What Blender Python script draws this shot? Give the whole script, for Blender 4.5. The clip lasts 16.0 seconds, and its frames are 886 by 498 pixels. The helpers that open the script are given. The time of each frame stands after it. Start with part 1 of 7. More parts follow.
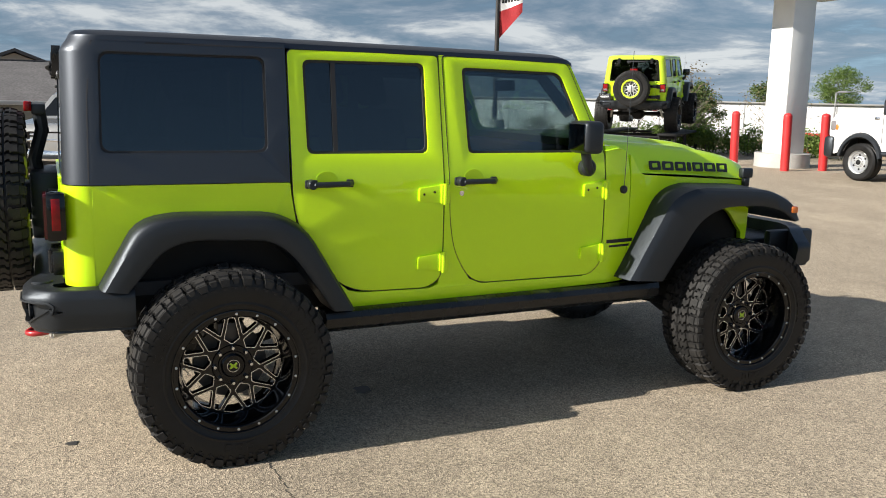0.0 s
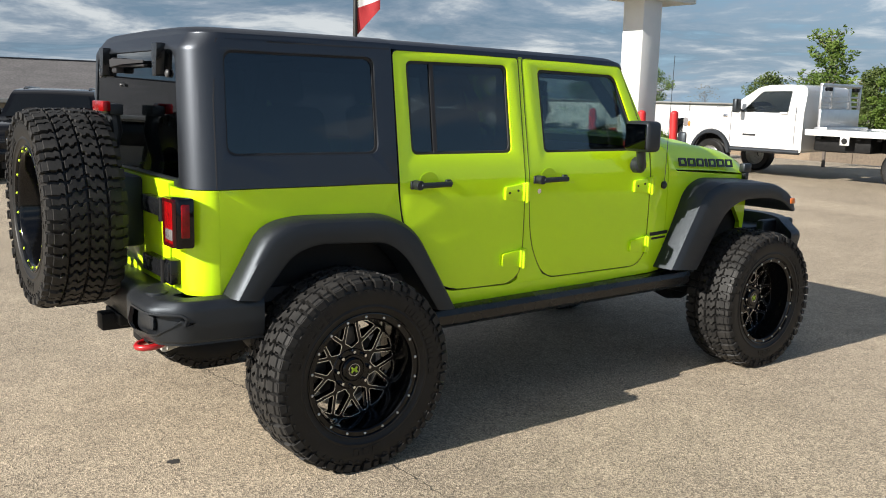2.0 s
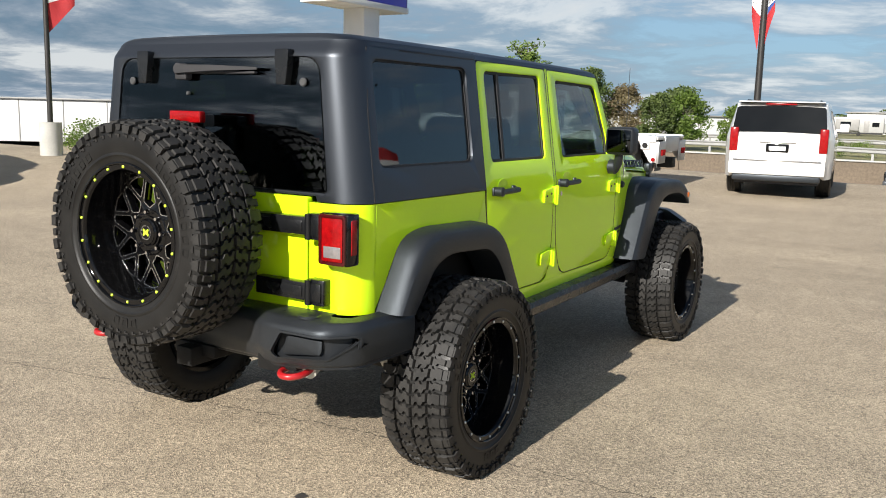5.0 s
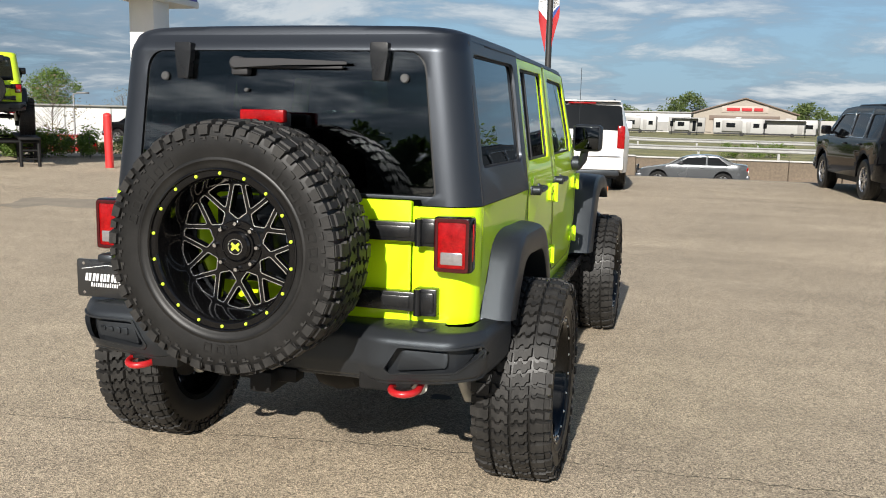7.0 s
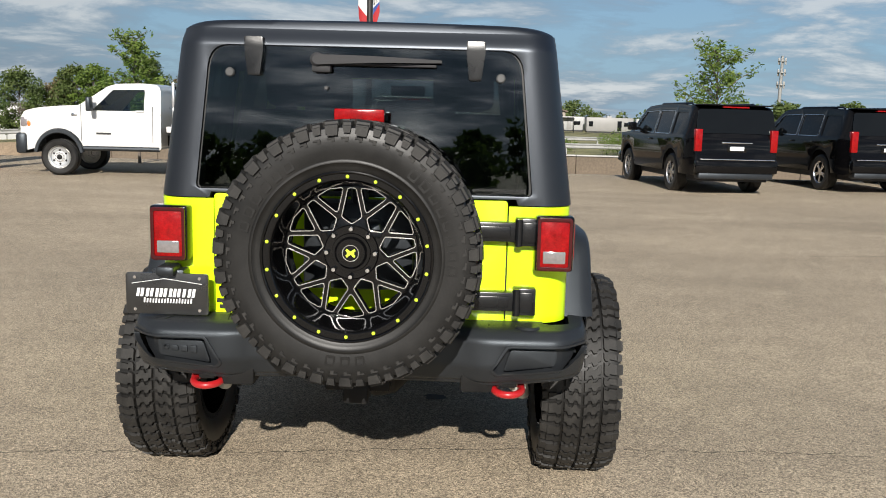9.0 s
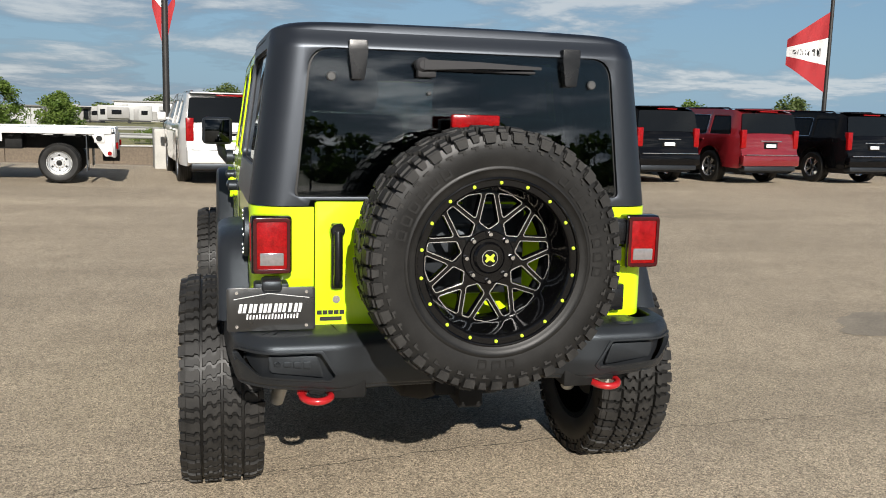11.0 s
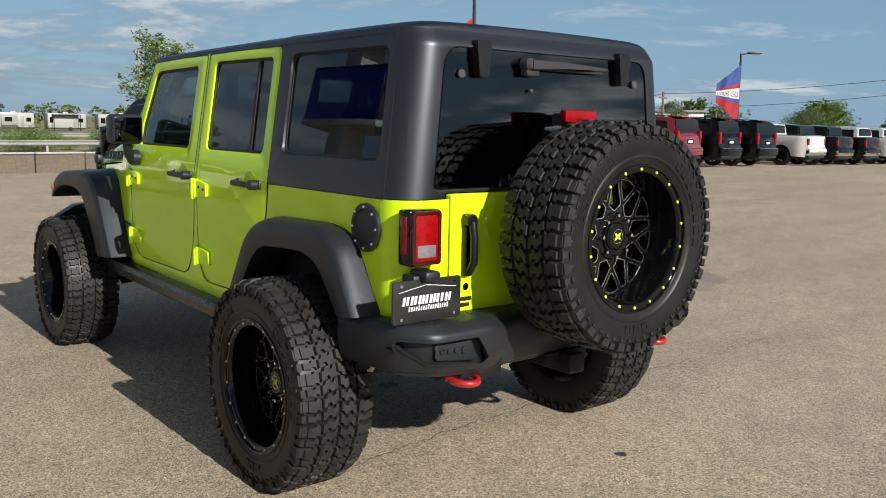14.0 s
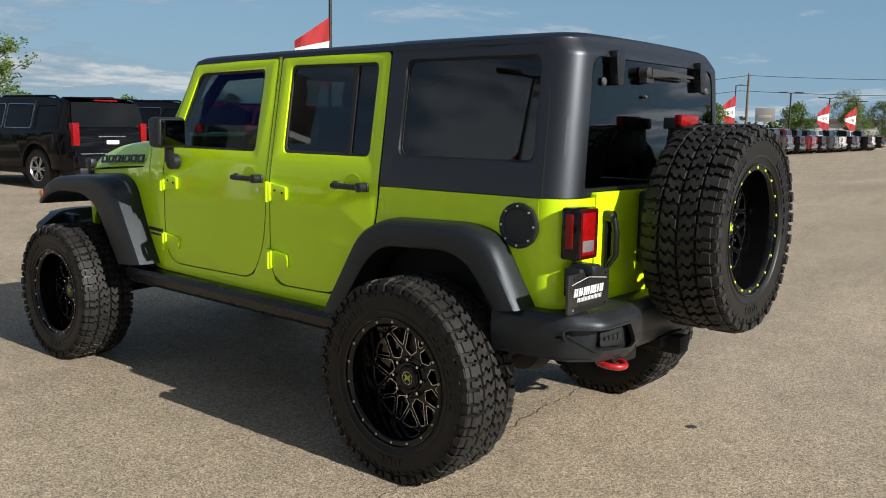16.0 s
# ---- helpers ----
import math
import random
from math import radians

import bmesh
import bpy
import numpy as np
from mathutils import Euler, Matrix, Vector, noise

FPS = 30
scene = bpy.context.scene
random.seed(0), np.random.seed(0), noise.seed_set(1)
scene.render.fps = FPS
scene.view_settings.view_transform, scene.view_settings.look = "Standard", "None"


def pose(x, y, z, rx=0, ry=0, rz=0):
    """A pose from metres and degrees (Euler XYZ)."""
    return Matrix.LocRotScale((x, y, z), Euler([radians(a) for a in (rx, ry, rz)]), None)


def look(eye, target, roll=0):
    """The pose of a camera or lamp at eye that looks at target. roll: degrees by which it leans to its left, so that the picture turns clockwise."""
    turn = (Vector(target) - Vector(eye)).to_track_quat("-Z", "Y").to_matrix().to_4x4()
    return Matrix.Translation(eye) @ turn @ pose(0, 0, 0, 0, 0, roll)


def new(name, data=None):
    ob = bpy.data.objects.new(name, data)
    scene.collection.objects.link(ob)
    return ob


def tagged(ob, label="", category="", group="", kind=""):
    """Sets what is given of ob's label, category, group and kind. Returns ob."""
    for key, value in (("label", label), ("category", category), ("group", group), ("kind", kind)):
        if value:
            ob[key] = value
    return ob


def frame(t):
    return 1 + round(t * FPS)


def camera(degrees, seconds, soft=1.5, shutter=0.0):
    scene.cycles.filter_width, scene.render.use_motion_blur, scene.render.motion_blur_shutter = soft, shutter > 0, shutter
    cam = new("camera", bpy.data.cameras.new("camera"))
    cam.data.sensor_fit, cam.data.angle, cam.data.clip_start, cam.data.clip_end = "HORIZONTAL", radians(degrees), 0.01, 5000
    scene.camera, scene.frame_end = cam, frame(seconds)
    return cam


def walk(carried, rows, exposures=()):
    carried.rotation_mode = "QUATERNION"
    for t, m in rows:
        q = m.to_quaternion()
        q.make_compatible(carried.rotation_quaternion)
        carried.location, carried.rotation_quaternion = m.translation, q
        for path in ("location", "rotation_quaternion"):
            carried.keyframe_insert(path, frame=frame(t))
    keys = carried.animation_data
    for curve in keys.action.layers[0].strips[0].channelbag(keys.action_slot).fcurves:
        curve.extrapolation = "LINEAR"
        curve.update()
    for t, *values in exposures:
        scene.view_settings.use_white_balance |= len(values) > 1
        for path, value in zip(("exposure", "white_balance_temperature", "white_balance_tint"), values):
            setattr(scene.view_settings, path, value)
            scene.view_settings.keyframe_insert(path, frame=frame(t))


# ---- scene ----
cam = camera(53.4, 16.0, 1.0)
PATH = [
    (0, (4.776, -0.701, 1.64), (2.977, 0.102, 1.299), 1.2),
    (0.5, (4.65, -1.033, 1.626), (2.887, -0.152, 1.285), 1.3),
    (1, (4.536, -1.34, 1.639), (2.827, -0.359, 1.296), 1.4),
    (1.5, (4.362, -1.635, 1.624), (2.711, -0.559, 1.283), 1.3),
    (2, (4.19, -1.908, 1.635), (2.597, -0.747, 1.294), 1.5),
    (2.5, (4.001, -2.237, 1.655), (2.479, -0.984, 1.317), 1.5),
    (3, (3.773, -2.473, 1.615), (2.339, -1.119, 1.285), 1.5),
    (3.5, (3.529, -2.704, 1.627), (2.191, -1.255, 1.298), 1.6),
    (4, (3.281, -2.957, 1.622), (2.037, -1.426, 1.296), 1.7),
    (4.2, (3.196, -3.047, 1.619), (1.988, -1.486, 1.297), 1.6),
    (6.3, (1.955, -3.647, 1.569), (1.271, -1.793, 1.262), 1.6),
    (6.5, (1.818, -3.678, 1.562), (1.182, -1.806, 1.256), 1.5),
    (7, (1.509, -3.764, 1.572), (0.985, -1.858, 1.271), 1.3),
    (7.5, (1.207, -3.877, 1.589), (0.814, -1.94, 1.284), 1.6),
    (8, (0.927, -3.929, 1.576), (0.662, -1.97, 1.27), 1.6),
    (8.5, (0.644, -3.933, 1.573), (0.498, -1.961, 1.269), 1.5),
    (9, (0.367, -3.917, 1.561), (0.327, -1.94, 1.262), 1.5),
    (9.2, (0.236, -3.918, 1.566), (0.239, -1.94, 1.267), 1.6),
    (11.3, (-1.057, -3.79, 1.566), (-0.491, -1.894, 1.27), 1.3),
    (11.5, (-1.173, -3.759, 1.547), (-0.56, -1.879, 1.251), 1.2),
    (12, (-1.451, -3.647, 1.546), (-0.726, -1.807, 1.25), 1.3),
    (12.5, (-1.747, -3.578, 1.53), (-0.893, -1.793, 1.238), 1.3),
    (13, (-2.07, -3.514, 1.539), (-1.053, -1.816, 1.247), 1.2),
    (13.5, (-2.343, -3.366, 1.501), (-1.192, -1.756, 1.215), 1.2),
    (14, (-2.626, -3.215, 1.519), (-1.385, -1.672, 1.235), 1.1),
    (14.5, (-2.934, -3.041, 1.531), (-1.612, -1.567, 1.243), 1.1),
    (15, (-3.196, -2.864, 1.511), (-1.802, -1.458, 1.231), 1.2),
    (15.5, (-3.419, -2.651, 1.529), (-1.965, -1.307, 1.247), 1.0),
    (16, (-3.673, -2.472, 1.516), (-2.151, -1.206, 1.237), 1.0),
]
walk(cam, [(t, look(eye, target, roll)) for t, eye, target, roll in PATH], exposures=[(0, 0.78), (3, 0.79), (7, 0.62), (9, 0.45), (12.5, 0.38), (16, 0.37)])

# ---- world and sun ----
world = bpy.data.worlds.new("world")
scene.world = world
world.use_nodes = True
wn, wl = world.node_tree.nodes, world.node_tree.links
wn.clear()
SUN_ELEV = 27.3


def wnode(kind, **values):
    n = wn.new(kind)
    for key, value in values.items():
        n.inputs[key].default_value = value
    return n


def wmath(op, a, b=0.0, clamp=False):
    n = wn.new("ShaderNodeMath")
    n.operation, n.use_clamp = op, clamp
    for i, v in enumerate((a, b)):
        if isinstance(v, (int, float)):
            n.inputs[i].default_value = v
        else:
            wl.new(v, n.inputs[i])
    return n.outputs[0]


def wramp(fac, stops):
    n = wn.new("ShaderNodeValToRGB")
    wl.new(fac, n.inputs[0])
    while len(n.color_ramp.elements) < len(stops):
        n.color_ramp.elements.new(0.5)
    for e, (p, c) in zip(n.color_ramp.elements, stops):
        e.position, e.color = p, (*c, 1) if len(c) == 3 else c
    return n.outputs[0]


sky = wn.new("ShaderNodeTexSky")
sky.sky_type, sky.sun_disc = "NISHITA", False
sky.sun_elevation, sky.sun_rotation = radians(SUN_ELEV), radians(180)
sky.air_density, sky.dust_density, sky.ozone_density = 1.0, 0.15, 3.0
tc = wn.new("ShaderNodeTexCoord")
sep = wn.new("ShaderNodeSeparateXYZ")
wl.new(tc.outputs["Generated"], sep.inputs[0])
# clouds lie on a plane overhead: direction divided by its height
zz = wmath("ADD", wmath("MAXIMUM", sep.outputs[2], 0.0), 0.13)
comb = wn.new("ShaderNodeCombineXYZ")
wl.new(wmath("DIVIDE", sep.outputs[0], zz), comb.inputs[0])
wl.new(wmath("DIVIDE", sep.outputs[1], zz), comb.inputs[1])
cl1 = wnode("ShaderNodeTexNoise", Scale=0.95, Detail=10.0, Roughness=0.62, Distortion=0.3)
cl2 = wnode("ShaderNodeTexNoise", Scale=0.22, Detail=4.0, Roughness=0.5)
wl.new(comb.outputs[0], cl1.inputs["Vector"])
wl.new(comb.outputs[0], cl2.inputs["Vector"])
# more cloud to the west (-x) and south (-y), clearer to the east; a veil of haze low down, brighter towards the sun (-y)
west = wmath("ADD", wmath("MULTIPLY", sep.outputs[0], -0.08), wmath("MULTIPLY", wmath("MAXIMUM", wmath("MULTIPLY", sep.outputs[1], -1.0), 0.0), 0.07))
dens = wmath("ADD", wmath("ADD", wmath("MULTIPLY", cl1.outputs[0], 0.62), wmath("MULTIPLY", cl2.outputs[0], 0.38)), west)
cover = wramp(dens, [(0.45, (0, 0, 0)), (0.53, (0.75, 0.75, 0.75)), (0.62, (1, 1, 1))])
shade = wramp(cl1.outputs[0], [(0.41, (0.15, 0.20, 0.29)), (0.50, (0.46, 0.51, 0.60)), (0.60, (1.30, 1.28, 1.24))])
lift = wmath("MULTIPLY", sep.outputs[2], 3.0, True)
glare = wmath("ADD", wmath("MULTIPLY", wmath("MAXIMUM", wmath("MULTIPLY", sep.outputs[1], -1.0), 0.0), 0.40), 1.0)
south = wmath("MAXIMUM", wmath("MULTIPLY", sep.outputs[1], -1.0), 0.0)
# towards the sun the clouds stand brighter and darker against a thinner veil
contrast = wmath("MAXIMUM", wmath("ADD", wmath("MULTIPLY", wmath("MULTIPLY", wmath("SUBTRACT", cl1.outputs[0], 0.49), 11.0), south), 1.0), 0.15)
eastern = wmath("ADD", wmath("MULTIPLY", sep.outputs[0], 0.12), 0.90)
bg_sky = wnode("ShaderNodeBackground", Strength=0.060)
wl.new(sky.outputs[0], bg_sky.inputs[0])
veil = wnode("ShaderNodeBackground", Color=(0.37, 0.67, 1.0, 1.0))
wl.new(wmath("MULTIPLY", wmath("MULTIPLY", wmath("MULTIPLY", glare, eastern), wmath("SUBTRACT", 1.0, wmath("MULTIPLY", south, 0.45))), 0.43), veil.inputs["Strength"])
mixv = wn.new("ShaderNodeMixShader")
wl.new(wmath("SUBTRACT", 0.86, wmath("MULTIPLY", lift, 0.80)), mixv.inputs[0])
wl.new(bg_sky.outputs[0], mixv.inputs[1])
wl.new(veil.outputs[0], mixv.inputs[2])
bg_cloud = wnode("ShaderNodeBackground")
wl.new(shade, bg_cloud.inputs[0])
wl.new(wmath("MULTIPLY", wmath("MULTIPLY", wmath("MULTIPLY", glare, contrast), eastern), wmath("ADD", wmath("MULTIPLY", lift, -0.14), 0.50)), bg_cloud.inputs["Strength"])
mixw = wn.new("ShaderNodeMixShader")
wl.new(wmath("MULTIPLY", cover, 0.70), mixw.inputs[0])
wl.new(mixv.outputs[0], mixw.inputs[1])
wl.new(bg_cloud.outputs[0], mixw.inputs[2])
wout = wn.new("ShaderNodeOutputWorld")
wl.new(mixw.outputs[0], wout.inputs[0])

sun = new("sun", bpy.data.lights.new("sun", "SUN"))
sun.data.energy, sun.data.angle, sun.data.color = 5.0, radians(0.53), (1.0, 0.95, 0.88)
sun.matrix_basis = look((0, -math.cos(radians(SUN_ELEV)) * 50, math.sin(radians(SUN_ELEV)) * 50), (0, 0, 0))


# ---- materials ----
def material(name, color, rough=0.5, metal=0.0, var=0.1, scale=8.0, fine=0.0, fine_scale=300.0, bump=0.0, bump_scale=200.0, coat=0.0, rough_var=0.1, color2=None, ior=1.5, tint=None):
    """Principled surface with two scales of colour variation, uneven gloss and fine relief."""
    m = bpy.data.materials.new(name)
    m.use_nodes = True
    nt = m.node_tree
    nodes, links = nt.nodes, nt.links
    p = nodes["Principled BSDF"]
    p.inputs["Metallic"].default_value = metal
    p.inputs["IOR"].default_value = ior
    p.inputs["Coat Weight"].default_value = coat
    if tint:
        p.inputs["Specular Tint"].default_value = (*tint, 1)
    p.inputs["Coat Roughness"].default_value = 0.04
    co = nodes.new("ShaderNodeTexCoord")
    n1 = nodes.new("ShaderNodeTexNoise")
    n1.inputs["Scale"].default_value, n1.inputs["Detail"].default_value = scale, 5.0
    links.new(co.outputs["Object"], n1.inputs["Vector"])
    c = Vector(color)
    c2 = Vector(color2) if color2 else c * (1 + var)
    mix = nodes.new("ShaderNodeMix")
    mix.data_type = "RGBA"
    mix.inputs[6].default_value = (*(c * (1 - var)), 1)
    mix.inputs[7].default_value = (*c2, 1)
    ramp = nodes.new("ShaderNodeMapRange")
    ramp.inputs[1].default_value, ramp.inputs[2].default_value = 0.3, 0.7
    links.new(n1.outputs[0], ramp.inputs[0])
    links.new(ramp.outputs[0], mix.inputs[0])
    out = mix.outputs[2]
    if fine:
        n2 = nodes.new("ShaderNodeTexNoise")
        n2.inputs["Scale"].default_value, n2.inputs["Detail"].default_value = fine_scale, 2.0
        links.new(co.outputs["Object"], n2.inputs["Vector"])
        hsv = nodes.new("ShaderNodeHueSaturation")
        r2 = nodes.new("ShaderNodeMapRange")
        r2.inputs[1].default_value, r2.inputs[2].default_value = 0.3, 0.7
        r2.inputs[3].default_value, r2.inputs[4].default_value = 1 - fine, 1 + fine
        links.new(n2.outputs[0], r2.inputs[0])
        links.new(r2.outputs[0], hsv.inputs["Value"])
        links.new(out, hsv.inputs["Color"])
        out = hsv.outputs[0]
    links.new(out, p.inputs["Base Color"])
    rr = nodes.new("ShaderNodeMapRange")
    rr.inputs[3].default_value, rr.inputs[4].default_value = max(rough - rough_var, 0.02), min(rough + rough_var, 1)
    links.new(n1.outputs[0], rr.inputs[0])
    links.new(rr.outputs[0], p.inputs["Roughness"])
    if bump:
        n3 = nodes.new("ShaderNodeTexNoise")
        n3.inputs["Scale"].default_value, n3.inputs["Detail"].default_value = bump_scale, 3.0
        links.new(co.outputs["Object"], n3.inputs["Vector"])
        b = nodes.new("ShaderNodeBump")
        b.inputs["Strength"].default_value, b.inputs["Distance"].default_value = bump, 0.002
        links.new(n3.outputs[0], b.inputs["Height"])
        links.new(b.outputs[0], p.inputs["Normal"])
    return m


def glass(name, tint, gloss=(0.9, 0.95, 1.0), rough=0.01):
    """A tinted pane: see-through by its tint, mirror-like by Fresnel."""
    m = bpy.data.materials.new(name)
    m.use_nodes = True
    nodes, links = m.node_tree.nodes, m.node_tree.links
    nodes.clear()
    t, g = nodes.new("ShaderNodeBsdfTransparent"), nodes.new("ShaderNodeBsdfGlossy")
    t.inputs[0].default_value, g.inputs[0].default_value, g.inputs["Roughness"].default_value = (*[c ** 0.5 for c in tint], 1), (*gloss, 1), rough
    # Schlick's curve, the same on both faces of the pane
    lw = nodes.new("ShaderNodeLayerWeight")
    lw.inputs["Blend"].default_value = 0.5
    f = nodes.new("ShaderNodeMath")
    f.operation, f.inputs[1].default_value = "POWER", 5.0
    links.new(lw.outputs["Facing"], f.inputs[0])
    f2 = nodes.new("ShaderNodeMapRange")
    f2.inputs[3].default_value, f2.inputs[4].default_value = 0.065, 1.0
    links.new(f.outputs[0], f2.inputs[0])
    f = f2
    mx, o = nodes.new("ShaderNodeMixShader"), nodes.new("ShaderNodeOutputMaterial")
    links.new(f.outputs[0], mx.inputs[0])
    links.new(t.outputs[0], mx.inputs[1])
    links.new(g.outputs[0], mx.inputs[2])
    links.new(mx.outputs[0], o.inputs[0])
    return m


LIME = (0.60, 0.90, 0.008)
paint_lime = material("lime_paint", LIME, 0.45, 0.0, 0.015, 3.0, 0.03, 900, coat=0.75, rough_var=0.03, ior=1.25)
hardtop_black = material("hardtop_black", (0.0050, 0.0058, 0.0076), 0.41, 0, 0.06, 2.0, 0.1, 700, bump=0.04, bump_scale=900, rough_var=0.02, ior=1.75, tint=(0.80, 0.88, 1.0))
trim_black = material("textured_black_plastic", (0.0145, 0.0158, 0.0178), 0.42, 0, 0.12, 5.0, 0.12, 800, bump=0.25, bump_scale=600, ior=1.50, tint=(0.80, 0.90, 1.0))
satin_black = material("satin_black", (0.0075, 0.008, 0.009), 0.27, 0, 0.1, 9.0, bump=0.08, bump_scale=700, rough_var=0.04, ior=1.45)
gloss_black = material("gloss_black", (0.003, 0.003, 0.0033), 0.09, 0, 0.1, 9.0, rough_var=0.03, ior=1.42)
dark_steel = material("dark_chassis_steel", (0.009, 0.009, 0.009), 0.6, 0.0, 0.3, 12.0, 0.2, 200, bump=0.2, ior=1.3)
tyre_rubber = material("tyre_rubber", (0.0062, 0.0061, 0.0060), 0.44, 0, 0.25, 9.0, 0.2, 150, bump=0.10, bump_scale=260, color2=(0.0122, 0.0116, 0.0108), ior=1.38)
tread_rubber = material("tread_rubber", (0.0135, 0.0131, 0.0125), 0.60, 0, 0.3, 16.0, 0.2, 150, bump=0.12, bump_scale=260, color2=(0.027, 0.0255, 0.0235), ior=1.38)
milled = material("milled_aluminium", (0.78, 0.78, 0.78), 0.25, 1.0, 0.05, 60.0)
chrome = material("chrome", (0.75, 0.75, 0.76), 0.12, 1.0, 0.05, 20.0, rough_var=0.05)
disc_steel = material("brake_steel", (0.06, 0.055, 0.05), 0.5, 0.5, 0.2, 30.0)
bolt_grey = material("bolt_grey", (0.07, 0.07, 0.07), 0.4, 0.2, 0.1, 30.0)
grey_steel = material("grey_shock_paint", (0.45, 0.44, 0.40), 0.45, 0.2, 0.15, 30.0)
red_paint = material("red_hook_paint", (0.38, 0.010, 0.013), 0.35, 0, 0.1, 20.0, coat=0.5)
red_lens = material("red_lens", (0.23, 0.003, 0.004), 0.16, 0, 0.25, 40.0, 0.25, 250, bump=0.25, bump_scale=160, ior=1.4)
lamp_edge = material("dark_red_lamp_edge", (0.045, 0.003, 0.004), 0.12, 0, 0.1, 20.0)
clear_lens = material("clear_lens", (0.24, 0.22, 0.22), 0.12, 0.3, 0.1, 90.0, coat=1.0, bump=0.3, bump_scale=120)
amber_lens = material("amber_lens", (0.65, 0.16, 0.02), 0.2, 0, 0.1, 30.0, coat=0.8)
lime_rivet = material("lime_rivet", (0.55, 0.75, 0.04), 0.35, 0, 0.05)
silver_rivet = material("silver_rivet", (0.7, 0.7, 0.68), 0.3, 0.8, 0.05)
seat_cloth = material("black_seat_cloth", (0.018, 0.018, 0.020), 0.85, 0, 0.2, 20.0, 0.2, 300)
cabin_dark = material("dark_cabin_trim", (0.022, 0.022, 0.024), 0.7, 0, 0.2, 10.0)
white_print = material("white_print", (0.8, 0.8, 0.8), 0.5, 0, 0.05)
black_print = material("black_print", (0.012, 0.012, 0.012), 0.5, 0, 0.05)
plate_black = material("plate_black", (0.018, 0.018, 0.018), 0.3, 0, 0.15, 14.0, coat=0.4)
tint_glass = glass("privacy_glass", (0.055, 0.065, 0.07))
rear_glass = glass("rear_window_glass", (0.075, 0.09, 0.092))
door_glass = glass("door_glass", (0.20, 0.25, 0.25))
clear_glass = glass("windshield_glass", (0.62, 0.72, 0.68))
mirror_glass = material("mirror_glass", (0.045, 0.048, 0.05), 0.05, 1.0, 0.01, rough_var=0.01)

# ---- helpers for shapes ----


def finish(bm, angle=32.0):
    bmesh.ops.remove_doubles(bm, verts=bm.verts[:], dist=1e-5)
    bmesh.ops.recalc_face_normals(bm, faces=bm.faces[:])
    lim = radians(angle)
    for f in bm.faces:
        f.smooth = True
    for e in bm.edges:
        if len(e.link_faces) != 2 or e.calc_face_angle(0) > lim:
            e.smooth = False


def mesh_of(name, bm, mat, angle=32.0):
    finish(bm, angle)
    me = bpy.data.meshes.new(name)
    bm.to_mesh(me)
    bm.free()
    for m in (mat if isinstance(mat, (list, tuple)) else [mat]):
        me.materials.append(m)
    return me


def part(name, bm, mat, parent=None, label="", m=None, angle=32.0):
    """Links a bmesh, or a mesh that is already made, as one mesh object."""
    me = mesh_of(name, bm, mat, angle) if isinstance(bm, bmesh.types.BMesh) else bm
    ob = new(name, me)
    ob.parent = parent
    if m is not None:
        ob.matrix_basis = m
    return tagged(ob, label) if label else ob


def thing(name, label, category, m=None, group="", kind=""):
    ob = new(name)
    ob.empty_display_size = 0.2
    if m is not None:
        ob.matrix_basis = m
    return tagged(ob, label, category, group, kind)


def join(*bms):
    out = bmesh.new()
    for b in bms:
        me = bpy.data.meshes.new("tmp")
        b.to_mesh(me)
        b.free()
        out.from_mesh(me)
        bpy.data.meshes.remove(me)
    return out


def moved(bm, m):
    bmesh.ops.transform(bm, matrix=m, verts=bm.verts[:])
    return bm


def box(x0, x1, y0, y1, z0, z1, bev=0.0, seg=2):
    bm = bmesh.new()
    bmesh.ops.create_cube(bm, size=1.0)
    for v in bm.verts:
        v.co = Vector(((x0 + x1) / 2 + v.co.x * (x1 - x0), (y0 + y1) / 2 + v.co.y * (y1 - y0), (z0 + z1) / 2 + v.co.z * (z1 - z0)))
    if bev:
        bmesh.ops.bevel(bm, geom=bm.edges[:], offset=bev, segments=seg, affect="EDGES", profile=0.5)
    return bm


def loft(rows, closed=False, caps=True):
    """A skin over rows of points, all of one length. closed: each row is a ring."""
    bm = bmesh.new()
    vs = [[bm.verts.new(p) for p in r] for r in rows]
    n = len(rows[0])
    for a, b in zip(vs, vs[1:]):
        for i in range(n if closed else n - 1):
            j = (i + 1) % n
            bm.faces.new((a[i], a[j], b[j], b[i]))
    if caps and closed:
        bm.faces.new(vs[0])
        bm.faces.new(list(reversed(vs[-1])))
    return bm


def tube(pts, r, seg=10, r1=None):
    """A round bar along points, tapering from r to r1."""
    pts = [Vector(p) for p in pts]
    rows = []
    ref = None
    for i, p in enumerate(pts):
        d = (pts[min(i + 1, len(pts) - 1)] - pts[max(i - 1, 0)]).normalized()
        if ref is None:
            ref = d.orthogonal().normalized()
        ref = (ref - d * ref.dot(d)).normalized()
        b = d.cross(ref)
        rad = r if r1 is None else r + (r1 - r) * i / (len(pts) - 1)
        rows.append([p + (ref * math.cos(a) + b * math.sin(a)) * rad for a in [2 * math.pi * k / seg for k in range(seg)]])
    return loft(rows, closed=True)


def lathe(profile, seg=64, closed=False):
    """Turns a profile of (x, radius) round the x axis."""
    rows = []
    for k in range(seg):
        a = 2 * math.pi * k / seg
        rows.append([Vector((x, r * math.sin(a), r * math.cos(a))) for x, r in profile])
    rows.append(rows[0])
    return loft(rows, closed=closed, caps=False)


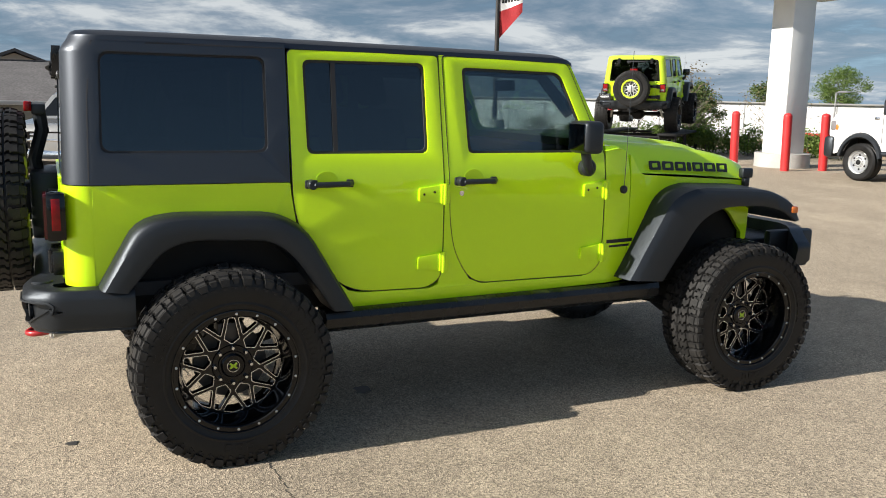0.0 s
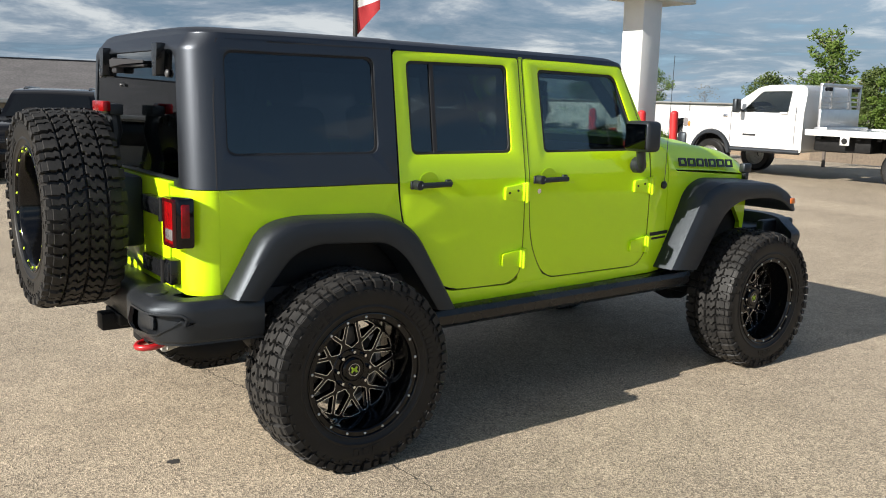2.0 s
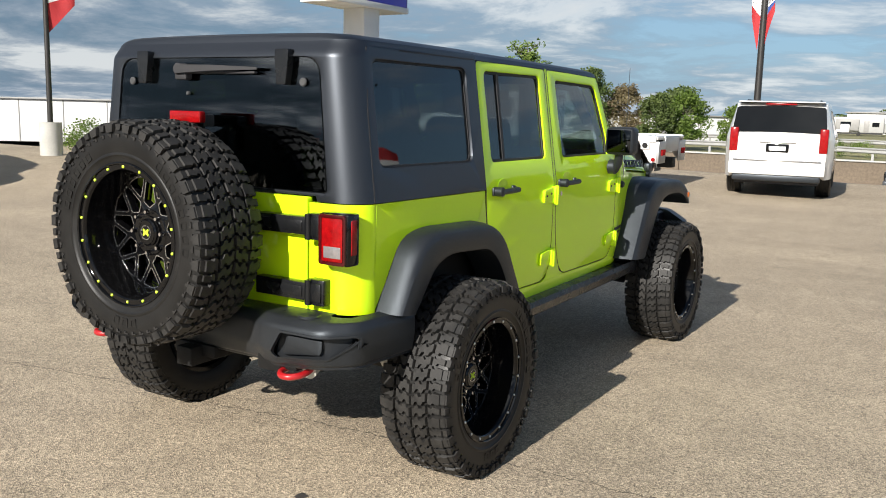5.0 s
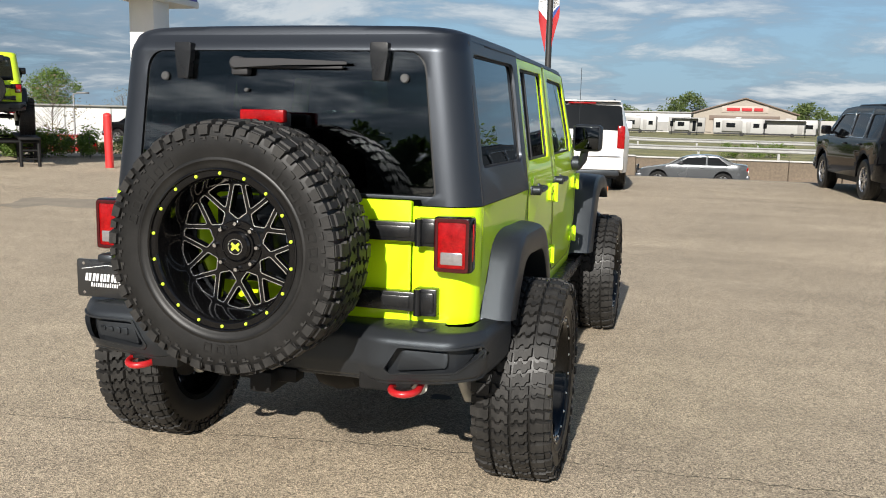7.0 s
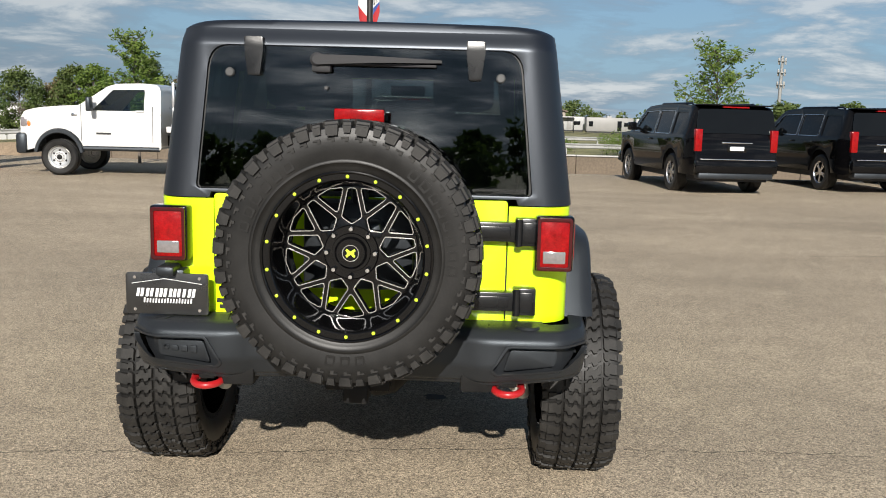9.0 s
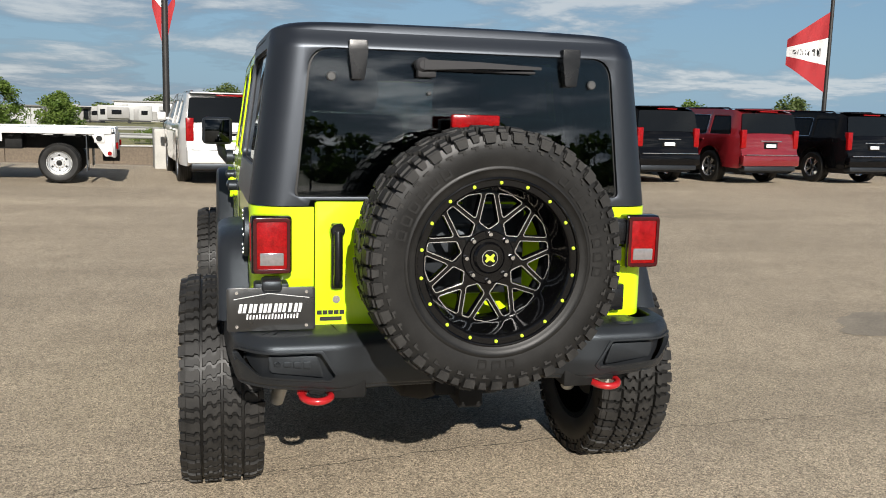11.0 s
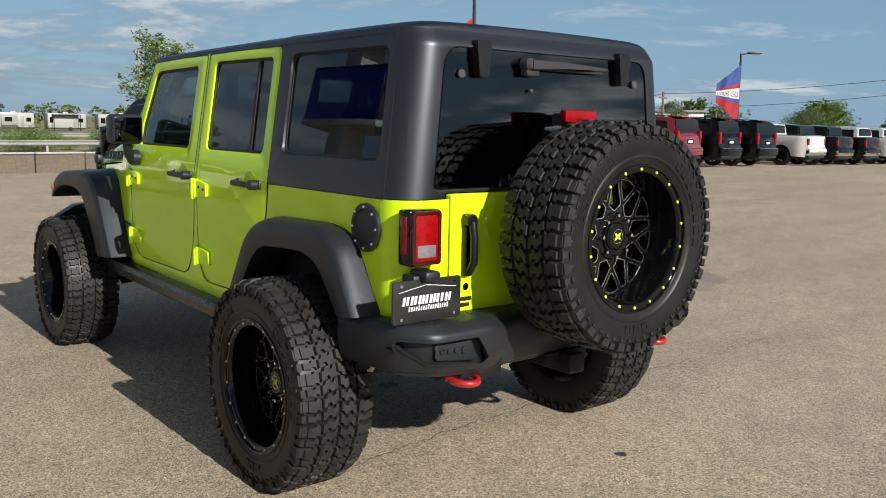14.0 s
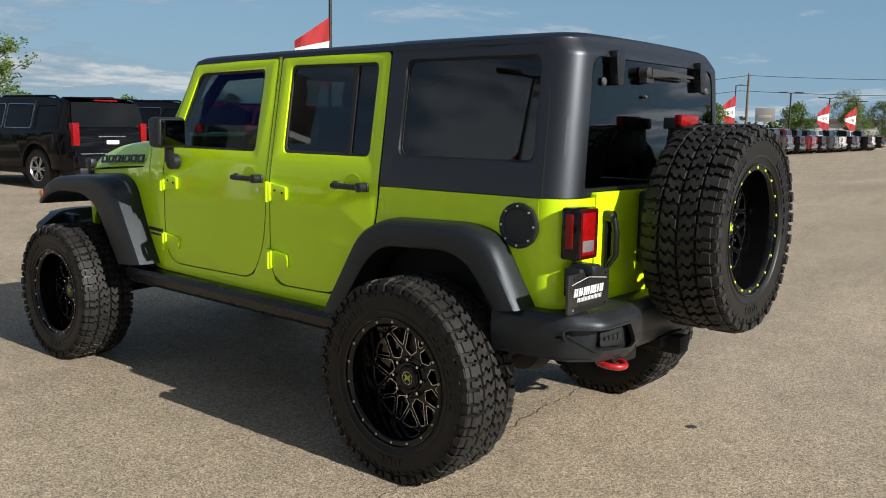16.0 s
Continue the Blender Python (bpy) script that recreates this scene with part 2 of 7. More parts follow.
def disc_x(x0, x1, r, seg=32, bev=0.0):
    b = min(bev, r * 0.4)
    prof = [(x0, 0.0001), (x0, r), (x1 - b, r), (x1, r - b), (x1, 0.0001)]
    return lathe(prof, seg)


def rounded(pts, r, n=5):
    """A polygon with its corners rounded; r: one radius or one for each corner."""
    out = []
    k = len(pts)
    for i in range(k):
        p, a, b = Vector(pts[i]), Vector(pts[i - 1]), Vector(pts[(i + 1) % k])
        rad = r[i] if isinstance(r, (list, tuple)) else r
        d0, d1 = a - p, b - p
        rad = min(rad, d0.length * 0.48, d1.length * 0.48)
        if rad < 1e-4:
            out.append((p.x, p.y))
            continue
        s, e = p + d0.normalized() * rad, p + d1.normalized() * rad
        for j in range(n + 1):
            t = j / n
            q = s * (1 - t) ** 2 + p * 2 * t * (1 - t) + e * t * t
            out.append((q.x, q.y))
    return out


def rect(u0, v0, u1, v1, r=0.0, n=5):
    return rounded([(u0, v0), (u1, v0), (u1, v1), (u0, v1)], r, n)


def plate(loops, mp, thick, us=(), vs=(), bevel=0.0, seg=2):
    """A sheet of some thickness with outline and holes (loops in u, v), bent by mp(u, v, w) where w is 0 outside and -thick inside."""
    bm = bmesh.new()
    edges = []
    for lp in loops:
        vv = [bm.verts.new((u, v, 0)) for u, v in lp]
        edges += [bm.edges.new((vv[i], vv[(i + 1) % len(vv)])) for i in range(len(vv))]
    bmesh.ops.triangle_fill(bm, use_beauty=True, use_dissolve=False, edges=edges, normal=(0, 0, 1))
    for axis, cuts in ((0, us), (1, vs)):
        for c in cuts:
            co, no = [0, 0, 0], [0, 0, 0]
            co[axis], no[axis] = c, 1
            bmesh.ops.bisect_plane(bm, geom=bm.verts[:] + bm.edges[:] + bm.faces[:], dist=1e-5, plane_co=co, plane_no=no)
    for f in bm.faces:
        f.normal_update()
        if f.normal.z < 0:
            f.normal_flip()
    top, rim = bm.faces[:], [e for e in bm.edges if len(e.link_faces) == 1]
    low = {v: bm.verts.new((v.co.x, v.co.y, -thick)) for v in bm.verts[:]}
    for f in top:
        bm.faces.new([low[v] for v in reversed(f.verts[:])])
    for e in rim:
        a, b = e.verts
        bm.faces.new((b, a, low[a], low[b]))
    if bevel:
        bmesh.ops.bevel(bm, geom=rim, offset=bevel, segments=seg, affect="EDGES", profile=0.5, clamp_overlap=True)
    for v in bm.verts:
        v.co = mp(v.co.x, v.co.y, v.co.z)
    return bm


def steps(a, b, n):
    return [a + (b - a) * i / n for i in range(n + 1)]


def smooth(a, b, x):
    t = min(max((x - a) / (b - a), 0.0), 1.0)
    return t * t * (3 - 2 * t)


def resample(pts, n):
    """n points evenly spaced along an open line."""
    pts = [Vector(p) for p in pts]
    d = [0.0]
    for a, b in zip(pts, pts[1:]):
        d.append(d[-1] + (b - a).length)
    out = []
    for i in range(n):
        s = d[-1] * i / (n - 1)
        k = next((j for j in range(1, len(d)) if d[j] >= s - 1e-9), len(d) - 1)
        t = (s - d[k - 1]) / max(d[k] - d[k - 1], 1e-9)
        out.append(pts[k - 1].lerp(pts[k], t))
    return out

# ---- off-road vehicle ----
BELT = 1.235


def side_x(y, z):
    """Half width of the body side at a place along it and a height."""
    x = 0.797 - 0.018 * smooth(0.3, -0.6, y)
    if z < 1.0:
        x -= 0.035 * ((1.0 - z) / 0.4) ** 2
    if z > BELT:
        x -= 0.140 * (z - BELT)
    if y > 2.10:
        x -= 0.175 * (y - 2.10)
    return x


def side_map(s, out=0.0):
    return lambda u, v, w: Vector((s * (side_x(u, v) + w + out), u - 0.016 * smooth(0.0, 0.35, u), v))


def wrap_map(yr, flat, rad, lean, inset):
    """A sheet that runs across the back and round both corners to the sides; u is 0 at the middle of the back."""
    arc = rad * math.pi / 2

    def mp(u, v, w):
        s, a, h = (1 if u >= 0 else -1), abs(u), v - BELT
        if a < flat:
            x, y, n = a, yr, (0.0, -1.0)
        elif a < flat + arc:
            t = (a - flat) / rad
            x, y, n = flat + rad * math.sin(t), yr + rad - rad * math.cos(t), (math.sin(t), -math.cos(t))
        else:
            y = yr + rad + a - flat - arc
            x, n = flat + rad + 0.018 * smooth(-0.6, 0.3, y), (1.0, 0.0)
        k = inset * max(h, 0) / (flat + rad)
        return Vector((s * (x * (1 - k) + n[0] * w), y + n[1] * w + lean * max(h, 0) * min(max((0.3 - y) / 0.95, 0), 1), v))
    return mp


shell_map = wrap_map(-0.665, 0.654, 0.13, 0.03, 0.135)


def top_map(u, v, w):
    """The hardtop's shell; above the back window it leans forward to meet the roof."""
    p = shell_map(u, v, w)
    back = min(max((0.2 - p.y) / 0.8, 0.0), 1.0)
    p.y += 0.032 * smooth(1.795, 1.880, v) * back * 1.3
    return p



TOP_ARC = 0.654 + 0.13 * math.pi / 2
tub_map = wrap_map(-0.672, 0.658, 0.12, 0.0, 0.0)
TUB_ARC = 0.658 + 0.12 * math.pi / 2


def arc_cuts(flat, rad, n=7):
    a = [flat + rad * math.pi / 2 * i / n for i in range(n + 1)]
    return a + [-x for x in a]


Z_CUTS = [0.66, 0.72, 0.80, 0.90, 1.0, BELT]


def flare(s, outer, inner, reach, base):
    """A fender flare swept along an arch: from the body out over a rounded shoulder to the inner lip."""
    n = 40
    o, i = resample([(0, *p) for p in rounded_line(outer, 0.09)], n), resample([(0, *p) for p in rounded_line(inner, 0.09)], n)
    rows = []
    for a, b in zip(o, i):
        d = (b - a)
        xb = side_x(a.y, a.z)
        xr = base(a.y)
        pts = [(xb - 0.02, a), (xb + 0.004, a), (xb + (xr - xb) * 0.5, a + d * 0.03), (xr - 0.018, a + d * 0.10), (xr - 0.004, a + d * 0.20), (xr, a + d * 0.32), (xr + 0.004, a + d * 0.85), (xr - 0.002, a + d * 0.97), (xr - 0.02, b), (xb - 0.06, b + d * 0.05), (xb - 0.06, a + d * 0.3)]
        rows.append([Vector((s * x, q.y, q.z)) for x, q in pts])
    return loft(rows, closed=True)


def rounded_line(pts, r, n=6):
    out = [pts[0]]
    for i in range(1, len(pts) - 1):
        p, a, b = Vector(pts[i]), Vector(pts[i - 1]), Vector(pts[i + 1])
        rad = min(r, (a - p).length * 0.49, (b - p).length * 0.49)
        s, e = p + (a - p).normalized() * rad, p + (b - p).normalized() * rad
        for j in range(n + 1):
            t = j / n
            q = s * (1 - t) ** 2 + p * 2 * t * (1 - t) + e * t * t
            out.append((q.x, q.y))
    return out + [pts[-1]]


# -- wheels --
TYRE_R, LIP_X = 0.444, 0.155


def tread_block(bm, poly, r0, r1, n_pitch, k, shrink=0.86):
    """One tread block: an outline in (share of a pitch, distance across) raised from r0 to r1."""
    cu, cv = sum(p[0] for p in poly) / len(poly), sum(p[1] for p in poly) / len(poly)
    rings = []
    for r, f in ((r0, 1.0), (r1 - 0.0022, shrink + 0.03), (r1, shrink)):
        ring = []
        for u, v in poly:
            uu, vv = cu + (u - cu) * f, cv + (v - cv) * f
            a = 2 * math.pi * (k + uu) / n_pitch
            rr = r - 0.010 * smooth(0.120, 0.168, abs(vv))
            ring.append(bm.verts.new((vv, rr * math.sin(a), rr * math.cos(a))))
        rings.append(ring)
    n = len(poly)
    for a, b in zip(rings, rings[1:]):
        for i in range(n):
            bm.faces.new((a[i], a[(i + 1) % n], b[(i + 1) % n], b[i]))
    bm.faces.new(rings[-1])


def side_block(bm, s, pts, x0, x1, turn):
    """A raised block on the sidewall: corners (radius, angle) lifted from x0 to x1, narrowed at the top."""
    ca, cr = sum(p[1] for p in pts) / len(pts), sum(p[0] for p in pts) / len(pts)
    rings = []
    for x, f in ((x0, 1.0), (x1, 0.86)):
        rings.append([bm.verts.new((s * (x - 0.10 * max(r - 0.405, 0.0)), (cr + (r - cr) * f) * math.sin(turn + ca + (a - ca) * f), (cr + (r - cr) * f) * math.cos(turn + ca + (a - ca) * f))) for r, a in pts])
    n = len(pts)
    for i in range(n):
        bm.faces.new((rings[0][i], rings[0][(i + 1) % n], rings[1][(i + 1) % n], rings[1][i]))
    bm.faces.new(rings[1])


# tread blocks: the wavy grooves between them, (distance across, share of a pitch)
CENTRE_WAVE = [(0.004, 0.00), (0.016, 0.02), (0.022, 0.16), (0.036, 0.20), (0.044, 0.05), (0.060, 0.08), (0.068, 0.24), (0.080, 0.26)]
SHOULDER_WAVE = [(0.088, 0.30), (0.094, 0.20), (0.108, 0.17), (0.114, 0.27), (0.130, 0.24), (0.148, 0.22), (0.169, 0.22)]


def wavy_block(wave, u0, u1, s, lift, v_in=0.0, v_out=1.0):
    """Outline of a block between two parallel wavy grooves, from share u0 to u1 of a pitch."""
    pts = [(v, u) for v, u in wave if v_in <= v <= v_out]
    return [(u0 + u + lift, s * v) for v, u in pts] + [(u1 + u * 0.92 + lift, s * v) for v, u in reversed(pts)]


def tyre_bm(flat):
    prof = [(-0.140, 0.262), (-0.152, 0.282), (-0.160, 0.310), (-0.166, 0.345), (-0.167, 0.375), (-0.164, 0.395), (-0.157, 0.417), (-0.13, 0.423), (0, 0.425), (0.13, 0.423), (0.157, 0.417), (0.164, 0.395), (0.167, 0.375), (0.166, 0.345), (0.162, 0.318), (0.1645, 0.314), (0.1645, 0.308), (0.160, 0.304), (0.1565, 0.292), (0.1545, 0.281), (0.140, 0.262)]
    bm = bmesh.new()
    n = 27
    step = 2 * math.pi / n
    for k in range(n):
        for s, half in ((1, 0.0), (-1, 0.37)):
            for u0, u1, d in ((0.03, 0.41, 0.0), (0.54, 0.91, 0.004)):
                tread_block(bm, wavy_block(CENTRE_WAVE, u0, u1, s, half + (0.0 if s > 0 else 0.1)), 0.420, TYRE_R - d, n, k, 0.91)
            tread_block(bm, wavy_block(SHOULDER_WAVE, 0.03, 0.50, s, half, 0.0, 0.149), 0.414, TYRE_R, n, k, 0.91)
            tread_block(bm, wavy_block(SHOULDER_WAVE, 0.04, 0.49, s, half, 0.130), 0.412, TYRE_R - 0.007, n, k, 0.91)
            tread_block(bm, wavy_block(SHOULDER_WAVE, 0.62, 0.90, s, half, 0.0, 0.160), 0.414, TYRE_R - 0.005, n, k, 0.92)
            turn = (k + half + 0.22) * step
            for a, b, low in ((0.03, 0.51, 0.392), (0.60, 0.93, 0.400)):
                side_block(bm, s, [(0.426, a * step), (0.426, b * step), (low, (b - 0.03) * step), (low, (a + 0.05) * step)], 0.152, 0.177 - 0.005 * (low > 0.395), turn)
            for a in (0.04, 0.54):
                side_block(bm, s, [(0.389, a * step), (0.389, (a + 0.30) * step), (0.374, (a + 0.30) * step), (0.374, (a + 0.16) * step), (0.383, (a + 0.16) * step), (0.383, a * step)], 0.160, 0.1705, turn)
    tread, bm = bm, lathe(prof, 88)
    if flat:  # the tyre's foot, pressed flat by the load
        for v in tread.verts[:] + bm.verts[:]:
            if v.co.z < -0.430:
                v.co.x *= 1.0 + 1.2 * (-0.430 - v.co.z)
                v.co.z = -0.430
    return tread, bm


def wheel_map(x):
    return lambda u, v, w: Vector((x + w, v * math.sin(u), v * math.cos(u)))


def side_mark_bm():
    """One raised mark on the sidewall, the size of a letter, open in the middle."""
    return plate([rect(-0.047, 0.326, 0.047, 0.362, 0.006, 2), rect(-0.030, 0.334, 0.030, 0.354, 0.004, 2)], wheel_map(0.1676), 0.006, us=[-0.02, 0.02])


def polar(r, deg):
    r, a = r * 0.955, radians(deg)
    return (r * math.sin(a), r * math.cos(a))


def rim_bm():
    return lathe([(-0.15, 0.275), (-0.15, 0.250), (-0.06, 0.214), (0.0, 0.222), (0.025, 0.226), (0.075, 0.236), (0.126, 0.244), (0.140, 0.247), (0.146, 0.250), (0.150, 0.254), (0.150, 0.272), (0.157, 0.274), (0.159, 0.277), (0.158, 0.281), (0.150, 0.284), (0.10, 0.27)], 72)


def flat_map(x):
    return lambda u, v, w: Vector((x + w, u, v))


def outline(pts, r):
    return rounded([polar(*p) for p in pts], r, 4)


INNER = [(0.224, -3.0), (0.224, 3.0), (0.131, 14.5), (0.104, 0.0), (0.131, -14.5)]
OUTER = [(0.152, 20.0), (0.227, 8.5), (0.232, 20.0), (0.227, 31.5)]


def face_bm():
    """The wheel's face: a disc cut by nine narrow wedges and nine triangles, which leave eighteen crossing spokes."""
    ring = [(0.226 * math.sin(t), 0.226 * math.cos(t)) for t in [2 * math.pi * k / 72 for k in range(72)]]
    holes = []
    for k in range(9):
        holes.append(outline([(r, a + k * 40) for r, a in INNER], 0.005))
        holes.append(outline([(r, a + k * 40) for r, a in OUTER], 0.007))
    return plate([ring] + holes, flat_map(0.022), 0.036, bevel=0.0025, seg=2)


def edge_bm(pts, r):
    """A bright machined line round one opening of the face."""
    lp = outline(pts, r)
    cy, cz = sum(p[0] for p in lp) / len(lp), sum(p[1] for p in lp) / len(lp)
    out = []
    n = len(lp)
    for i in range(n):
        p, d = Vector(lp[i]), Vector(lp[(i + 1) % n]) - Vector(lp[i - 1])
        q = Vector((d.y, -d.x)).normalized()
        if q.dot(p - Vector((cy, cz))) < 0:
            q = -q
        out.append((p + q * 0.0018, p + q * 0.0045))
    return plate([[(b.x, b.y) for _, b in out], [(c.x, c.y) for c, _ in out]], flat_map(0.0232), 0.004)


MESH = {}


def wheel_meshes():
    for name, flat in (("flat", True), ("round", False)):
        tread, carcass = tyre_bm(flat)
        MESH["tyre_" + name], MESH["tread_" + name] = mesh_of("tyre", carcass, tyre_rubber, 40), mesh_of("tread", tread, tread_rubber, 28)
    MESH["mark"] = mesh_of("sidewall_mark", side_mark_bm(), tyre_rubber)
    MESH["rim"] = mesh_of("wheel", rim_bm(), gloss_black)
    MESH["face"] = mesh_of("wheel_face", face_bm(), gloss_black)
    MESH["hub"] = mesh_of("hub", lathe([(-0.05, 0.094), (0.021, 0.094), (0.0255, 0.089), (0.0255, 0.066), (0.034, 0.064), (0.034, 0.0001)], 40), gloss_black)
    MESH["kite"] = mesh_of("milled_edge", edge_bm(INNER, 0.005), milled)
    MESH["wedge"] = mesh_of("milled_edge", edge_bm(OUTER, 0.007), milled)
    riv = lathe([(0, 0.0062), (0.0035, 0.0056), (0.0055, 0.003), (0.0055, 0.0001)], 10)
    MESH["rivet_lime"] = mesh_of("rivet", riv.copy(), lime_rivet)
    MESH["rivet_silver"] = mesh_of("rivet", riv, silver_rivet)
    MESH["lug"] = mesh_of("lug_nut", lathe([(0, 0.010), (0.022, 0.010), (0.028, 0.007), (0.028, 0.0001)], 6), chrome)
    MESH["cap"] = mesh_of("centre_cap", join(moved(join(lathe([(0.02, 0.040), (0.058, 0.039), (0.064, 0.034), (0.064, 0.0001)], 36), lathe([(0.055, 0.030), (0.0655, 0.030), (0.0655, 0.0335), (0.055, 0.0335)], 36)), pose(-0.018, 0, 0))), gloss_black)
    em = [moved(box(0.064, 0.0665, -h, h, -w, w), Matrix.Rotation(radians(a), 4, "X")) for a, h, w in ((38, 0.019, 0.0042), (-38, 0.019, 0.0042), (5, 0.012, 0.003))]
    MESH["emblem"] = mesh_of("cap_emblem", moved(join(*em), pose(-0.018, 0, 0)), lime_rivet)
    MESH["cap_ring"] = mesh_of("cap_ring", moved(lathe([(0.063, 0.0262), (0.0662, 0.0262), (0.0662, 0.0282), (0.063, 0.0282)], 30), pose(-0.018, 0, 0)), milled)
    MESH["disc"] = mesh_of("brake_disc", join(lathe([(-0.07, 0.07), (-0.07, 0.165), (-0.045, 0.165), (-0.045, 0.07)], 40), box(-0.11, 0.0, -0.06, 0.06, 0.10, 0.19, 0.01)), disc_steel)


def wheel(parent, m, spare=False, name="wheel"):
    w = part(name, MESH["rim"], None, parent, "gloss black deep-dish alloy wheel with milled spokes", m @ Matrix.Diagonal((0.94, 1.0, 1.0, 1.0)))
    part("tyre", MESH["tyre_round" if spare else "tyre_flat"], None, w, "black mud-terrain tyre with chunky tread")
    tagged(part("tread", MESH["tread_round" if spare else "tread_flat"], None, w), kind="stuff")
    part("wheel_face", MESH["face"], None, w, "gloss black face of crossing spokes")
    part("hub", MESH["hub"], None, w)
    for k in range(9):
        turn = Matrix.Rotation(radians(-40 * k), 4, "X")
        part("milled_edge", MESH["kite"], None, w, m=turn)
        part("milled_edge", MESH["wedge"], None, w, m=turn)
    for start, count in ((38, 8), (286, 6), (172, 3)):
        for k in range(count):
            part("sidewall_mark", MESH["mark"], None, w, m=Matrix.Rotation(radians(-start - k * 8.2), 4, "X"))
    part("centre_cap", MESH["cap"], None, w, m=Matrix.Diagonal((1.0, 1.4, 1.4, 1)))
    part("cap_emblem", MESH["emblem"], None, w, "small lime cross on the cap")
    part("cap_ring", MESH["cap_ring"], None, w)
    if not spare:
        part("brake_disc", MESH["disc"], None, w)
    for k in range(18):
        a = 2 * math.pi * k / 18
        part("rivet", MESH["rivet_lime" if spare else "rivet_silver"], None, w, m=pose(0.150, 0.263 * math.sin(a), 0.263 * math.cos(a)))
    for k in range(8):
        a = 2 * math.pi * k / 8
        part("lug_nut", MESH["lug"], None, w, m=pose(0.022, 0.081 * math.sin(a), 0.081 * math.cos(a)))
    return w


def tub_bm():
    out = []
    for s in (1, -1):
        loop = [(-0.550, BELT), (0.314, BELT), (0.320, 1.18), (0.345, 1.03), (0.40, 0.905), (0.52, 0.765), (0.60, 0.705), (0.66, 0.689), (1.03, 0.684), (1.075, 0.705), (1.094, 0.80), (1.098, BELT), (1.124, BELT), (1.130, 1.0), (1.150, 0.90), (1.20, 0.79), (1.25, 0.72), (1.32, 0.692), (1.93, 0.690), (2.0, 0.715), (2.040, 0.79), (2.046, 0.90), (2.046, 1.395), (2.12, 1.395), (2.20, 1.36), (2.22, 1.20), (2.22, 0.645), (0.62, 0.605), (0.52, 0.66), (0.30, 0.93), (0.2, 1.02), (-0.22, 1.03), (-0.33, 0.97), (-0.44, 0.80), (-0.550, 0.80)]
        out.append(plate([loop], side_map(s), 0.03, us=[-0.4, -0.2, 0.0, 0.2, 2.10, 2.16], vs=Z_CUTS, bevel=0.003))
        out.append(plate([[(1.094, BELT), (1.120, BELT), (1.108, 1.84), (1.082, 1.84)]], side_map(s), 0.03, vs=[1.4, 1.6]))
    # back corners, wrapping round from beside the tailgate
    for s in (1, -1):
        u0 = 0.542 if s > 0 else 0.558
        out.append(plate([[(s * u0, 0.80), (s * (TUB_ARC + 0.0015), 0.80), (s * (TUB_ARC + 0.0015), BELT), (s * u0, BELT)]], tub_map, 0.03, us=arc_cuts(0.658, 0.12, 10), vs=[1.0], bevel=0.003))
    out.append(box(-0.556, 0.545, -0.655, -0.63, 0.77, 0.80))
    # cowl under the windscreen
    rows = []
    for y, hw, z in ((2.02, 0.80, 1.40), (2.10, 0.80, 1.415), (2.16, 0.79, 1.405)):
        rows.append([Vector((hw * f, y, z - 0.03 * abs(f) ** 3)) for f in steps(-1, 1, 12)])
    out.append(loft(rows))
    return join(*out)


def hood_bm():
    rows = []
    for i in range(15):
        t = i / 14
        y = 2.115 + 1.09 * t
        hw = 0.755 - 0.150 * t
        seam, crown = 1.245 - 0.055 * t - 0.02 * t ** 4, 1.432 - 0.085 * t - 0.06 * t ** 6
        row = []
        for f in steps(-1, 1, 28):
            a = abs(f)
            z = crown - 0.02 * a ** 2 - (crown - seam - 0.025) * smooth(0.80, 1.0, a) * 0.78
            if a > 0.995:
                z = seam + 0.006
            dome = smooth(0.50, 0.40, a) * smooth(0.0, 0.12, t) * smooth(1.0, 0.75, t) * 0.028
            row.append(Vector((f * hw * (1.0 if a > 0.99 else 1.0), y, z + dome)))
        rows.append(row)
    nose = [Vector((p.x, p.y + 0.02, p.z - 0.05 * (1 - 0.6 * abs(p.x) / 0.62))) for p in rows[-1]]
    return loft(rows + [nose])


def fender_bm(s):
    loop = rounded([(2.225, 0.66), (2.225, 1.355), (2.30, 1.235), (3.21, 1.172), (3.24, 1.10), (3.24, 0.80), (3.05, 1.0), (2.75, 1.05), (2.56, 1.02), (2.40, 0.82), (2.33, 0.66)], [0.01, 0.02, 0.04, 0.02, 0.02, 0.02, 0.05, 0.05, 0.05, 0.05, 0.02])
    return plate([loop], side_map(s), 0.03, us=steps(2.3, 3.2, 6), vs=Z_CUTS, bevel=0.003)


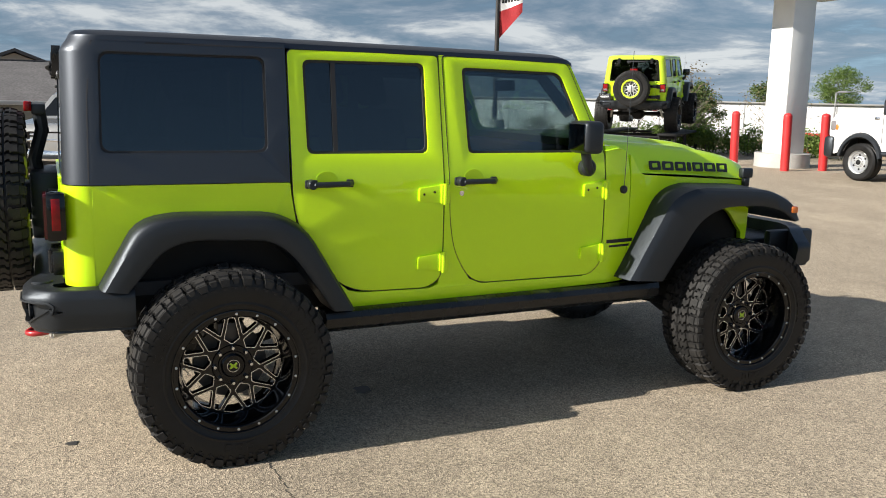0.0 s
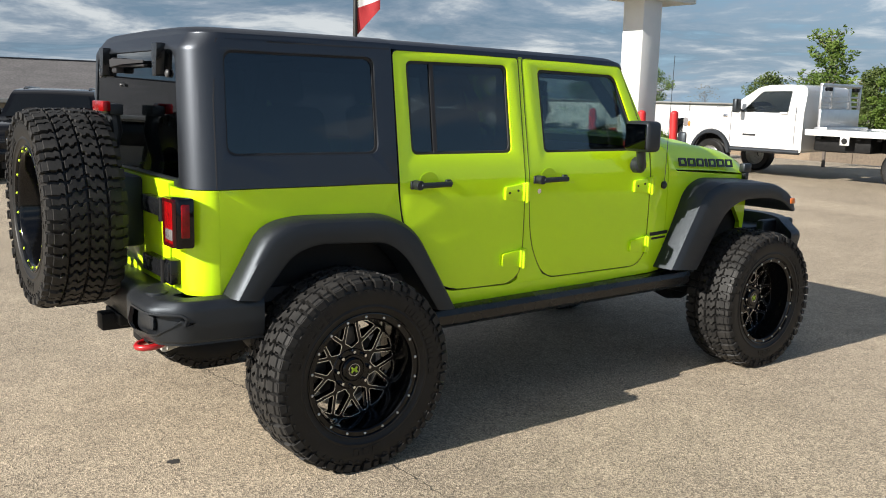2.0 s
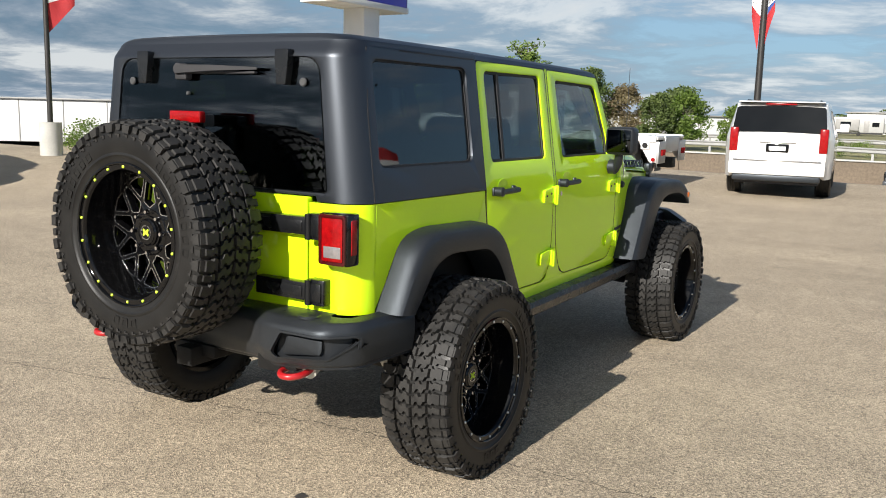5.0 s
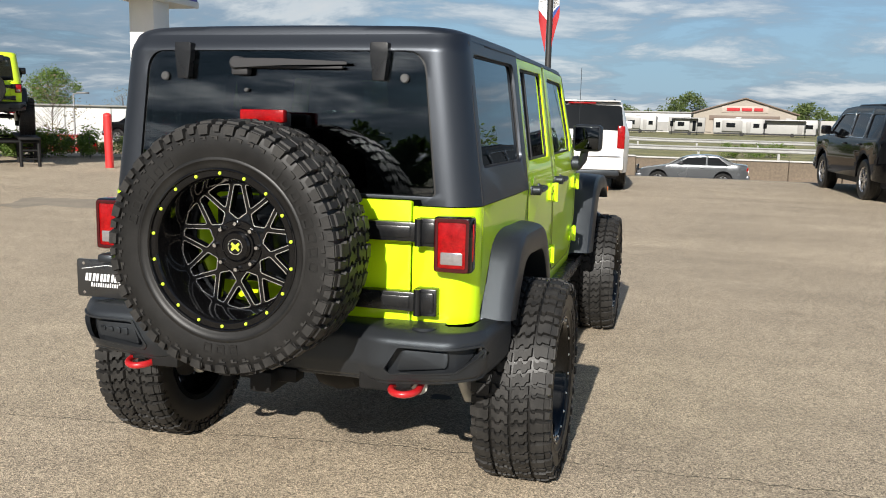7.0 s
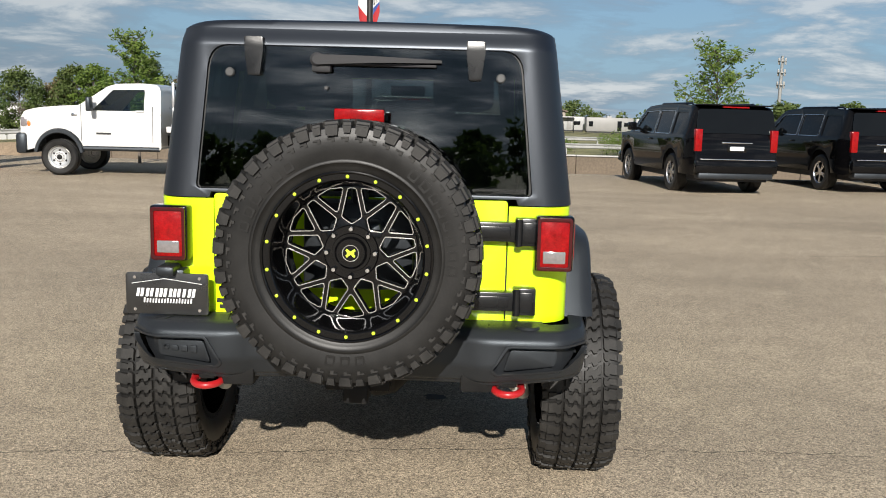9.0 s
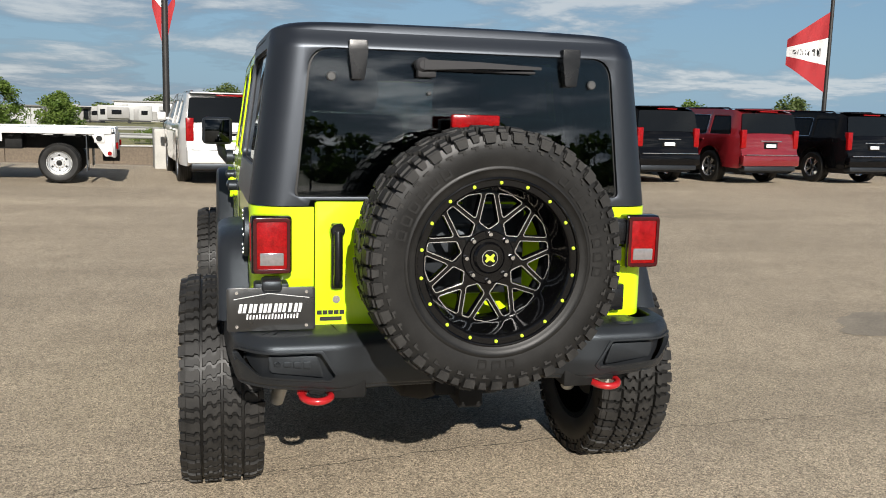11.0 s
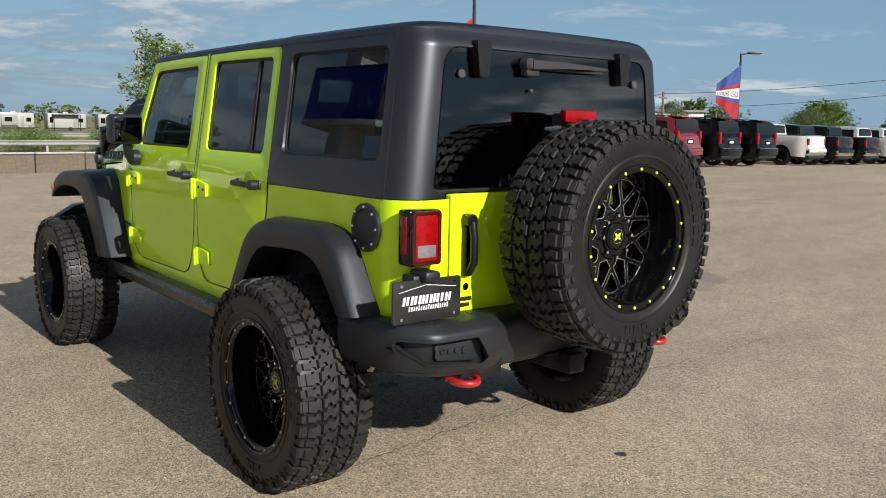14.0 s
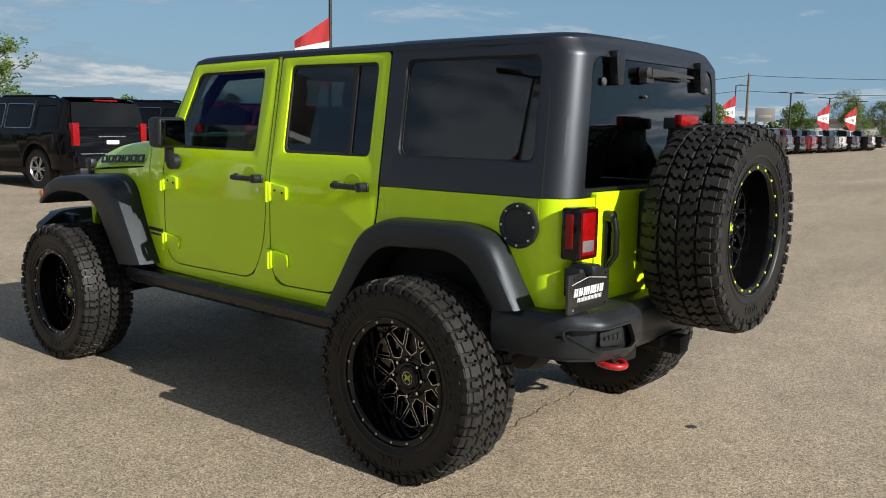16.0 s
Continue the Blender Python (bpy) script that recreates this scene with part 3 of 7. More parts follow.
def door(parent, s, front):
    if front:
        outer = rounded([(1.100, 1.838), (1.820, 1.822), (2.005, 1.415), (2.036, 1.36), (2.040, 0.76), (1.98, 0.697), (1.26, 0.697), (1.155, 0.87), (1.128, 1.02)], [0.03, 0.03, 0.05, 0.03, 0.08, 0.12, 0.16, 0.2, 0.2])
        hole = rounded([(1.205, 1.785), (1.775, 1.775), (1.915, 1.46), (1.915, 1.362), (1.228, 1.362)], [0.03, 0.05, 0.05, 0.02, 0.03])
        hy, hinge_y = 1.150, 2.036
    else:
        outer = rounded([(0.324, 1.838), (1.076, 1.838), (1.090, 1.2), (1.088, 0.74), (1.02, 0.690), (0.60, 0.695), (0.405, 0.89), (0.326, 1.12)], [0.03, 0.03, 0.3, 0.09, 0.12, 0.14, 0.2, 0.2])
        hole = rounded([(0.395, 1.795), (1.003, 1.798), (1.010, 1.364), (0.402, 1.364)], 0.035)
        hy, hinge_y = 0.388, 1.088
    mp = side_map(s)
    d = part("door", plate([outer, hole], mp, 0.028, vs=[0.8, 0.9, 1.0, BELT, 1.3], bevel=0.006), paint_lime, parent, "lime green painted door with black window trim")
    cy, cz = sum(p[0] for p in hole) / len(hole), sum(p[1] for p in hole) / len(hole)
    inner = [(cy + (a - cy) * 0.955, cz + (b - cz) * 0.94) for a, b in hole]
    grown = [(cy + (a - cy) * 1.012, cz + (b - cz) * 1.02) for a, b in hole]
    cy, cz = sum(p[0] for p in outer) / len(outer), sum(p[1] for p in outer) / len(outer)
    wider = [(cy + (p - cy) * 1.006, cz + (q - cz) * 1.0045) for p, q in outer]
    # shade of the door gap, drawn as a thin black strip round the outline
    part("door_seal", plate([wider, outer], side_map(s, 0.0012), 0.010, vs=[0.8, 0.9, 1.0, BELT, 1.3]), black_print, d, "thin black strip drawn for the shaded gap round the door")
    part("window_seal", plate([grown, inner], side_map(s, -0.008), 0.012, bevel=0.002), cabin_dark, d, "black rubber window seal")
    part("window_pane", plate([grown], side_map(s, -0.014), 0.005), door_glass if front else tint_glass, d, "tinted side glass")
    if not front:  # the divider bar of the rear door's window
        part("window_divider", plate([rect(0.53, 1.366, 0.552, 1.79)], side_map(s, -0.006), 0.012), cabin_dark, d)
    # handle: a bowl, a bar on two feet and a round push button
    x = side_x(hy, 1.225)
    bowl = lathe([(0.0, 0.001), (-0.001, 0.03), (0.0005, 0.046), (0.0012, 0.052), (0.0, 0.055)], 28)
    part("handle_bowl", moved(bowl, pose(s * x, hy + 0.085, 1.243) @ Matrix.Diagonal((s, 1, 0.8, 1))), paint_lime, d)
    grip = join(tube([(s * (x + 0.012), hy - 0.005, 1.225), (s * (x + 0.040), hy + 0.02, 1.225), (s * (x + 0.043), hy + 0.10, 1.226), (s * (x + 0.040), hy + 0.18, 1.227), (s * (x + 0.008), hy + 0.205, 1.227)], 0.0135, 10), box(s * x - 0.01, s * x + 0.01, hy - 0.02, hy + 0.04, 1.205, 1.245, 0.006), box(s * x - 0.01, s * x + 0.01, hy + 0.18, hy + 0.215, 1.208, 1.245, 0.006))
    part("door_handle", join(grip, moved(disc_x(0.0, 0.052, 0.0225, 20, 0.004), pose(s * (x - 0.004), hy + 0.008, 1.226) @ Matrix.Diagonal((s, 1, 1, 1)))), trim_black, d, "black plastic door handle with push button")
    if front:
        part("lock", moved(disc_x(0, 0.004, 0.013, 16), pose(s * (side_x(hy, 1.15) + 0.001), hy + 0.02, 1.165) @ Matrix.Diagonal((s, 1, 1, 1))), chrome, d)
    for z in (1.165, 0.822):
        xx = side_x(hinge_y, z)
        leaf = plate([rounded([(hinge_y - 0.135, z - 0.036), (hinge_y - 0.01, z - 0.045), (hinge_y - 0.01, z + 0.045), (hinge_y - 0.135, z + 0.030)], 0.012)], side_map(s, 0.014), 0.016, bevel=0.004)
        arm = box(min(s * (xx - 0.01), s * (xx + 0.026)), max(s * (xx - 0.01), s * (xx + 0.026)), hinge_y - 0.038, hinge_y + 0.010, z - 0.048, z + 0.048, 0.006)
        pin = tube([(s * (xx + 0.022), hinge_y - 0.016, z - 0.052), (s * (xx + 0.022), hinge_y - 0.016, z + 0.052)], 0.011, 10)
        h = part("door_hinge", join(leaf, arm, pin), paint_lime, d, "lime painted external door hinge")
        bolts = [moved(disc_x(0, 0.004, 0.006, 8), pose(s * (xx + 0.014), hinge_y - 0.016 - o, z + dz) @ Matrix.Diagonal((s, 1, 1, 1))) for o, dz in ((0.11, 0.0), (0.055, 0.01))]
        if z > 1:
            for q in bolts:
                part("hinge_bolt", q, dark_steel, d)
    return d


def bumper_rear():
    """Moulded bumper: a sheet wrapped round the back, set back in the middle, and bent over at its top and bottom."""
    plan = [Vector(p) for p in rounded_line([(0.0, -0.803), (0.36, -0.806), (0.46, -0.848), (0.745, -0.845), (0.845, -0.735), (0.872, -0.400)], 0.05, 5)]
    pc = [0.0]
    for a, b in zip(plan, plan[1:]):
        pc.append(pc[-1] + (b - a).length)
    prof = [Vector(p) for p in rounded_line([(0.17, 0.806), (0.040, 0.800), (0.0, 0.768), (0.0, 0.668), (0.030, 0.600), (0.14, 0.592)], 0.016, 4)]
    vc = [0.0]
    for a, b in zip(prof, prof[1:]):
        vc.append(vc[-1] + (b - a).length)

    def along(line, cum, d):
        d = min(max(d, 0.0), cum[-1])
        k = next((j for j in range(1, len(cum)) if cum[j] >= d - 1e-9), len(cum) - 1)
        t = (d - cum[k - 1]) / max(cum[k] - cum[k - 1], 1e-9)
        return line[k - 1].lerp(line[k], t), (line[k] - line[k - 1]).normalized()

    def mp(u, v, w):
        s, a = (1 if u >= 0 else -1), abs(u)
        p, d = along(plan, pc, a)
        q, e = along(prof, vc, v)
        n = Vector((-d.y, d.x)) * -1.0
        if n.y > 0.3:
            n = -n
        keep = 1 - 0.6 * smooth(0.70, 0.85, p.x)
        off = -q.x * keep + w * e.y * -1.0
        z = q.y + (0.030 * smooth(0.45, 0.85, p.x) if q.y < 0.7 else 0.0) + w * e.x * (1 if q.y < 0.7 else -1)
        return Vector((s * (p.x + n.x * off), p.y + n.y * off, z))
    end, v0 = pc[-1], next(c for c, p in zip(vc, prof) if p.x < 0.0005)
    mid = v0 + 0.052
    pock = []
    for s in (1, -1):
        pk = [(s * 0.555, v0 + 0.006), (s * 0.875, v0 + 0.004), (s * 0.898, v0 + 0.016), (s * 0.888, v0 + 0.052), (s * 0.770, v0 + 0.118), (s * 0.520, v0 + 0.118), (s * 0.500, v0 + 0.096)]
        pock.append(rounded(pk, 0.010))
    cuts = [c for c in pc[1:-1]]
    cuts = cuts + [-c for c in cuts] + [0.0]
    sheet = plate([rect(-end, 0, end, vc[-1]), *pock], mp, 0.012, us=cuts, vs=vc[1:-1], bevel=0.003)
    floors = []
    for s, pk in zip((1, -1), pock):
        cu, cv = sum(p[0] for p in pk) / len(pk), sum(p[1] for p in pk) / len(pk)
        grown = [(cu + (a - cu) * 1.05, cv + (b - cv) * 1.25) for a, b in pk]
        fl = [plate([grown], lambda u, v, w: mp(u, v, w - 0.034), 0.006, us=cuts)]
        fl.append(plate([rounded([(s * 0.565, v0 + 0.022), (s * 0.745, v0 + 0.022), (s * 0.735, v0 + 0.092), (s * 0.540, v0 + 0.098)], 0.012)], lambda u, v, w: mp(u, v, w - 0.022), 0.014, us=cuts, bevel=0.004))
        lip = [[(cu + (a - cu) * 1.05, cv + (b - cv) * 1.14) for a, b in pk], pk]
        fl.append(plate(lip, lambda u, v, w: mp(u, v, w + 0.007), 0.010, us=cuts, bevel=0.003))
        if s < 0:
            fl += [plate([rect(-0.715 + i * 0.034, mid - 0.012, -0.715 + i * 0.034 + 0.026, mid + 0.022, 0.006)], lambda u, v, w: mp(u, v, w - 0.016), 0.008, us=cuts, bevel=0.002) for i in range(4)]
        floors.append(join(*fl))
    return sheet, floors


def off_road_vehicle(m=None, label="", top=None, body=None, hero=True):
    paint = body or paint_lime
    topm = top or hardtop_black
    v = thing("off_road_vehicle", label, "vehicle", m)
    tub = part("body_tub", tub_bm(), paint, v, "lime green painted steel body")
    part("hood", hood_bm(), paint, v, "lime green hood with a raised centre dome")
    for s in (1, -1):
        f = part("front_fender", fender_bm(s), paint, v)
        if hero:
            u, bars = 2.375, []
            for w in (0.085, 0.085, 0.08, 0.028, 0.08, 0.088, 0.085):
                z0 = 1.258 - (u - 2.375) * 0.045
                hw = lambda y: 0.755 - 0.150 * (y - 2.135) / 1.10
                lp = rounded([(u, z0), (u + w, z0 - w * 0.05), (u + w, z0 - w * 0.05 + 0.050), (u, z0 + 0.050)], 0.010, 3)
                holes = [] if w < 0.05 else [rect(u + w * 0.24, z0 + 0.012, u + w * 0.78, z0 + 0.036, 0.006, 2)]
                bars.append(plate([lp, *holes], lambda a, b, c: Vector((s * (hw(a) + 0.002 - (b - 1.235) * 0.30 + c), a, b)), 0.006))
                u += w + 0.016
            part("hood_lettering", join(*bars), black_print, v, "black block lettering on the hood side")
            for z0, y0, y1, h in ((0.866, 2.070, 2.258, 0.020), (0.842, 2.090, 2.236, 0.012)):
                part("badge_bar", plate([rect(y0, z0, y1, z0 + h)], side_map(s, 0.002), 0.003, us=[2.12, 2.18]), black_print, v, "thin black badge bar")
        for front in (False, True):
            door(v, s, front)
        outer_r = [(-0.545, 0.800), (-0.385, 1.085), (-0.24, 1.118), (0.22, 1.106), (0.36, 1.035), (0.60, 0.630)]
        inner_r = [(-0.425, 0.785), (-0.275, 0.965), (-0.16, 1.000), (0.19, 0.982), (0.29, 0.905), (0.475, 0.635)]
        part("fender_flare", flare(s, outer_r, inner_r, 0.1, lambda y: 0.895), trim_black, v, "textured black plastic fender flare")
        outer_f = [(2.135, 0.672), (2.40, 1.130), (2.56, 1.184), (3.12, 1.154), (3.30, 1.070), (3.345, 0.965)]
        inner_f = [(2.375, 0.655), (2.61, 0.985), (2.77, 1.055), (3.05, 1.055), (3.20, 1.020), (3.30, 0.955)]
        part("fender_flare", flare(s, outer_f, inner_f, 0.1, lambda y: 0.905), trim_black, v, "textured black plastic fender flare")
        part("side_marker", box(min(s * 0.875, s * 0.912), max(s * 0.875, s * 0.912), 3.265, 3.315, 1.005, 1.045, 0.008), amber_lens, v, "amber side marker lamp")
        # rocker guard under the doors
        prof = [(0.80, 0.628), (0.825, 0.618), (0.835, 0.59), (0.825, 0.545), (0.78, 0.515), (0.68, 0.52), (0.68, 0.62)]
        rows = [[Vector((s * x, y, z + 0.012 * (y - 1.3))) for x, z in prof] for y in steps(0.46, 2.40, 8)]
        part("rocker_guard", loft(rows, closed=True), satin_black, v, "black steel rocker guard")
        # mirror
        mir = join(box(min(s * 0.805, s * 0.985), max(s * 0.805, s * 0.985), 1.770, 1.885, 1.366, 1.532, 0.028, 4), tube([(s * 0.77, 1.91, 1.285), (s * 0.84, 1.89, 1.272), (s * 0.865, 1.86, 1.31), (s * 0.88, 1.835, 1.38)], 0.026, 12), moved(disc_x(0, 0.05, 0.045, 18, 0.012), pose(s * 0.80, 1.89, 1.285) @ Matrix.Diagonal((s, 1, 1, 1))))
        mr = part("wing_mirror", mir, trim_black, v, "black plastic wing mirror")
        part("mirror_glass", box(min(s * 0.822, s * 0.968), max(s * 0.822, s * 0.968), 1.766, 1.774, 1.382, 1.516, 0.003), mirror_glass, mr)
    # hardtop: sides and back as one sheet with its windows cut out, and the roof skin
    q0, q1 = TOP_ARC + (-0.515 + 0.535), TOP_ARC + (0.203 + 0.535)
    quarter = [(q0, 1.372), (q1, 1.372), (q1, 1.800), (q0, 1.800)]
    qr, ql = rounded(quarter, 0.045), rounded([(-a, b) for a, b in quarter], 0.045)
    rear = rounded([(-0.630, 1.272), (0.630, 1.272), (0.632, 1.800), (-0.632, 1.800)], [0.02, 0.02, 0.08, 0.08])
    end = TOP_ARC + 0.298 + 0.535
    shell = plate([[(-end, BELT + 0.004), (-0.575, BELT + 0.004), (-0.57, 1.260), (0.57, 1.260), (0.575, BELT + 0.004), (end, BELT + 0.004), (end, 1.862), (-end, 1.862)], rear, qr, ql], top_map, 0.03, us=arc_cuts(0.654, 0.13, 12) + [end - 0.25, end - 0.5, 0.25 - end, 0.5 - end], vs=[1.4, 1.55, 1.7, 1.80, 1.812, 1.825, 1.84, 1.852], bevel=0.005)
    rows = []
    for y, ze, rise in [(-0.612, 1.850, 0.0), (-0.607, 1.857, 0.45), (-0.598, 1.860, 0.72), (-0.580, 1.861, 0.90), (-0.55, 1.861, 0.97), (-0.52, 1.861, 1.0), (-0.485, 1.861, 1.02), (-0.2, 1.861, 1.05), (0.300, 1.860, 1.05)] + [(y, 1.858 - 0.010 * (y - 0.3), 1.05 - 0.1 * smooth(0.9, 1.8, y)) for y in steps(0.308, 1.66, 6)] + [(1.76, 1.843, 0.88), (1.81, 1.838, 0.62), (1.845, 1.828, 0.25), (1.855, 1.820, 0.0)]:
        tuck = max(0.0, 1 - rise / 1.0)
        d = min(max(y + 0.613, 0.0), 0.13)
        hw = side_x(min(y, 2.0), ze) + 0.003 + 0.008 * smooth(0.35, 0.25, y) - (0.13 - math.sqrt(0.13 ** 2 - (0.13 - d) ** 2) if y < 0 else 0.04 * tuck ** 2)
        row = []
        for f in steps(-1, 1, 36):
            g = math.sin(f * math.pi / 2)
            a = abs(g)
            row.append(Vector((g * hw, y, ze - 0.016 * smooth(0.988, 1.0, a) + rise * 0.041 * (1 - a ** 16) * (1 - 0.22 * a * a))))
        rows.append(row)
    roof = loft(rows)
    hard = part("hardtop", join(shell, roof), topm, v, "matt black removable hardtop")
    seam = []
    for s in (1, -1):
        seam.append(plate([rect(TOP_ARC - 0.03, 1.838, end - 0.01, 1.844)], lambda u, vv, w: top_map(s * u, vv, w + 0.001), 0.003, us=[TOP_ARC + 0.3, TOP_ARC + 0.6]))
        seam.append(plate([rect(TOP_ARC - 0.030, 1.24, TOP_ARC - 0.025, 1.838)], lambda u, vv, w: top_map(s * u, vv, w + 0.001), 0.003, vs=[1.4, 1.6]))
    for q in seam:
        part("hardtop_seam", q, cabin_dark, hard)
    for lp in (qr, ql):
        cu, cv = sum(p[0] for p in lp) / len(lp), sum(p[1] for p in lp) / len(lp)
        grown, inner = [(cu + (a - cu) * 1.012, cv + (b - cv) * 1.02) for a, b in lp], [(cu + (a - cu) * 0.972, cv + (b - cv) * 0.955) for a, b in lp]
        part("quarter_window", plate([grown], lambda u, vv, w: top_map(u, vv, w - 0.016), 0.005), tint_glass, hard, "dark tinted rear quarter glass")
        part("window_seal", plate([grown, inner], lambda u, vv, w: top_map(u, vv, w - 0.012), 0.003), cabin_dark, hard)
    # back glass with its hinges, wiper and bolts
    rg = [(a * 0.985, 1.55 + (b - 1.55) * 0.985) for a, b in rear]
    gl = part("back_window", plate([rg], lambda u, vv, w: shell_map(u, vv, w - 0.004), 0.006), rear_glass, v, "dark tinted lift-up back window")
    rg2 = [(a * 0.955, 1.55 + (b - 1.55) * 0.93) for a, b in rear]
    part("window_border", plate([[(a * 1.012, 1.55 + (b - 1.55) * 1.012) for a, b in rg], rg2], lambda u, vv, w: top_map(u, vv, w - 0.013), 0.004), black_print, gl)
    gy = lambda z: -0.665 + 0.03 * (z - BELT)
    for x in (0.402, -0.402):
        hp = rounded([(x - 0.034, 1.828), (x + 0.034, 1.828), (x + 0.034, 1.785), (x + 0.022, 1.69), (x - 0.022, 1.69), (x - 0.034, 1.785)], 0.008)
        part("window_hinge", plate([hp], lambda u, vv, w: Vector((u, gy(vv) - 0.030 - w, vv)), 0.036, bevel=0.006), satin_black, gl, "black back window hinge")
    for x in (0.495, -0.495):
        part("window_bolt", moved(disc_x(0, 0.010, 0.017, 20, 0.004), pose(x, gy(1.700) - 0.001, 1.700, 0, 0, -90)), bolt_grey, gl, "grey round bolt head")
    part("washer_nozzle", moved(disc_x(0, 0.014, 0.008, 14, 0.003), pose(-0.14, gy(1.65) - 0.001, 1.65, 0, 0, -90)), bolt_grey, gl)
    zc = 1.750
    arm = [Vector((-0.17, gy(zc) - 0.045, zc)), Vector((0.03, gy(zc) - 0.05, zc + 0.004)), Vector((0.28, gy(zc) - 0.035, zc + 0.002))]
    wip = join(moved(disc_x(0, 0.05, 0.026, 20, 0.01), pose(-0.17, gy(zc), zc, 0, 0, -90)), loft([[p + Vector((0, -h / 2, h)), p + Vector((0, -h / 2, -h)), p + Vector((0, h / 2, -h)), p + Vector((0, h / 2, h))] for p, h in zip(arm, (0.018, 0.012, 0.005))], closed=True), box(-0.14, 0.26, gy(zc) - 0.03, gy(zc) - 0.012, zc - 0.019, zc - 0.009, 0.003), box(-0.19, -0.12, gy(zc) - 0.04, gy(zc), zc - 0.045, zc - 0.01, 0.008))
    part("wiper", wip, cabin_dark, v, "black rear wiper arm")
    # tailgate, its strap hinges and handle
    gate = part("tailgate", plate([rounded([(-0.552, 0.795), (0.536, 0.795), (0.536, 1.255), (-0.552, 1.255)], 0.012)], lambda u, vv, w: Vector((u, -0.676 - w - 0.004 * math.cos(u * 2), vv)), 0.03, us=steps(-0.4, 0.4, 4), bevel=0.006), paint, v, "lime green side-hinged tailgate")
    for z in (1.146, 0.886):
        h = join(box(0.30, 0.585, -0.722, -0.675, z - 0.036, z + 0.036, 0.005), box(0.34, 0.548, -0.727, -0.715, z - 0.022, z + 0.022, 0.004), box(0.565, 0.650, -0.716, -0.66, z - 0.052, z + 0.052, 0.006), box(0.588, 0.640, -0.724, -0.70, z - 0.038, z + 0.038, 0.005), tube([(0.578, -0.722, z - 0.050), (0.578, -0.722, z + 0.050)], 0.014, 12))
        part("tailgate_hinge", h, satin_black, gate, "heavy black strap hinge")
    hd = join(moved(disc_x(0, 0.05, 0.026, 20, 0.006), pose(-0.475, -0.672, 1.155, 0, 0, -90)), tube([(-0.475, -0.715, 1.15), (-0.475, -0.728, 1.09), (-0.475, -0.728, 1.0), (-0.475, -0.695, 0.955)], 0.016, 12), box(-0.497, -0.453, -0.70, -0.672, 0.94, 1.18, 0.008))
    part("tailgate_handle", hd, satin_black, gate, "black tailgate handle")
    part("lock", moved(disc_x(0, 0.006, 0.014, 16), pose(-0.475, -0.678, 0.90, 0, 0, -90)), chrome, gate)
    # spare wheel carrier, high brake lamp
    car = join(box(-0.20, 0.20, -0.80, -0.675, 0.93, 1.25, 0.02), box(-0.09, 0.09, -0.90, -0.78, 1.04, 1.19, 0.02), tube([(0.0, -0.74, 1.10), (0.0, -0.775, 1.3), (0.0, -0.735, 1.44), (0.0, -0.745, 1.53)], 0.032, 10), box(-0.075, 0.075, -0.778, -0.715, 1.515, 1.565, 0.008))
    part("spare_carrier", car, trim_black, gate, "black spare wheel carrier")
    bl = part("high_brake_lamp", box(-0.090, 0.086, -0.810, -0.775, 1.530, 1.577, 0.006), red_lens, v, "red high-level brake lamp")
    wheel(v, Matrix.Translation((0, -0.975, 1.099)) @ Matrix.Rotation(radians(-90), 4, "Z"), spare=True, name="spare_wheel")
    if not hero:
        part("rim_ring", moved(lathe([(0.140, 0.236), (0.158, 0.240), (0.162, 0.282), (0.150, 0.290)], 48), Matrix.Translation((0, -0.975, 1.099)) @ Matrix.Rotation(radians(-90), 4, "Z") @ Matrix.Diagonal((1.0, 0.80, 0.80, 1.0))), lime_rivet, v, "lime green wheel ring")
        part("inner_sidewall", moved(lathe([(0.146, 0.222), (0.158, 0.230), (0.161, 0.262), (0.158, 0.292), (0.146, 0.30)], 48), Matrix.Translation((0, -0.975, 1.099)) @ Matrix.Rotation(radians(-90), 4, "Z")), tyre_rubber, v)
        part("wheel_star", moved(face_bm(), Matrix.Translation((0, -1.06, 1.099)) @ Matrix.Rotation(radians(-90), 4, "Z") @ Matrix.Diagonal((1.0, 0.82, 0.82, 1.0))), silver_rivet, v, "silver spoked wheel centre")
    # tail lamps
    for s in (1, -1):
        a, b = sorted((s * 0.637, s * 0.780))
        tl = part("tail_lamp", box(a, b, -0.732, -0.655, 1.005, 1.210, 0.012), gloss_black, v, "black housed tail lamp")
        frame_l = plate([rounded([(a + 0.008, 1.010), (b - 0.008, 1.010), (b - 0.008, 1.205), (a + 0.008, 1.205)], 0.014), rounded([(a + 0.020, 1.024), (b - 0.020, 1.024), (b - 0.020, 1.191), (a + 0.020, 1.191)], 0.008)], lambda u, vv, w: Vector((u, -0.742 - w, vv)), 0.014, bevel=0.003)
        part("lamp_bezel", frame_l, lamp_edge, tl)
        part("red_lens", box(a + 0.018, b - 0.018, -0.738, -0.728, 1.022, 1.194, 0.004), red_lens, tl, "red lamp lens")
        part("reverse_lens", box(a + 0.030, b - 0.030, -0.741, -0.728, 1.036, 1.082, 0.004), clear_lens, tl, "clear reversing lamp lens")
        part("side_reflector", box(min(s * 0.778, s * 0.783), max(s * 0.778, s * 0.783), -0.712, -0.678, 1.05, 1.185, 0.002), red_lens, tl)
    # plate holder
    pl = part("plate_holder", plate([rounded([(-0.864, 0.808), (-0.558, 0.808), (-0.558, 0.962), (-0.864, 0.962)], 0.012)], lambda u, vv, w: Vector((u, -0.752 - w, vv)), 0.010, bevel=0.003), plate_black, v, "black dealer plate with white lettering")
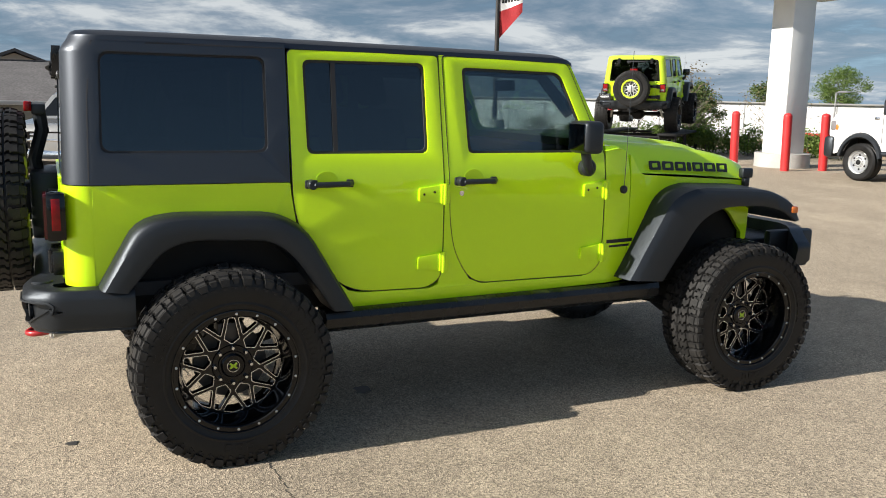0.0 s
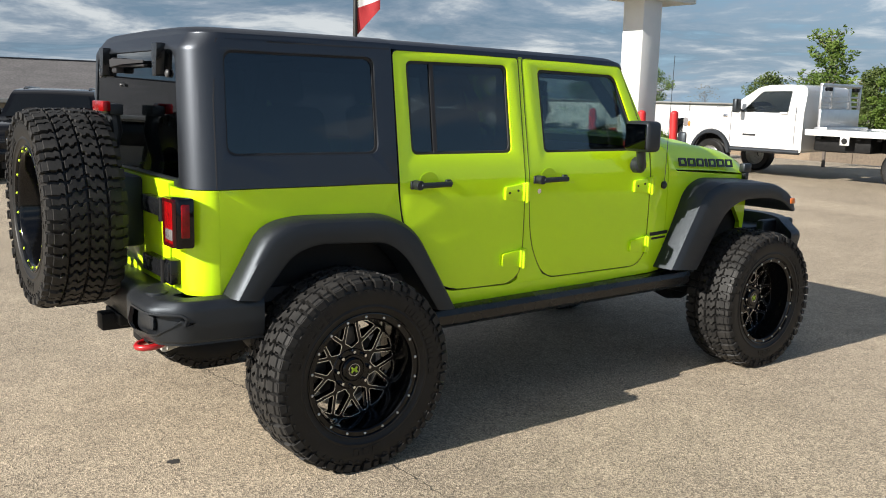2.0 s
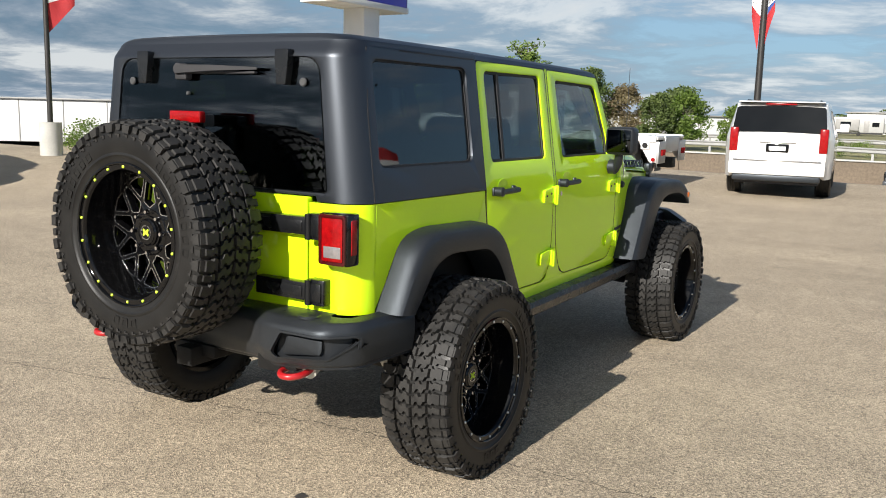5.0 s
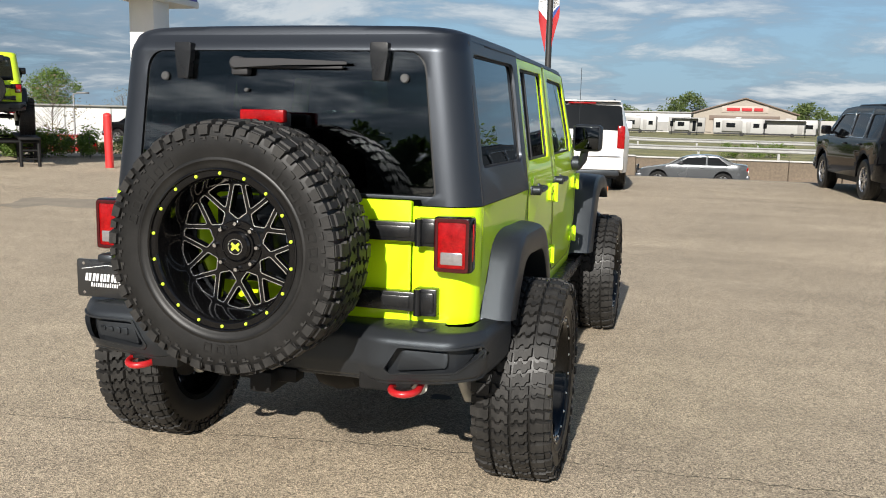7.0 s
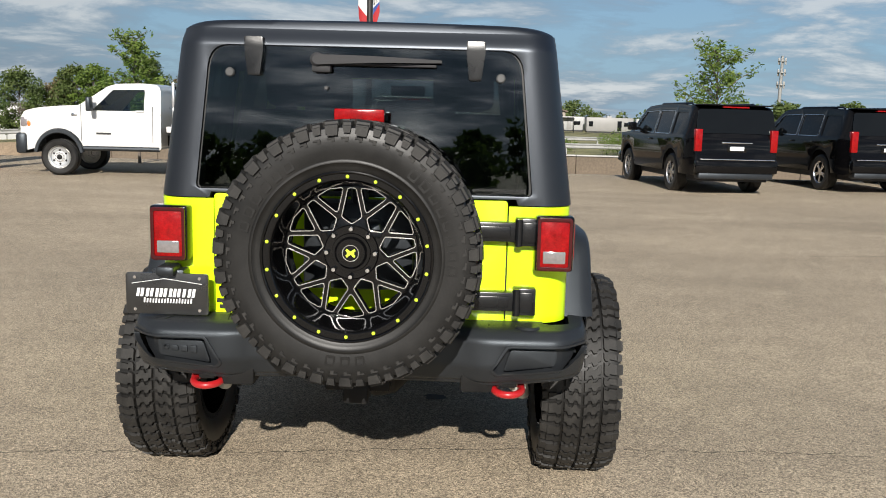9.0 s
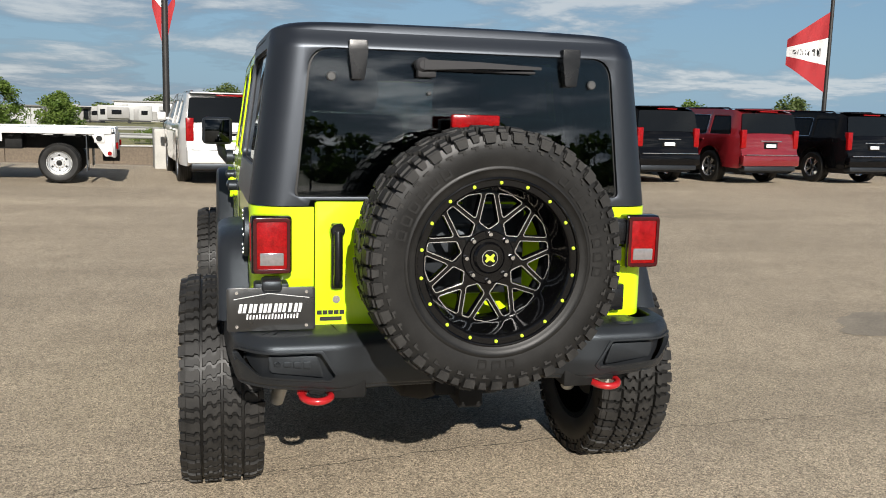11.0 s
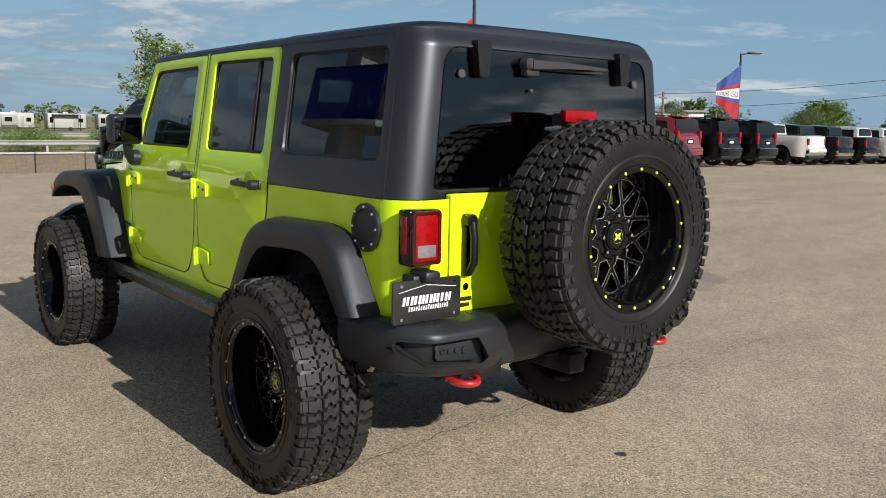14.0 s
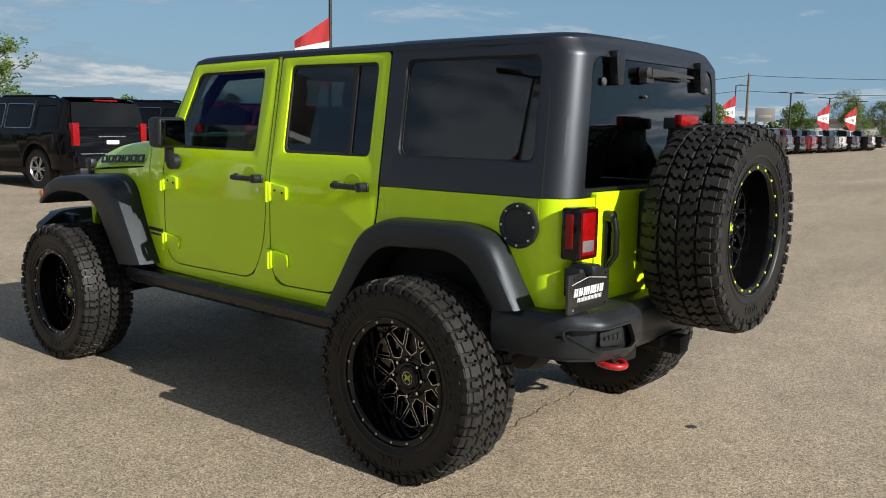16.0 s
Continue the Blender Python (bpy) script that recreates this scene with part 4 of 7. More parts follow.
    part("plate_lamp", join(box(-0.745, -0.675, -0.785, -0.68, 0.955, 0.992, 0.012), box(-0.77, -0.65, -0.745, -0.67, 0.86, 0.975, 0.008)), trim_black, pl)
    mark, u = [], -0.826

    def stroke(x, z0, z1, w, lean):
        return plate([[(x, z0), (x + w, z0), (x + w + lean, z1), (x + lean, z1)]], lambda a, b, c: Vector((a, -0.7545 - c, b)), 0.003)
    for n in (2, 2, 3, 3, 1, 2):
        for k in range(n):
            mark.append(stroke(u + k * 0.0155, 0.874, 0.905, 0.0105, 0.006))
        u += n * 0.0155 + 0.004
    for k in range(17):
        mark.append(stroke(-0.798 + k * 0.0108, 0.851, 0.866 if k % 4 else 0.869, 0.0052, 0.002))
    for p, q in (((-0.84, 0.922), (-0.72, 0.942)), ((-0.72, 0.942), (-0.58, 0.924))):
        mark.append(tube([(p[0], -0.7530, p[1]), (q[0], -0.7530, q[1])], 0.0012, 6))
    part("plate_lettering", join(*mark), white_print, pl, "white lettering bars")
    for a, z in ((-0.83, 0.945), (-0.59, 0.945), (-0.83, 0.825), (-0.59, 0.825)):
        part("plate_bolt", moved(disc_x(0, 0.004, 0.006, 10), pose(a, -0.751, z, 0, 0, -90)), chrome, pl)
    st = [plate([rect(-0.545 + k * 0.0205, 0.845, -0.545 + k * 0.0205 + 0.017, 0.860)], lambda a, b, c: Vector((a, -0.6835 - c, b)), 0.002) for k in range(5)] + [plate([rect(-0.535, 0.822, -0.455, 0.836)], lambda a, b, c: Vector((a, -0.6835 - c, b)), 0.002)]
    part("tailgate_sticker", join(*st), black_print, gate)
    # rear bumper, shackles, hitch, exhaust
    sheet, floors = bumper_rear()
    bp = part("rear_bumper", sheet, trim_black, v, "textured black rear bumper with recessed pockets")
    for fl in floors:
        part("bumper_pocket", fl, trim_black, bp)
    part("bumper_plug", moved(disc_x(0, 0.010, 0.045, 24, 0.004), pose(0.62, -0.765, 0.800, 0, -90, 0)), trim_black, bp)
    for x in (0.555, -0.555):
        ring = [Vector((x + 0.052 * math.cos(a), -0.775 - 0.06 * math.sin(a), 0.572 - 0.006 * math.sin(a))) for a in steps(-0.25, math.pi + 0.25, 14)]
        part("tow_hook", join(tube(ring, 0.0135, 12), tube([ring[0], ring[0] + Vector((0, 0.09, 0.03))], 0.0135, 12), tube([ring[-1], ring[-1] + Vector((0.0, 0.03, 0.035))], 0.018, 12)), red_paint, v, "red painted tow hook")
        part("hook_bracket", box(x - 0.03, x + 0.03, -0.80, -0.65, 0.580, 0.64, 0.008), dark_steel, v)
    part("tow_receiver", join(box(-0.045, 0.045, -0.84, -0.55, 0.515, 0.595, 0.006), box(-0.12, 0.12, -0.78, -0.70, 0.545, 0.60, 0.008)), dark_steel, v, "black steel tow receiver")
    part("tailpipe", tube([(0.30, 0.2, 0.56), (0.42, -0.45, 0.58), (0.55, -0.62, 0.580), (0.60, -0.74, 0.570)], 0.030, 14), grey_steel, v, "grey steel exhaust tailpipe")
    for s in (1, -1):
        part("shock_absorber", join(tube([(s * 0.66, -0.17, 0.36), (s * 0.60, -0.30, 0.62)], 0.030, 14), tube([(s * 0.60, -0.30, 0.62), (s * 0.54, -0.38, 0.90)], 0.022, 12)), grey_steel, v, "grey shock absorber")
    # underbody
    part("chassis_frame", join(box(0.38, 0.50, -0.80, 3.5, 0.56, 0.68, 0.01), box(-0.50, -0.38, -0.80, 3.5, 0.56, 0.68, 0.01), box(-0.5, 0.5, -0.74, -0.62, 0.58, 0.70, 0.01), box(-0.5, 0.5, 0.5, 0.6, 0.58, 0.68), box(-0.68, 0.68, -0.60, 2.2, 0.66, 0.72), box(0.60, 0.69, -0.45, 0.52, 0.70, 1.20), box(-0.69, -0.60, -0.45, 0.52, 0.70, 1.20), box(0.45, 0.56, 2.35, 3.22, 0.66, 1.16), box(-0.56, -0.45, 2.35, 3.22, 0.66, 1.16), box(-0.35, 0.30, 1.0, 1.7, 0.44, 0.62, 0.05), box(-0.42, 0.42, -0.55, -0.15, 0.55, 0.68, 0.05)), dark_steel, v, "dark steel chassis and skid plates")
    for y in (0.0, 2.947):
        sgn = 0.0 if y < 1 else 0.25
        ball = lathe([(-0.16, 0.02), (-0.15, 0.07), (-0.09, 0.13), (0, 0.15), (0.09, 0.13), (0.15, 0.07), (0.16, 0.02)], 24)
        part("axle", join(tube([(-0.84, y, 0.430), (0.84, y, 0.430)], 0.045, 16), moved(ball, pose(sgn, y, 0.430)), tube([(-0.55, y + 0.14, 0.44), (0.55, y + 0.14, 0.47)], 0.018, 8)), dark_steel, v, "dark steel axle with differential")
    part("drive_shaft", join(tube([(0, 0.1, 0.45), (0.02, 1.1, 0.54)], 0.035, 12), tube([(0.25, 2.85, 0.45), (0.15, 1.6, 0.54)], 0.03, 12)), dark_steel, v)
    for s in (1, -1):
        part("control_arm", tube([(s * 0.52, 0.0, 0.38), (s * 0.50, 0.75, 0.58)], 0.026, 10), dark_steel, v)
        part("control_arm", tube([(s * 0.55, 2.947, 0.38), (s * 0.50, 2.1, 0.58)], 0.026, 10), dark_steel, v)
        coil = [Vector((s * 0.47 + 0.055 * math.cos(a), 0.0 + 0.055 * math.sin(a), 0.46 + 0.24 * a / (12 * math.pi))) for a in steps(0, 12 * math.pi, 72)]
        part("coil_spring", tube(coil, 0.008, 6), dark_steel, v)
    # front: grille and bumper
    gr = [rect(-0.60, 0.74, 0.60, 1.20, 0.06)] + [rect(-0.30 + k * 0.088, 0.86, -0.30 + k * 0.088 + 0.052, 1.12, 0.02) for k in range(7)] + [[(x + 0.095 * math.cos(a), 1.02 + 0.095 * math.sin(a)) for a in steps(0, 2 * math.pi, 24)[:-1]] for x in (-0.45, 0.45)]
    part("grille", plate(gr, lambda u, vv, w: Vector((u, 3.255 + w - 0.05 * (u / 0.6) ** 2, vv)), 0.03, us=steps(-0.5, 0.5, 6), bevel=0.004), paint, v, "lime green slotted grille")
    for x in (-0.45, 0.45):
        part("headlamp", moved(lathe([(0.0, 0.0001), (0.012, 0.05), (0.0, 0.092), (-0.04, 0.092)], 30), pose(x, 3.225, 1.02, 0, 0, 90)), clear_lens, v, "round headlamp")
    part("radiator", box(-0.56, 0.56, 3.17, 3.205, 0.76, 1.16), cabin_dark, v)
    fb = join(plate([rounded([(-0.83, 0.66), (0.83, 0.66), (0.86, 0.80), (0.70, 0.875), (-0.70, 0.875), (-0.86, 0.80)], 0.04)], lambda u, vv, w: Vector((u, 3.72 - 0.22 * smooth(0.45, 0.86, abs(u)) + w, vv)), 0.10, us=steps(-0.7, 0.7, 12), bevel=0.02, seg=3), box(-0.55, 0.55, 3.30, 3.66, 0.68, 0.80, 0.02))
    part("front_bumper", fb, trim_black, v, "textured black front bumper")
    for s in (1, -1):
        part("bumper_end", box(min(s * 0.60, s * 0.66), max(s * 0.60, s * 0.66), 3.36, 3.72, 0.64, 0.86, 0.02), trim_black, v)
        part("hood_latch", join(box(min(s * 0.60, s * 0.645), max(s * 0.60, s * 0.645), 3.12, 3.20, 1.19, 1.25, 0.01), box(min(s * 0.61, s * 0.64), max(s * 0.61, s * 0.64), 3.14, 3.18, 1.14, 1.20, 0.006)), trim_black, v, "black rubber hood latch")
    # windscreen and its frame
    def wmap(u, vv, w):
        t = (vv - 1.40) / 0.44
        return Vector((u * (1 - 0.125 * t), 2.025 - 0.195 * t + w, vv + w * 0.4))
    ow, iw = rounded([(-0.780, 1.395), (0.780, 1.395), (0.780, 1.835), (-0.780, 1.835)], 0.02), rounded([(-0.70, 1.445), (0.70, 1.445), (0.70, 1.80), (-0.70, 1.80)], 0.05)
    wf = part("windscreen_frame", plate([ow, iw], wmap, 0.05, bevel=0.008), paint, v, "lime green windscreen frame")
    part("windscreen", plate([[(a * 1.01, 1.62 + (b - 1.62) * 1.02) for a, b in iw]], lambda u, vv, w: wmap(u, vv, w - 0.02), 0.006), clear_glass, wf, "clear windscreen glass")
    # antenna, fuel filler, vents
    base = moved(disc_x(0, 0.018, 0.022, 20, 0.008), pose(side_x(2.15, 1.160), 2.15, 1.160))
    part("antenna", join(base, tube([(0.797, 2.15, 1.165), (0.797, 2.165, 1.90)], 0.0017, 8)), trim_black, v, "thin black whip antenna")
    fx = -side_x(-0.463, 1.122)
    cap = part("fuel_filler", moved(lathe([(0, 0.092), (0.014, 0.092), (0.018, 0.086), (0.018, 0.072), (0.012, 0.068), (0.012, 0.0001)], 36), pose(fx, -0.463, 1.122, 0, 0, 180)), trim_black, v, "round black fuel filler door")
    for a in steps(0, 2 * math.pi, 8)[:-1]:
        part("filler_bolt", moved(disc_x(0, 0.004, 0.0045, 8), pose(fx - 0.018, -0.463 + 0.079 * math.cos(a), 1.122 + 0.079 * math.sin(a), 0, 0, 180)), silver_rivet, cap)
    # cabin
    for x in (0.36, -0.36):
        for y0, back in ((1.22, 0.98), (0.30, 0.08)):
            st = join(box(x - 0.25, x + 0.25, y0 - 0.25, y0 + 0.27, 0.86, 1.03, 0.05, 3), moved(box(-0.25, 0.25, -0.07, 0.07, 0, 0.60, 0.05, 3), pose(x, back, 0.98, 12)), moved(box(-0.13, 0.13, -0.05, 0.05, 0.62, 0.80, 0.04, 3), pose(x, back, 0.98, 12)))
            part("seat", st, seat_cloth, v, "black cloth seat with headrest")
    part("dashboard", join(box(-0.74, 0.74, 1.72, 2.03, 1.06, 1.38, 0.05, 3), box(-0.74, 0.74, -0.60, 2.05, 0.74, 0.80), box(-0.74, 0.74, -0.62, -0.58, 0.80, 1.20)), cabin_dark, v, "dark cabin floor and dashboard")
    ringp = [Vector((-0.36 + 0.185 * math.cos(a), 1.62 + 0.06 * math.sin(a), 1.29 + 0.175 * math.sin(a))) for a in steps(0, 2 * math.pi, 28)]
    part("steering_wheel", join(tube(ringp, 0.017, 8), tube([(-0.545, 1.62, 1.29), (-0.175, 1.62, 1.29)], 0.02, 8), tube([(-0.36, 1.62, 1.29), (-0.36, 1.85, 1.2)], 0.035, 10)), cabin_dark, v, "black steering wheel")
    bars = []
    for s in (1, -1):
        bars += [tube([(s * 0.62, -0.38, 1.20), (s * 0.60, -0.26, 1.74), (s * 0.60, 0.25, 1.79), (s * 0.60, 1.06, 1.79), (s * 0.60, 1.70, 1.77), (s * 0.64, 1.88, 1.56)], 0.034, 10), tube([(s * 0.64, 1.06, 0.9), (s * 0.60, 1.06, 1.79)], 0.034, 10)]
    bars += [tube([(-0.60, 1.06, 1.79), (0.60, 1.06, 1.79)], 0.034, 10), tube([(-0.6, 0.15, 1.79), (0.6, 0.15, 1.79)], 0.03, 10)]
    part("roll_bar", join(*bars), cabin_dark, v, "padded black roll bar")
    part("inner_mirror", box(-0.11, 0.11, 1.80, 1.83, 1.68, 1.745, 0.012), cabin_dark, v)
    # wheels on the ground
    for x, y in ((0.883, 0.0), (0.883, 2.947), (-0.883, 0.0), (-0.883, 2.947)):
        k = 0.98 if y > 1 else 1.0
        wheel(v, pose(x, y - (0.015 if y > 1 else 0.0), 0.430 * k, 0, 0, 0 if x > 0 else 180) @ Matrix.Diagonal((k, k, k, 1)))
    return v


wheel_meshes()
jeep = off_road_vehicle(label="lifted lime green four-door off-road vehicle with a matt black hardtop")

# ---- ground ----
def lot_z(x, y):
    far = math.hypot(x, y)
    d, rise = max(far - 18.0, 0.0), 0.0065 * min(max(far - 4.5, 0.0), 14.0)
    k = min(max((x * 0.6 + y * 0.8) / max(math.hypot(x, y), 0.1) + 0.2, 0), 1)
    return (-0.0004 * d * d if d < 25 else -0.25 - 0.002 * (d - 25)) * k - 1.2 * smooth(-22, -33, x) * smooth(24, 16, y) + rise + 0.09 * smooth(0, -5, x) * smooth(6, 12, y) - 0.36 * smooth(-8, -15, x) * smooth(9.5, 6, y)


PROFILE = [(20.0, 0.0), (21.2, -0.06), (23.0, -0.35), (28.0, -1.35), (30.0, -1.5), (40.0, -1.5), (43.0, -1.5), (43.3, -0.55), (46.0, -0.53), (60.0, -0.46), (110.0, -0.80), (170.0, -1.2), (400.0, -1.2), (3500.0, 0.0)]


def edge_shift(x):
    return max(0.0, x - 9.0) * 0.16


def ground_z(x, y):
    e = y - edge_shift(x)
    if e <= 20.0:
        return lot_z(x, y)
    base = lot_z(x, 20.0 + edge_shift(x))
    drop = 0.0
    for (a, za), (b, zb) in zip(PROFILE, PROFILE[1:]):
        if e <= b:
            drop = za + (zb - za) * (e - a) / (b - a)
            break
    return base + drop * smooth(-90, -60, x)


lot_mat = material("lot_concrete", (0.350, 0.287, 0.205), 0.82, 0, 0.10, 0.35, bump=0.0)
nt = lot_mat.node_tree
ns, ls = nt.nodes, nt.links
pr = ns["Principled BSDF"]
co = next(n for n in ns if n.type == "TEX_COORD")


def cell(scale):
    v = ns.new("ShaderNodeTexVoronoi")
    v.inputs["Scale"].default_value = scale
    ls.new(co.outputs["Object"], v.inputs["Vector"])
    return v


def grey_of(color):
    g = ns.new("ShaderNodeSeparateColor")
    ls.new(color, g.inputs[0])
    return g.outputs[0]


def scaled(value, lo, hi, a=0.0, b=1.0):
    r = ns.new("ShaderNodeMapRange")
    r.inputs[1].default_value, r.inputs[2].default_value, r.inputs[3].default_value, r.inputs[4].default_value = a, b, lo, hi
    ls.new(value, r.inputs[0])
    return r.outputs[0]


def times(a, b):
    n = ns.new("ShaderNodeMath")
    n.operation = "MULTIPLY"
    ls.new(a, n.inputs[0])
    ls.new(b, n.inputs[1])
    return n.outputs[0]


stone, stone2 = cell(190.0), cell(85.0)
mid = ns.new("ShaderNodeTexNoise")
mid.inputs["Scale"].default_value, mid.inputs["Detail"].default_value, mid.inputs["Roughness"].default_value = 3.0, 8.0, 0.75
ls.new(co.outputs["Object"], mid.inputs["Vector"])
streak = ns.new("ShaderNodeTexNoise")
streak.inputs["Scale"].default_value, streak.inputs["Detail"].default_value = 0.9, 4.0
mp = ns.new("ShaderNodeMapping")
mp.inputs["Scale"].default_value, mp.inputs["Rotation"].default_value = (0.15, 1.0, 1.0), (0, 0, 0.12)
ls.new(co.outputs["Object"], mp.inputs[0])
ls.new(mp.outputs[0], streak.inputs["Vector"])
val = times(times(scaled(grey_of(stone.outputs["Color"]), 0.30, 1.68), scaled(grey_of(stone2.outputs["Color"]), 0.80, 1.20)), times(scaled(mid.outputs[0], 0.84, 1.14, 0.3, 0.7), scaled(streak.outputs[0], 0.86, 1.10, 0.3, 0.7)))
hs = ns.new("ShaderNodeHueSaturation")
old = pr.inputs["Base Color"].links[0].from_socket
ls.new(old, hs.inputs["Color"])
ls.new(val, hs.inputs["Value"])
ls.new(hs.outputs[0], pr.inputs["Base Color"])
bu = ns.new("ShaderNodeBump")
bu.inputs["Strength"].default_value, bu.inputs["Distance"].default_value = 0.55, 0.004
ls.new(stone.outputs["Distance"], bu.inputs["Height"])
ls.new(bu.outputs[0], pr.inputs["Normal"])

grass_mat = material("roadside_grass", (0.15, 0.155, 0.055), 0.9, 0, 0.35, 0.25, 0.35, 6.0, color2=(0.27, 0.245, 0.11))
road_mat = material("road_asphalt", (0.10, 0.095, 0.09), 0.85, 0, 0.15, 0.5, 0.2, 40.0)
bank_mat = material("earth_bank", (0.20, 0.150, 0.100), 0.9, 0, 0.15, 0.8, 0.2, 12.0)

xs = [-3500, -1200, -400, -160, -90, -60, -45] + [-34 + 2.0 * i for i in range(48)] + [64, 70, 80, 95, 120, 160, 300, 600, 1500, 3500]
ys = [-3500, -1200, -400, -160, -90, -60] + [-40 + 2.0 * i for i in range(30)] + [p for p, _ in PROFILE] + [25, 34, 37, 52, 80, 150, 280, 900]
ys = sorted(set(ys))
gb = bmesh.new()
gv = []
for y in ys:
    row = []
    for x in xs:
        yy = y + (edge_shift(min(x, 120)) if 20 <= y <= 400 else (edge_shift(min(x, 120)) * max(y, 0) / 20 if 0 < y < 20 else 0))
        row.append(gb.verts.new((x, yy, ground_z(min(x, 120), yy))))
    gv.append(row)
for j in range(len(ys) - 1):
    for i in range(len(xs) - 1):
        f = gb.faces.new((gv[j][i], gv[j][i + 1], gv[j + 1][i + 1], gv[j + 1][i]))
        m, xm = ys[j], (xs[i] + xs[i + 1]) / 2
        if m < 21.0:
            f.material_index = 0 if abs(xm) < 150 and m > -90 else 1
        elif m < 27.9:
            f.material_index = 1 if xm > -60 else 0
        elif m < 41.0:
            f.material_index = 2
        elif m < 43.2:
            f.material_index = 3
        else:
            f.material_index = 1
ground = part("ground", gb, [lot_mat, grass_mat, road_mat, bank_mat], angle=60)
tagged(ground, "tan exposed-aggregate concrete lot with grass and road beyond", "ground", kind="structure")

crack_mat = material("crack_dirt", (0.045, 0.038, 0.030), 0.95, 0, 0.3, 20.0)


def crack(pts, width, seed):
    rng = random.Random(seed)
    line = resample([(x, y, 0) for x, y in pts], max(8, int(len(pts) * 34)))
    wob = 0.0
    rows = []
    for i, p in enumerate(line):
        wob = wob * 0.8 + rng.uniform(-0.012, 0.012)
        w = width * rng.uniform(0.25, 1.0)
        q = p + Vector((wob * 0.6, wob, 0))
        d = (line[min(i + 1, len(line) - 1)] - line[max(i - 1, 0)]).normalized()
        n = Vector((-d.y, d.x, 0)) * w
        rows.append([Vector(((q + n * s).x, (q + n * s).y, lot_z(q.x, q.y) + 0.0025)) for s in (-1, 0, 1)])
    return tagged(part("crack", loft(rows), crack_mat), "thin dark jagged crack in the concrete", "crack", kind="structure")


crack([(-2.88, -0.37), (-2.2, -0.25), (-1.54, -0.13), (-0.56, -0.05), (0.09, 0.04), (0.57, 0.09), (1.14, 0.12), (1.9, 0.16), (2.4, 0.15), (3.2, 0.2)], 0.0042, 3)
crack([(4.5, 6.5), (9.0, 7.2), (15.0, 7.6)], 0.008, 9)

stain_mat = material("oil_stain", (0.050, 0.046, 0.042), 0.6, 0, 0.4, 18.0, 0.3, 120)
faint_mat = material("old_stain", (0.235, 0.200, 0.152), 0.8, 0, 0.2, 2.5, 0.3, 90)


def stain(x, y, r, seed, mat=stain_mat, stretch=1.0):
    rng = random.Random(seed)
    bm = bmesh.new()
    ring = []
    for i in range(28):
        a = 2 * math.pi * i / 28
        k = r * (0.75 + 0.35 * noise.noise(Vector((math.cos(a) * 1.3 + seed, math.sin(a) * 1.3, 0))) + rng.uniform(-0.06, 0.06))
        px, py = x + k * math.cos(a) * stretch, y + k * math.sin(a)
        ring.append(bm.verts.new((px, py, lot_z(px, py) + 0.003)))
    bm.faces.new(ring)
    return tagged(part("stain", bm, mat), "dark oil stain on the concrete", "stain", kind="structure")


stain(0.505, -0.678, 0.036, 1)
stain(0.25, 0.84, 0.06, 3, stretch=1.5)
stain(4.5, 2.0, 0.55, 4, faint_mat, 1.6)
stain(-7.8, 7.9, 0.9, 6, faint_mat, 1.6)

# ---- parked vehicles ----
dark_glass = material("dark_car_glass", (0.006, 0.007, 0.008), 0.04, 0, 0.05, 3.0, rough_var=0.01, ior=1.3)
car_black = material("black_car_paint", (0.003, 0.003, 0.0035), 0.07, 0, 0.05, 2.0, rough_var=0.03, ior=1.34)
car_white = material("white_car_paint", (0.60, 0.595, 0.58), 0.3, 0, 0.02, 2.0, coat=1.0)
car_red = material("dark_red_car_paint", (0.17, 0.010, 0.014), 0.22, 0.1, 0.05, 2.0, coat=1.0)
car_grey = material("grey_car_paint", (0.075, 0.08, 0.085), 0.25, 0.3, 0.05, 2.0, coat=1.0)
car_silver = material("silver_car_paint", (0.40, 0.395, 0.375), 0.25, 0.4, 0.05, 2.0, coat=1.0)
car_bright_red = material("bright_red_car_paint", (0.45, 0.02, 0.02), 0.25, 0, 0.05, 2.0, coat=1.0)
alloy = material("alloy_wheel", (0.55, 0.55, 0.56), 0.25, 0.9, 0.05, 20.0)
white_steel = material("white_steel_wheel", (0.65, 0.65, 0.63), 0.4, 0.2, 0.08, 20.0)
tag_green = material("green_price_tag", (0.03, 0.75, 0.12), 0.5, 0, 0.05)
headlamp_glass = material("headlamp_glass", (0.13, 0.13, 0.135), 0.08, 0.5, 0.3, 30.0)
tyre_plain = mesh_of("tyre", lathe([(-0.13, 0.25), (-0.14, 0.30), (-0.14, 0.36), (-0.11, 0.40), (-0.10, 0.392), (-0.04, 0.392), (-0.035, 0.402), (0.035, 0.402), (0.04, 0.392), (0.10, 0.392), (0.11, 0.40), (0.14, 0.36), (0.14, 0.30), (0.13, 0.25)], 40), tyre_rubber)


def alloy_face(mat, spokes):
    """A cast wheel face: a disc with paired spokes left between its openings."""
    ring = [polar(0.254, 360.0 * k / 48) for k in range(48)]
    holes = []
    for k in range(spokes):
        c = 360.0 * k / spokes
        h = 180.0 / spokes
        holes.append(rounded([polar(0.085, c - h * 0.45), polar(0.235, c - h * 0.62), polar(0.240, c), polar(0.235, c + h * 0.62), polar(0.085, c + h * 0.45)], 0.012, 2))
        holes.append(rounded([polar(0.120, c + h), polar(0.236, c + h * 0.84), polar(0.236, c + h * 1.16)], 0.006, 2))
    return mesh_of("wheel_face", plate([ring] + holes, flat_map(0.108), 0.04, bevel=0.004, seg=1), mat)


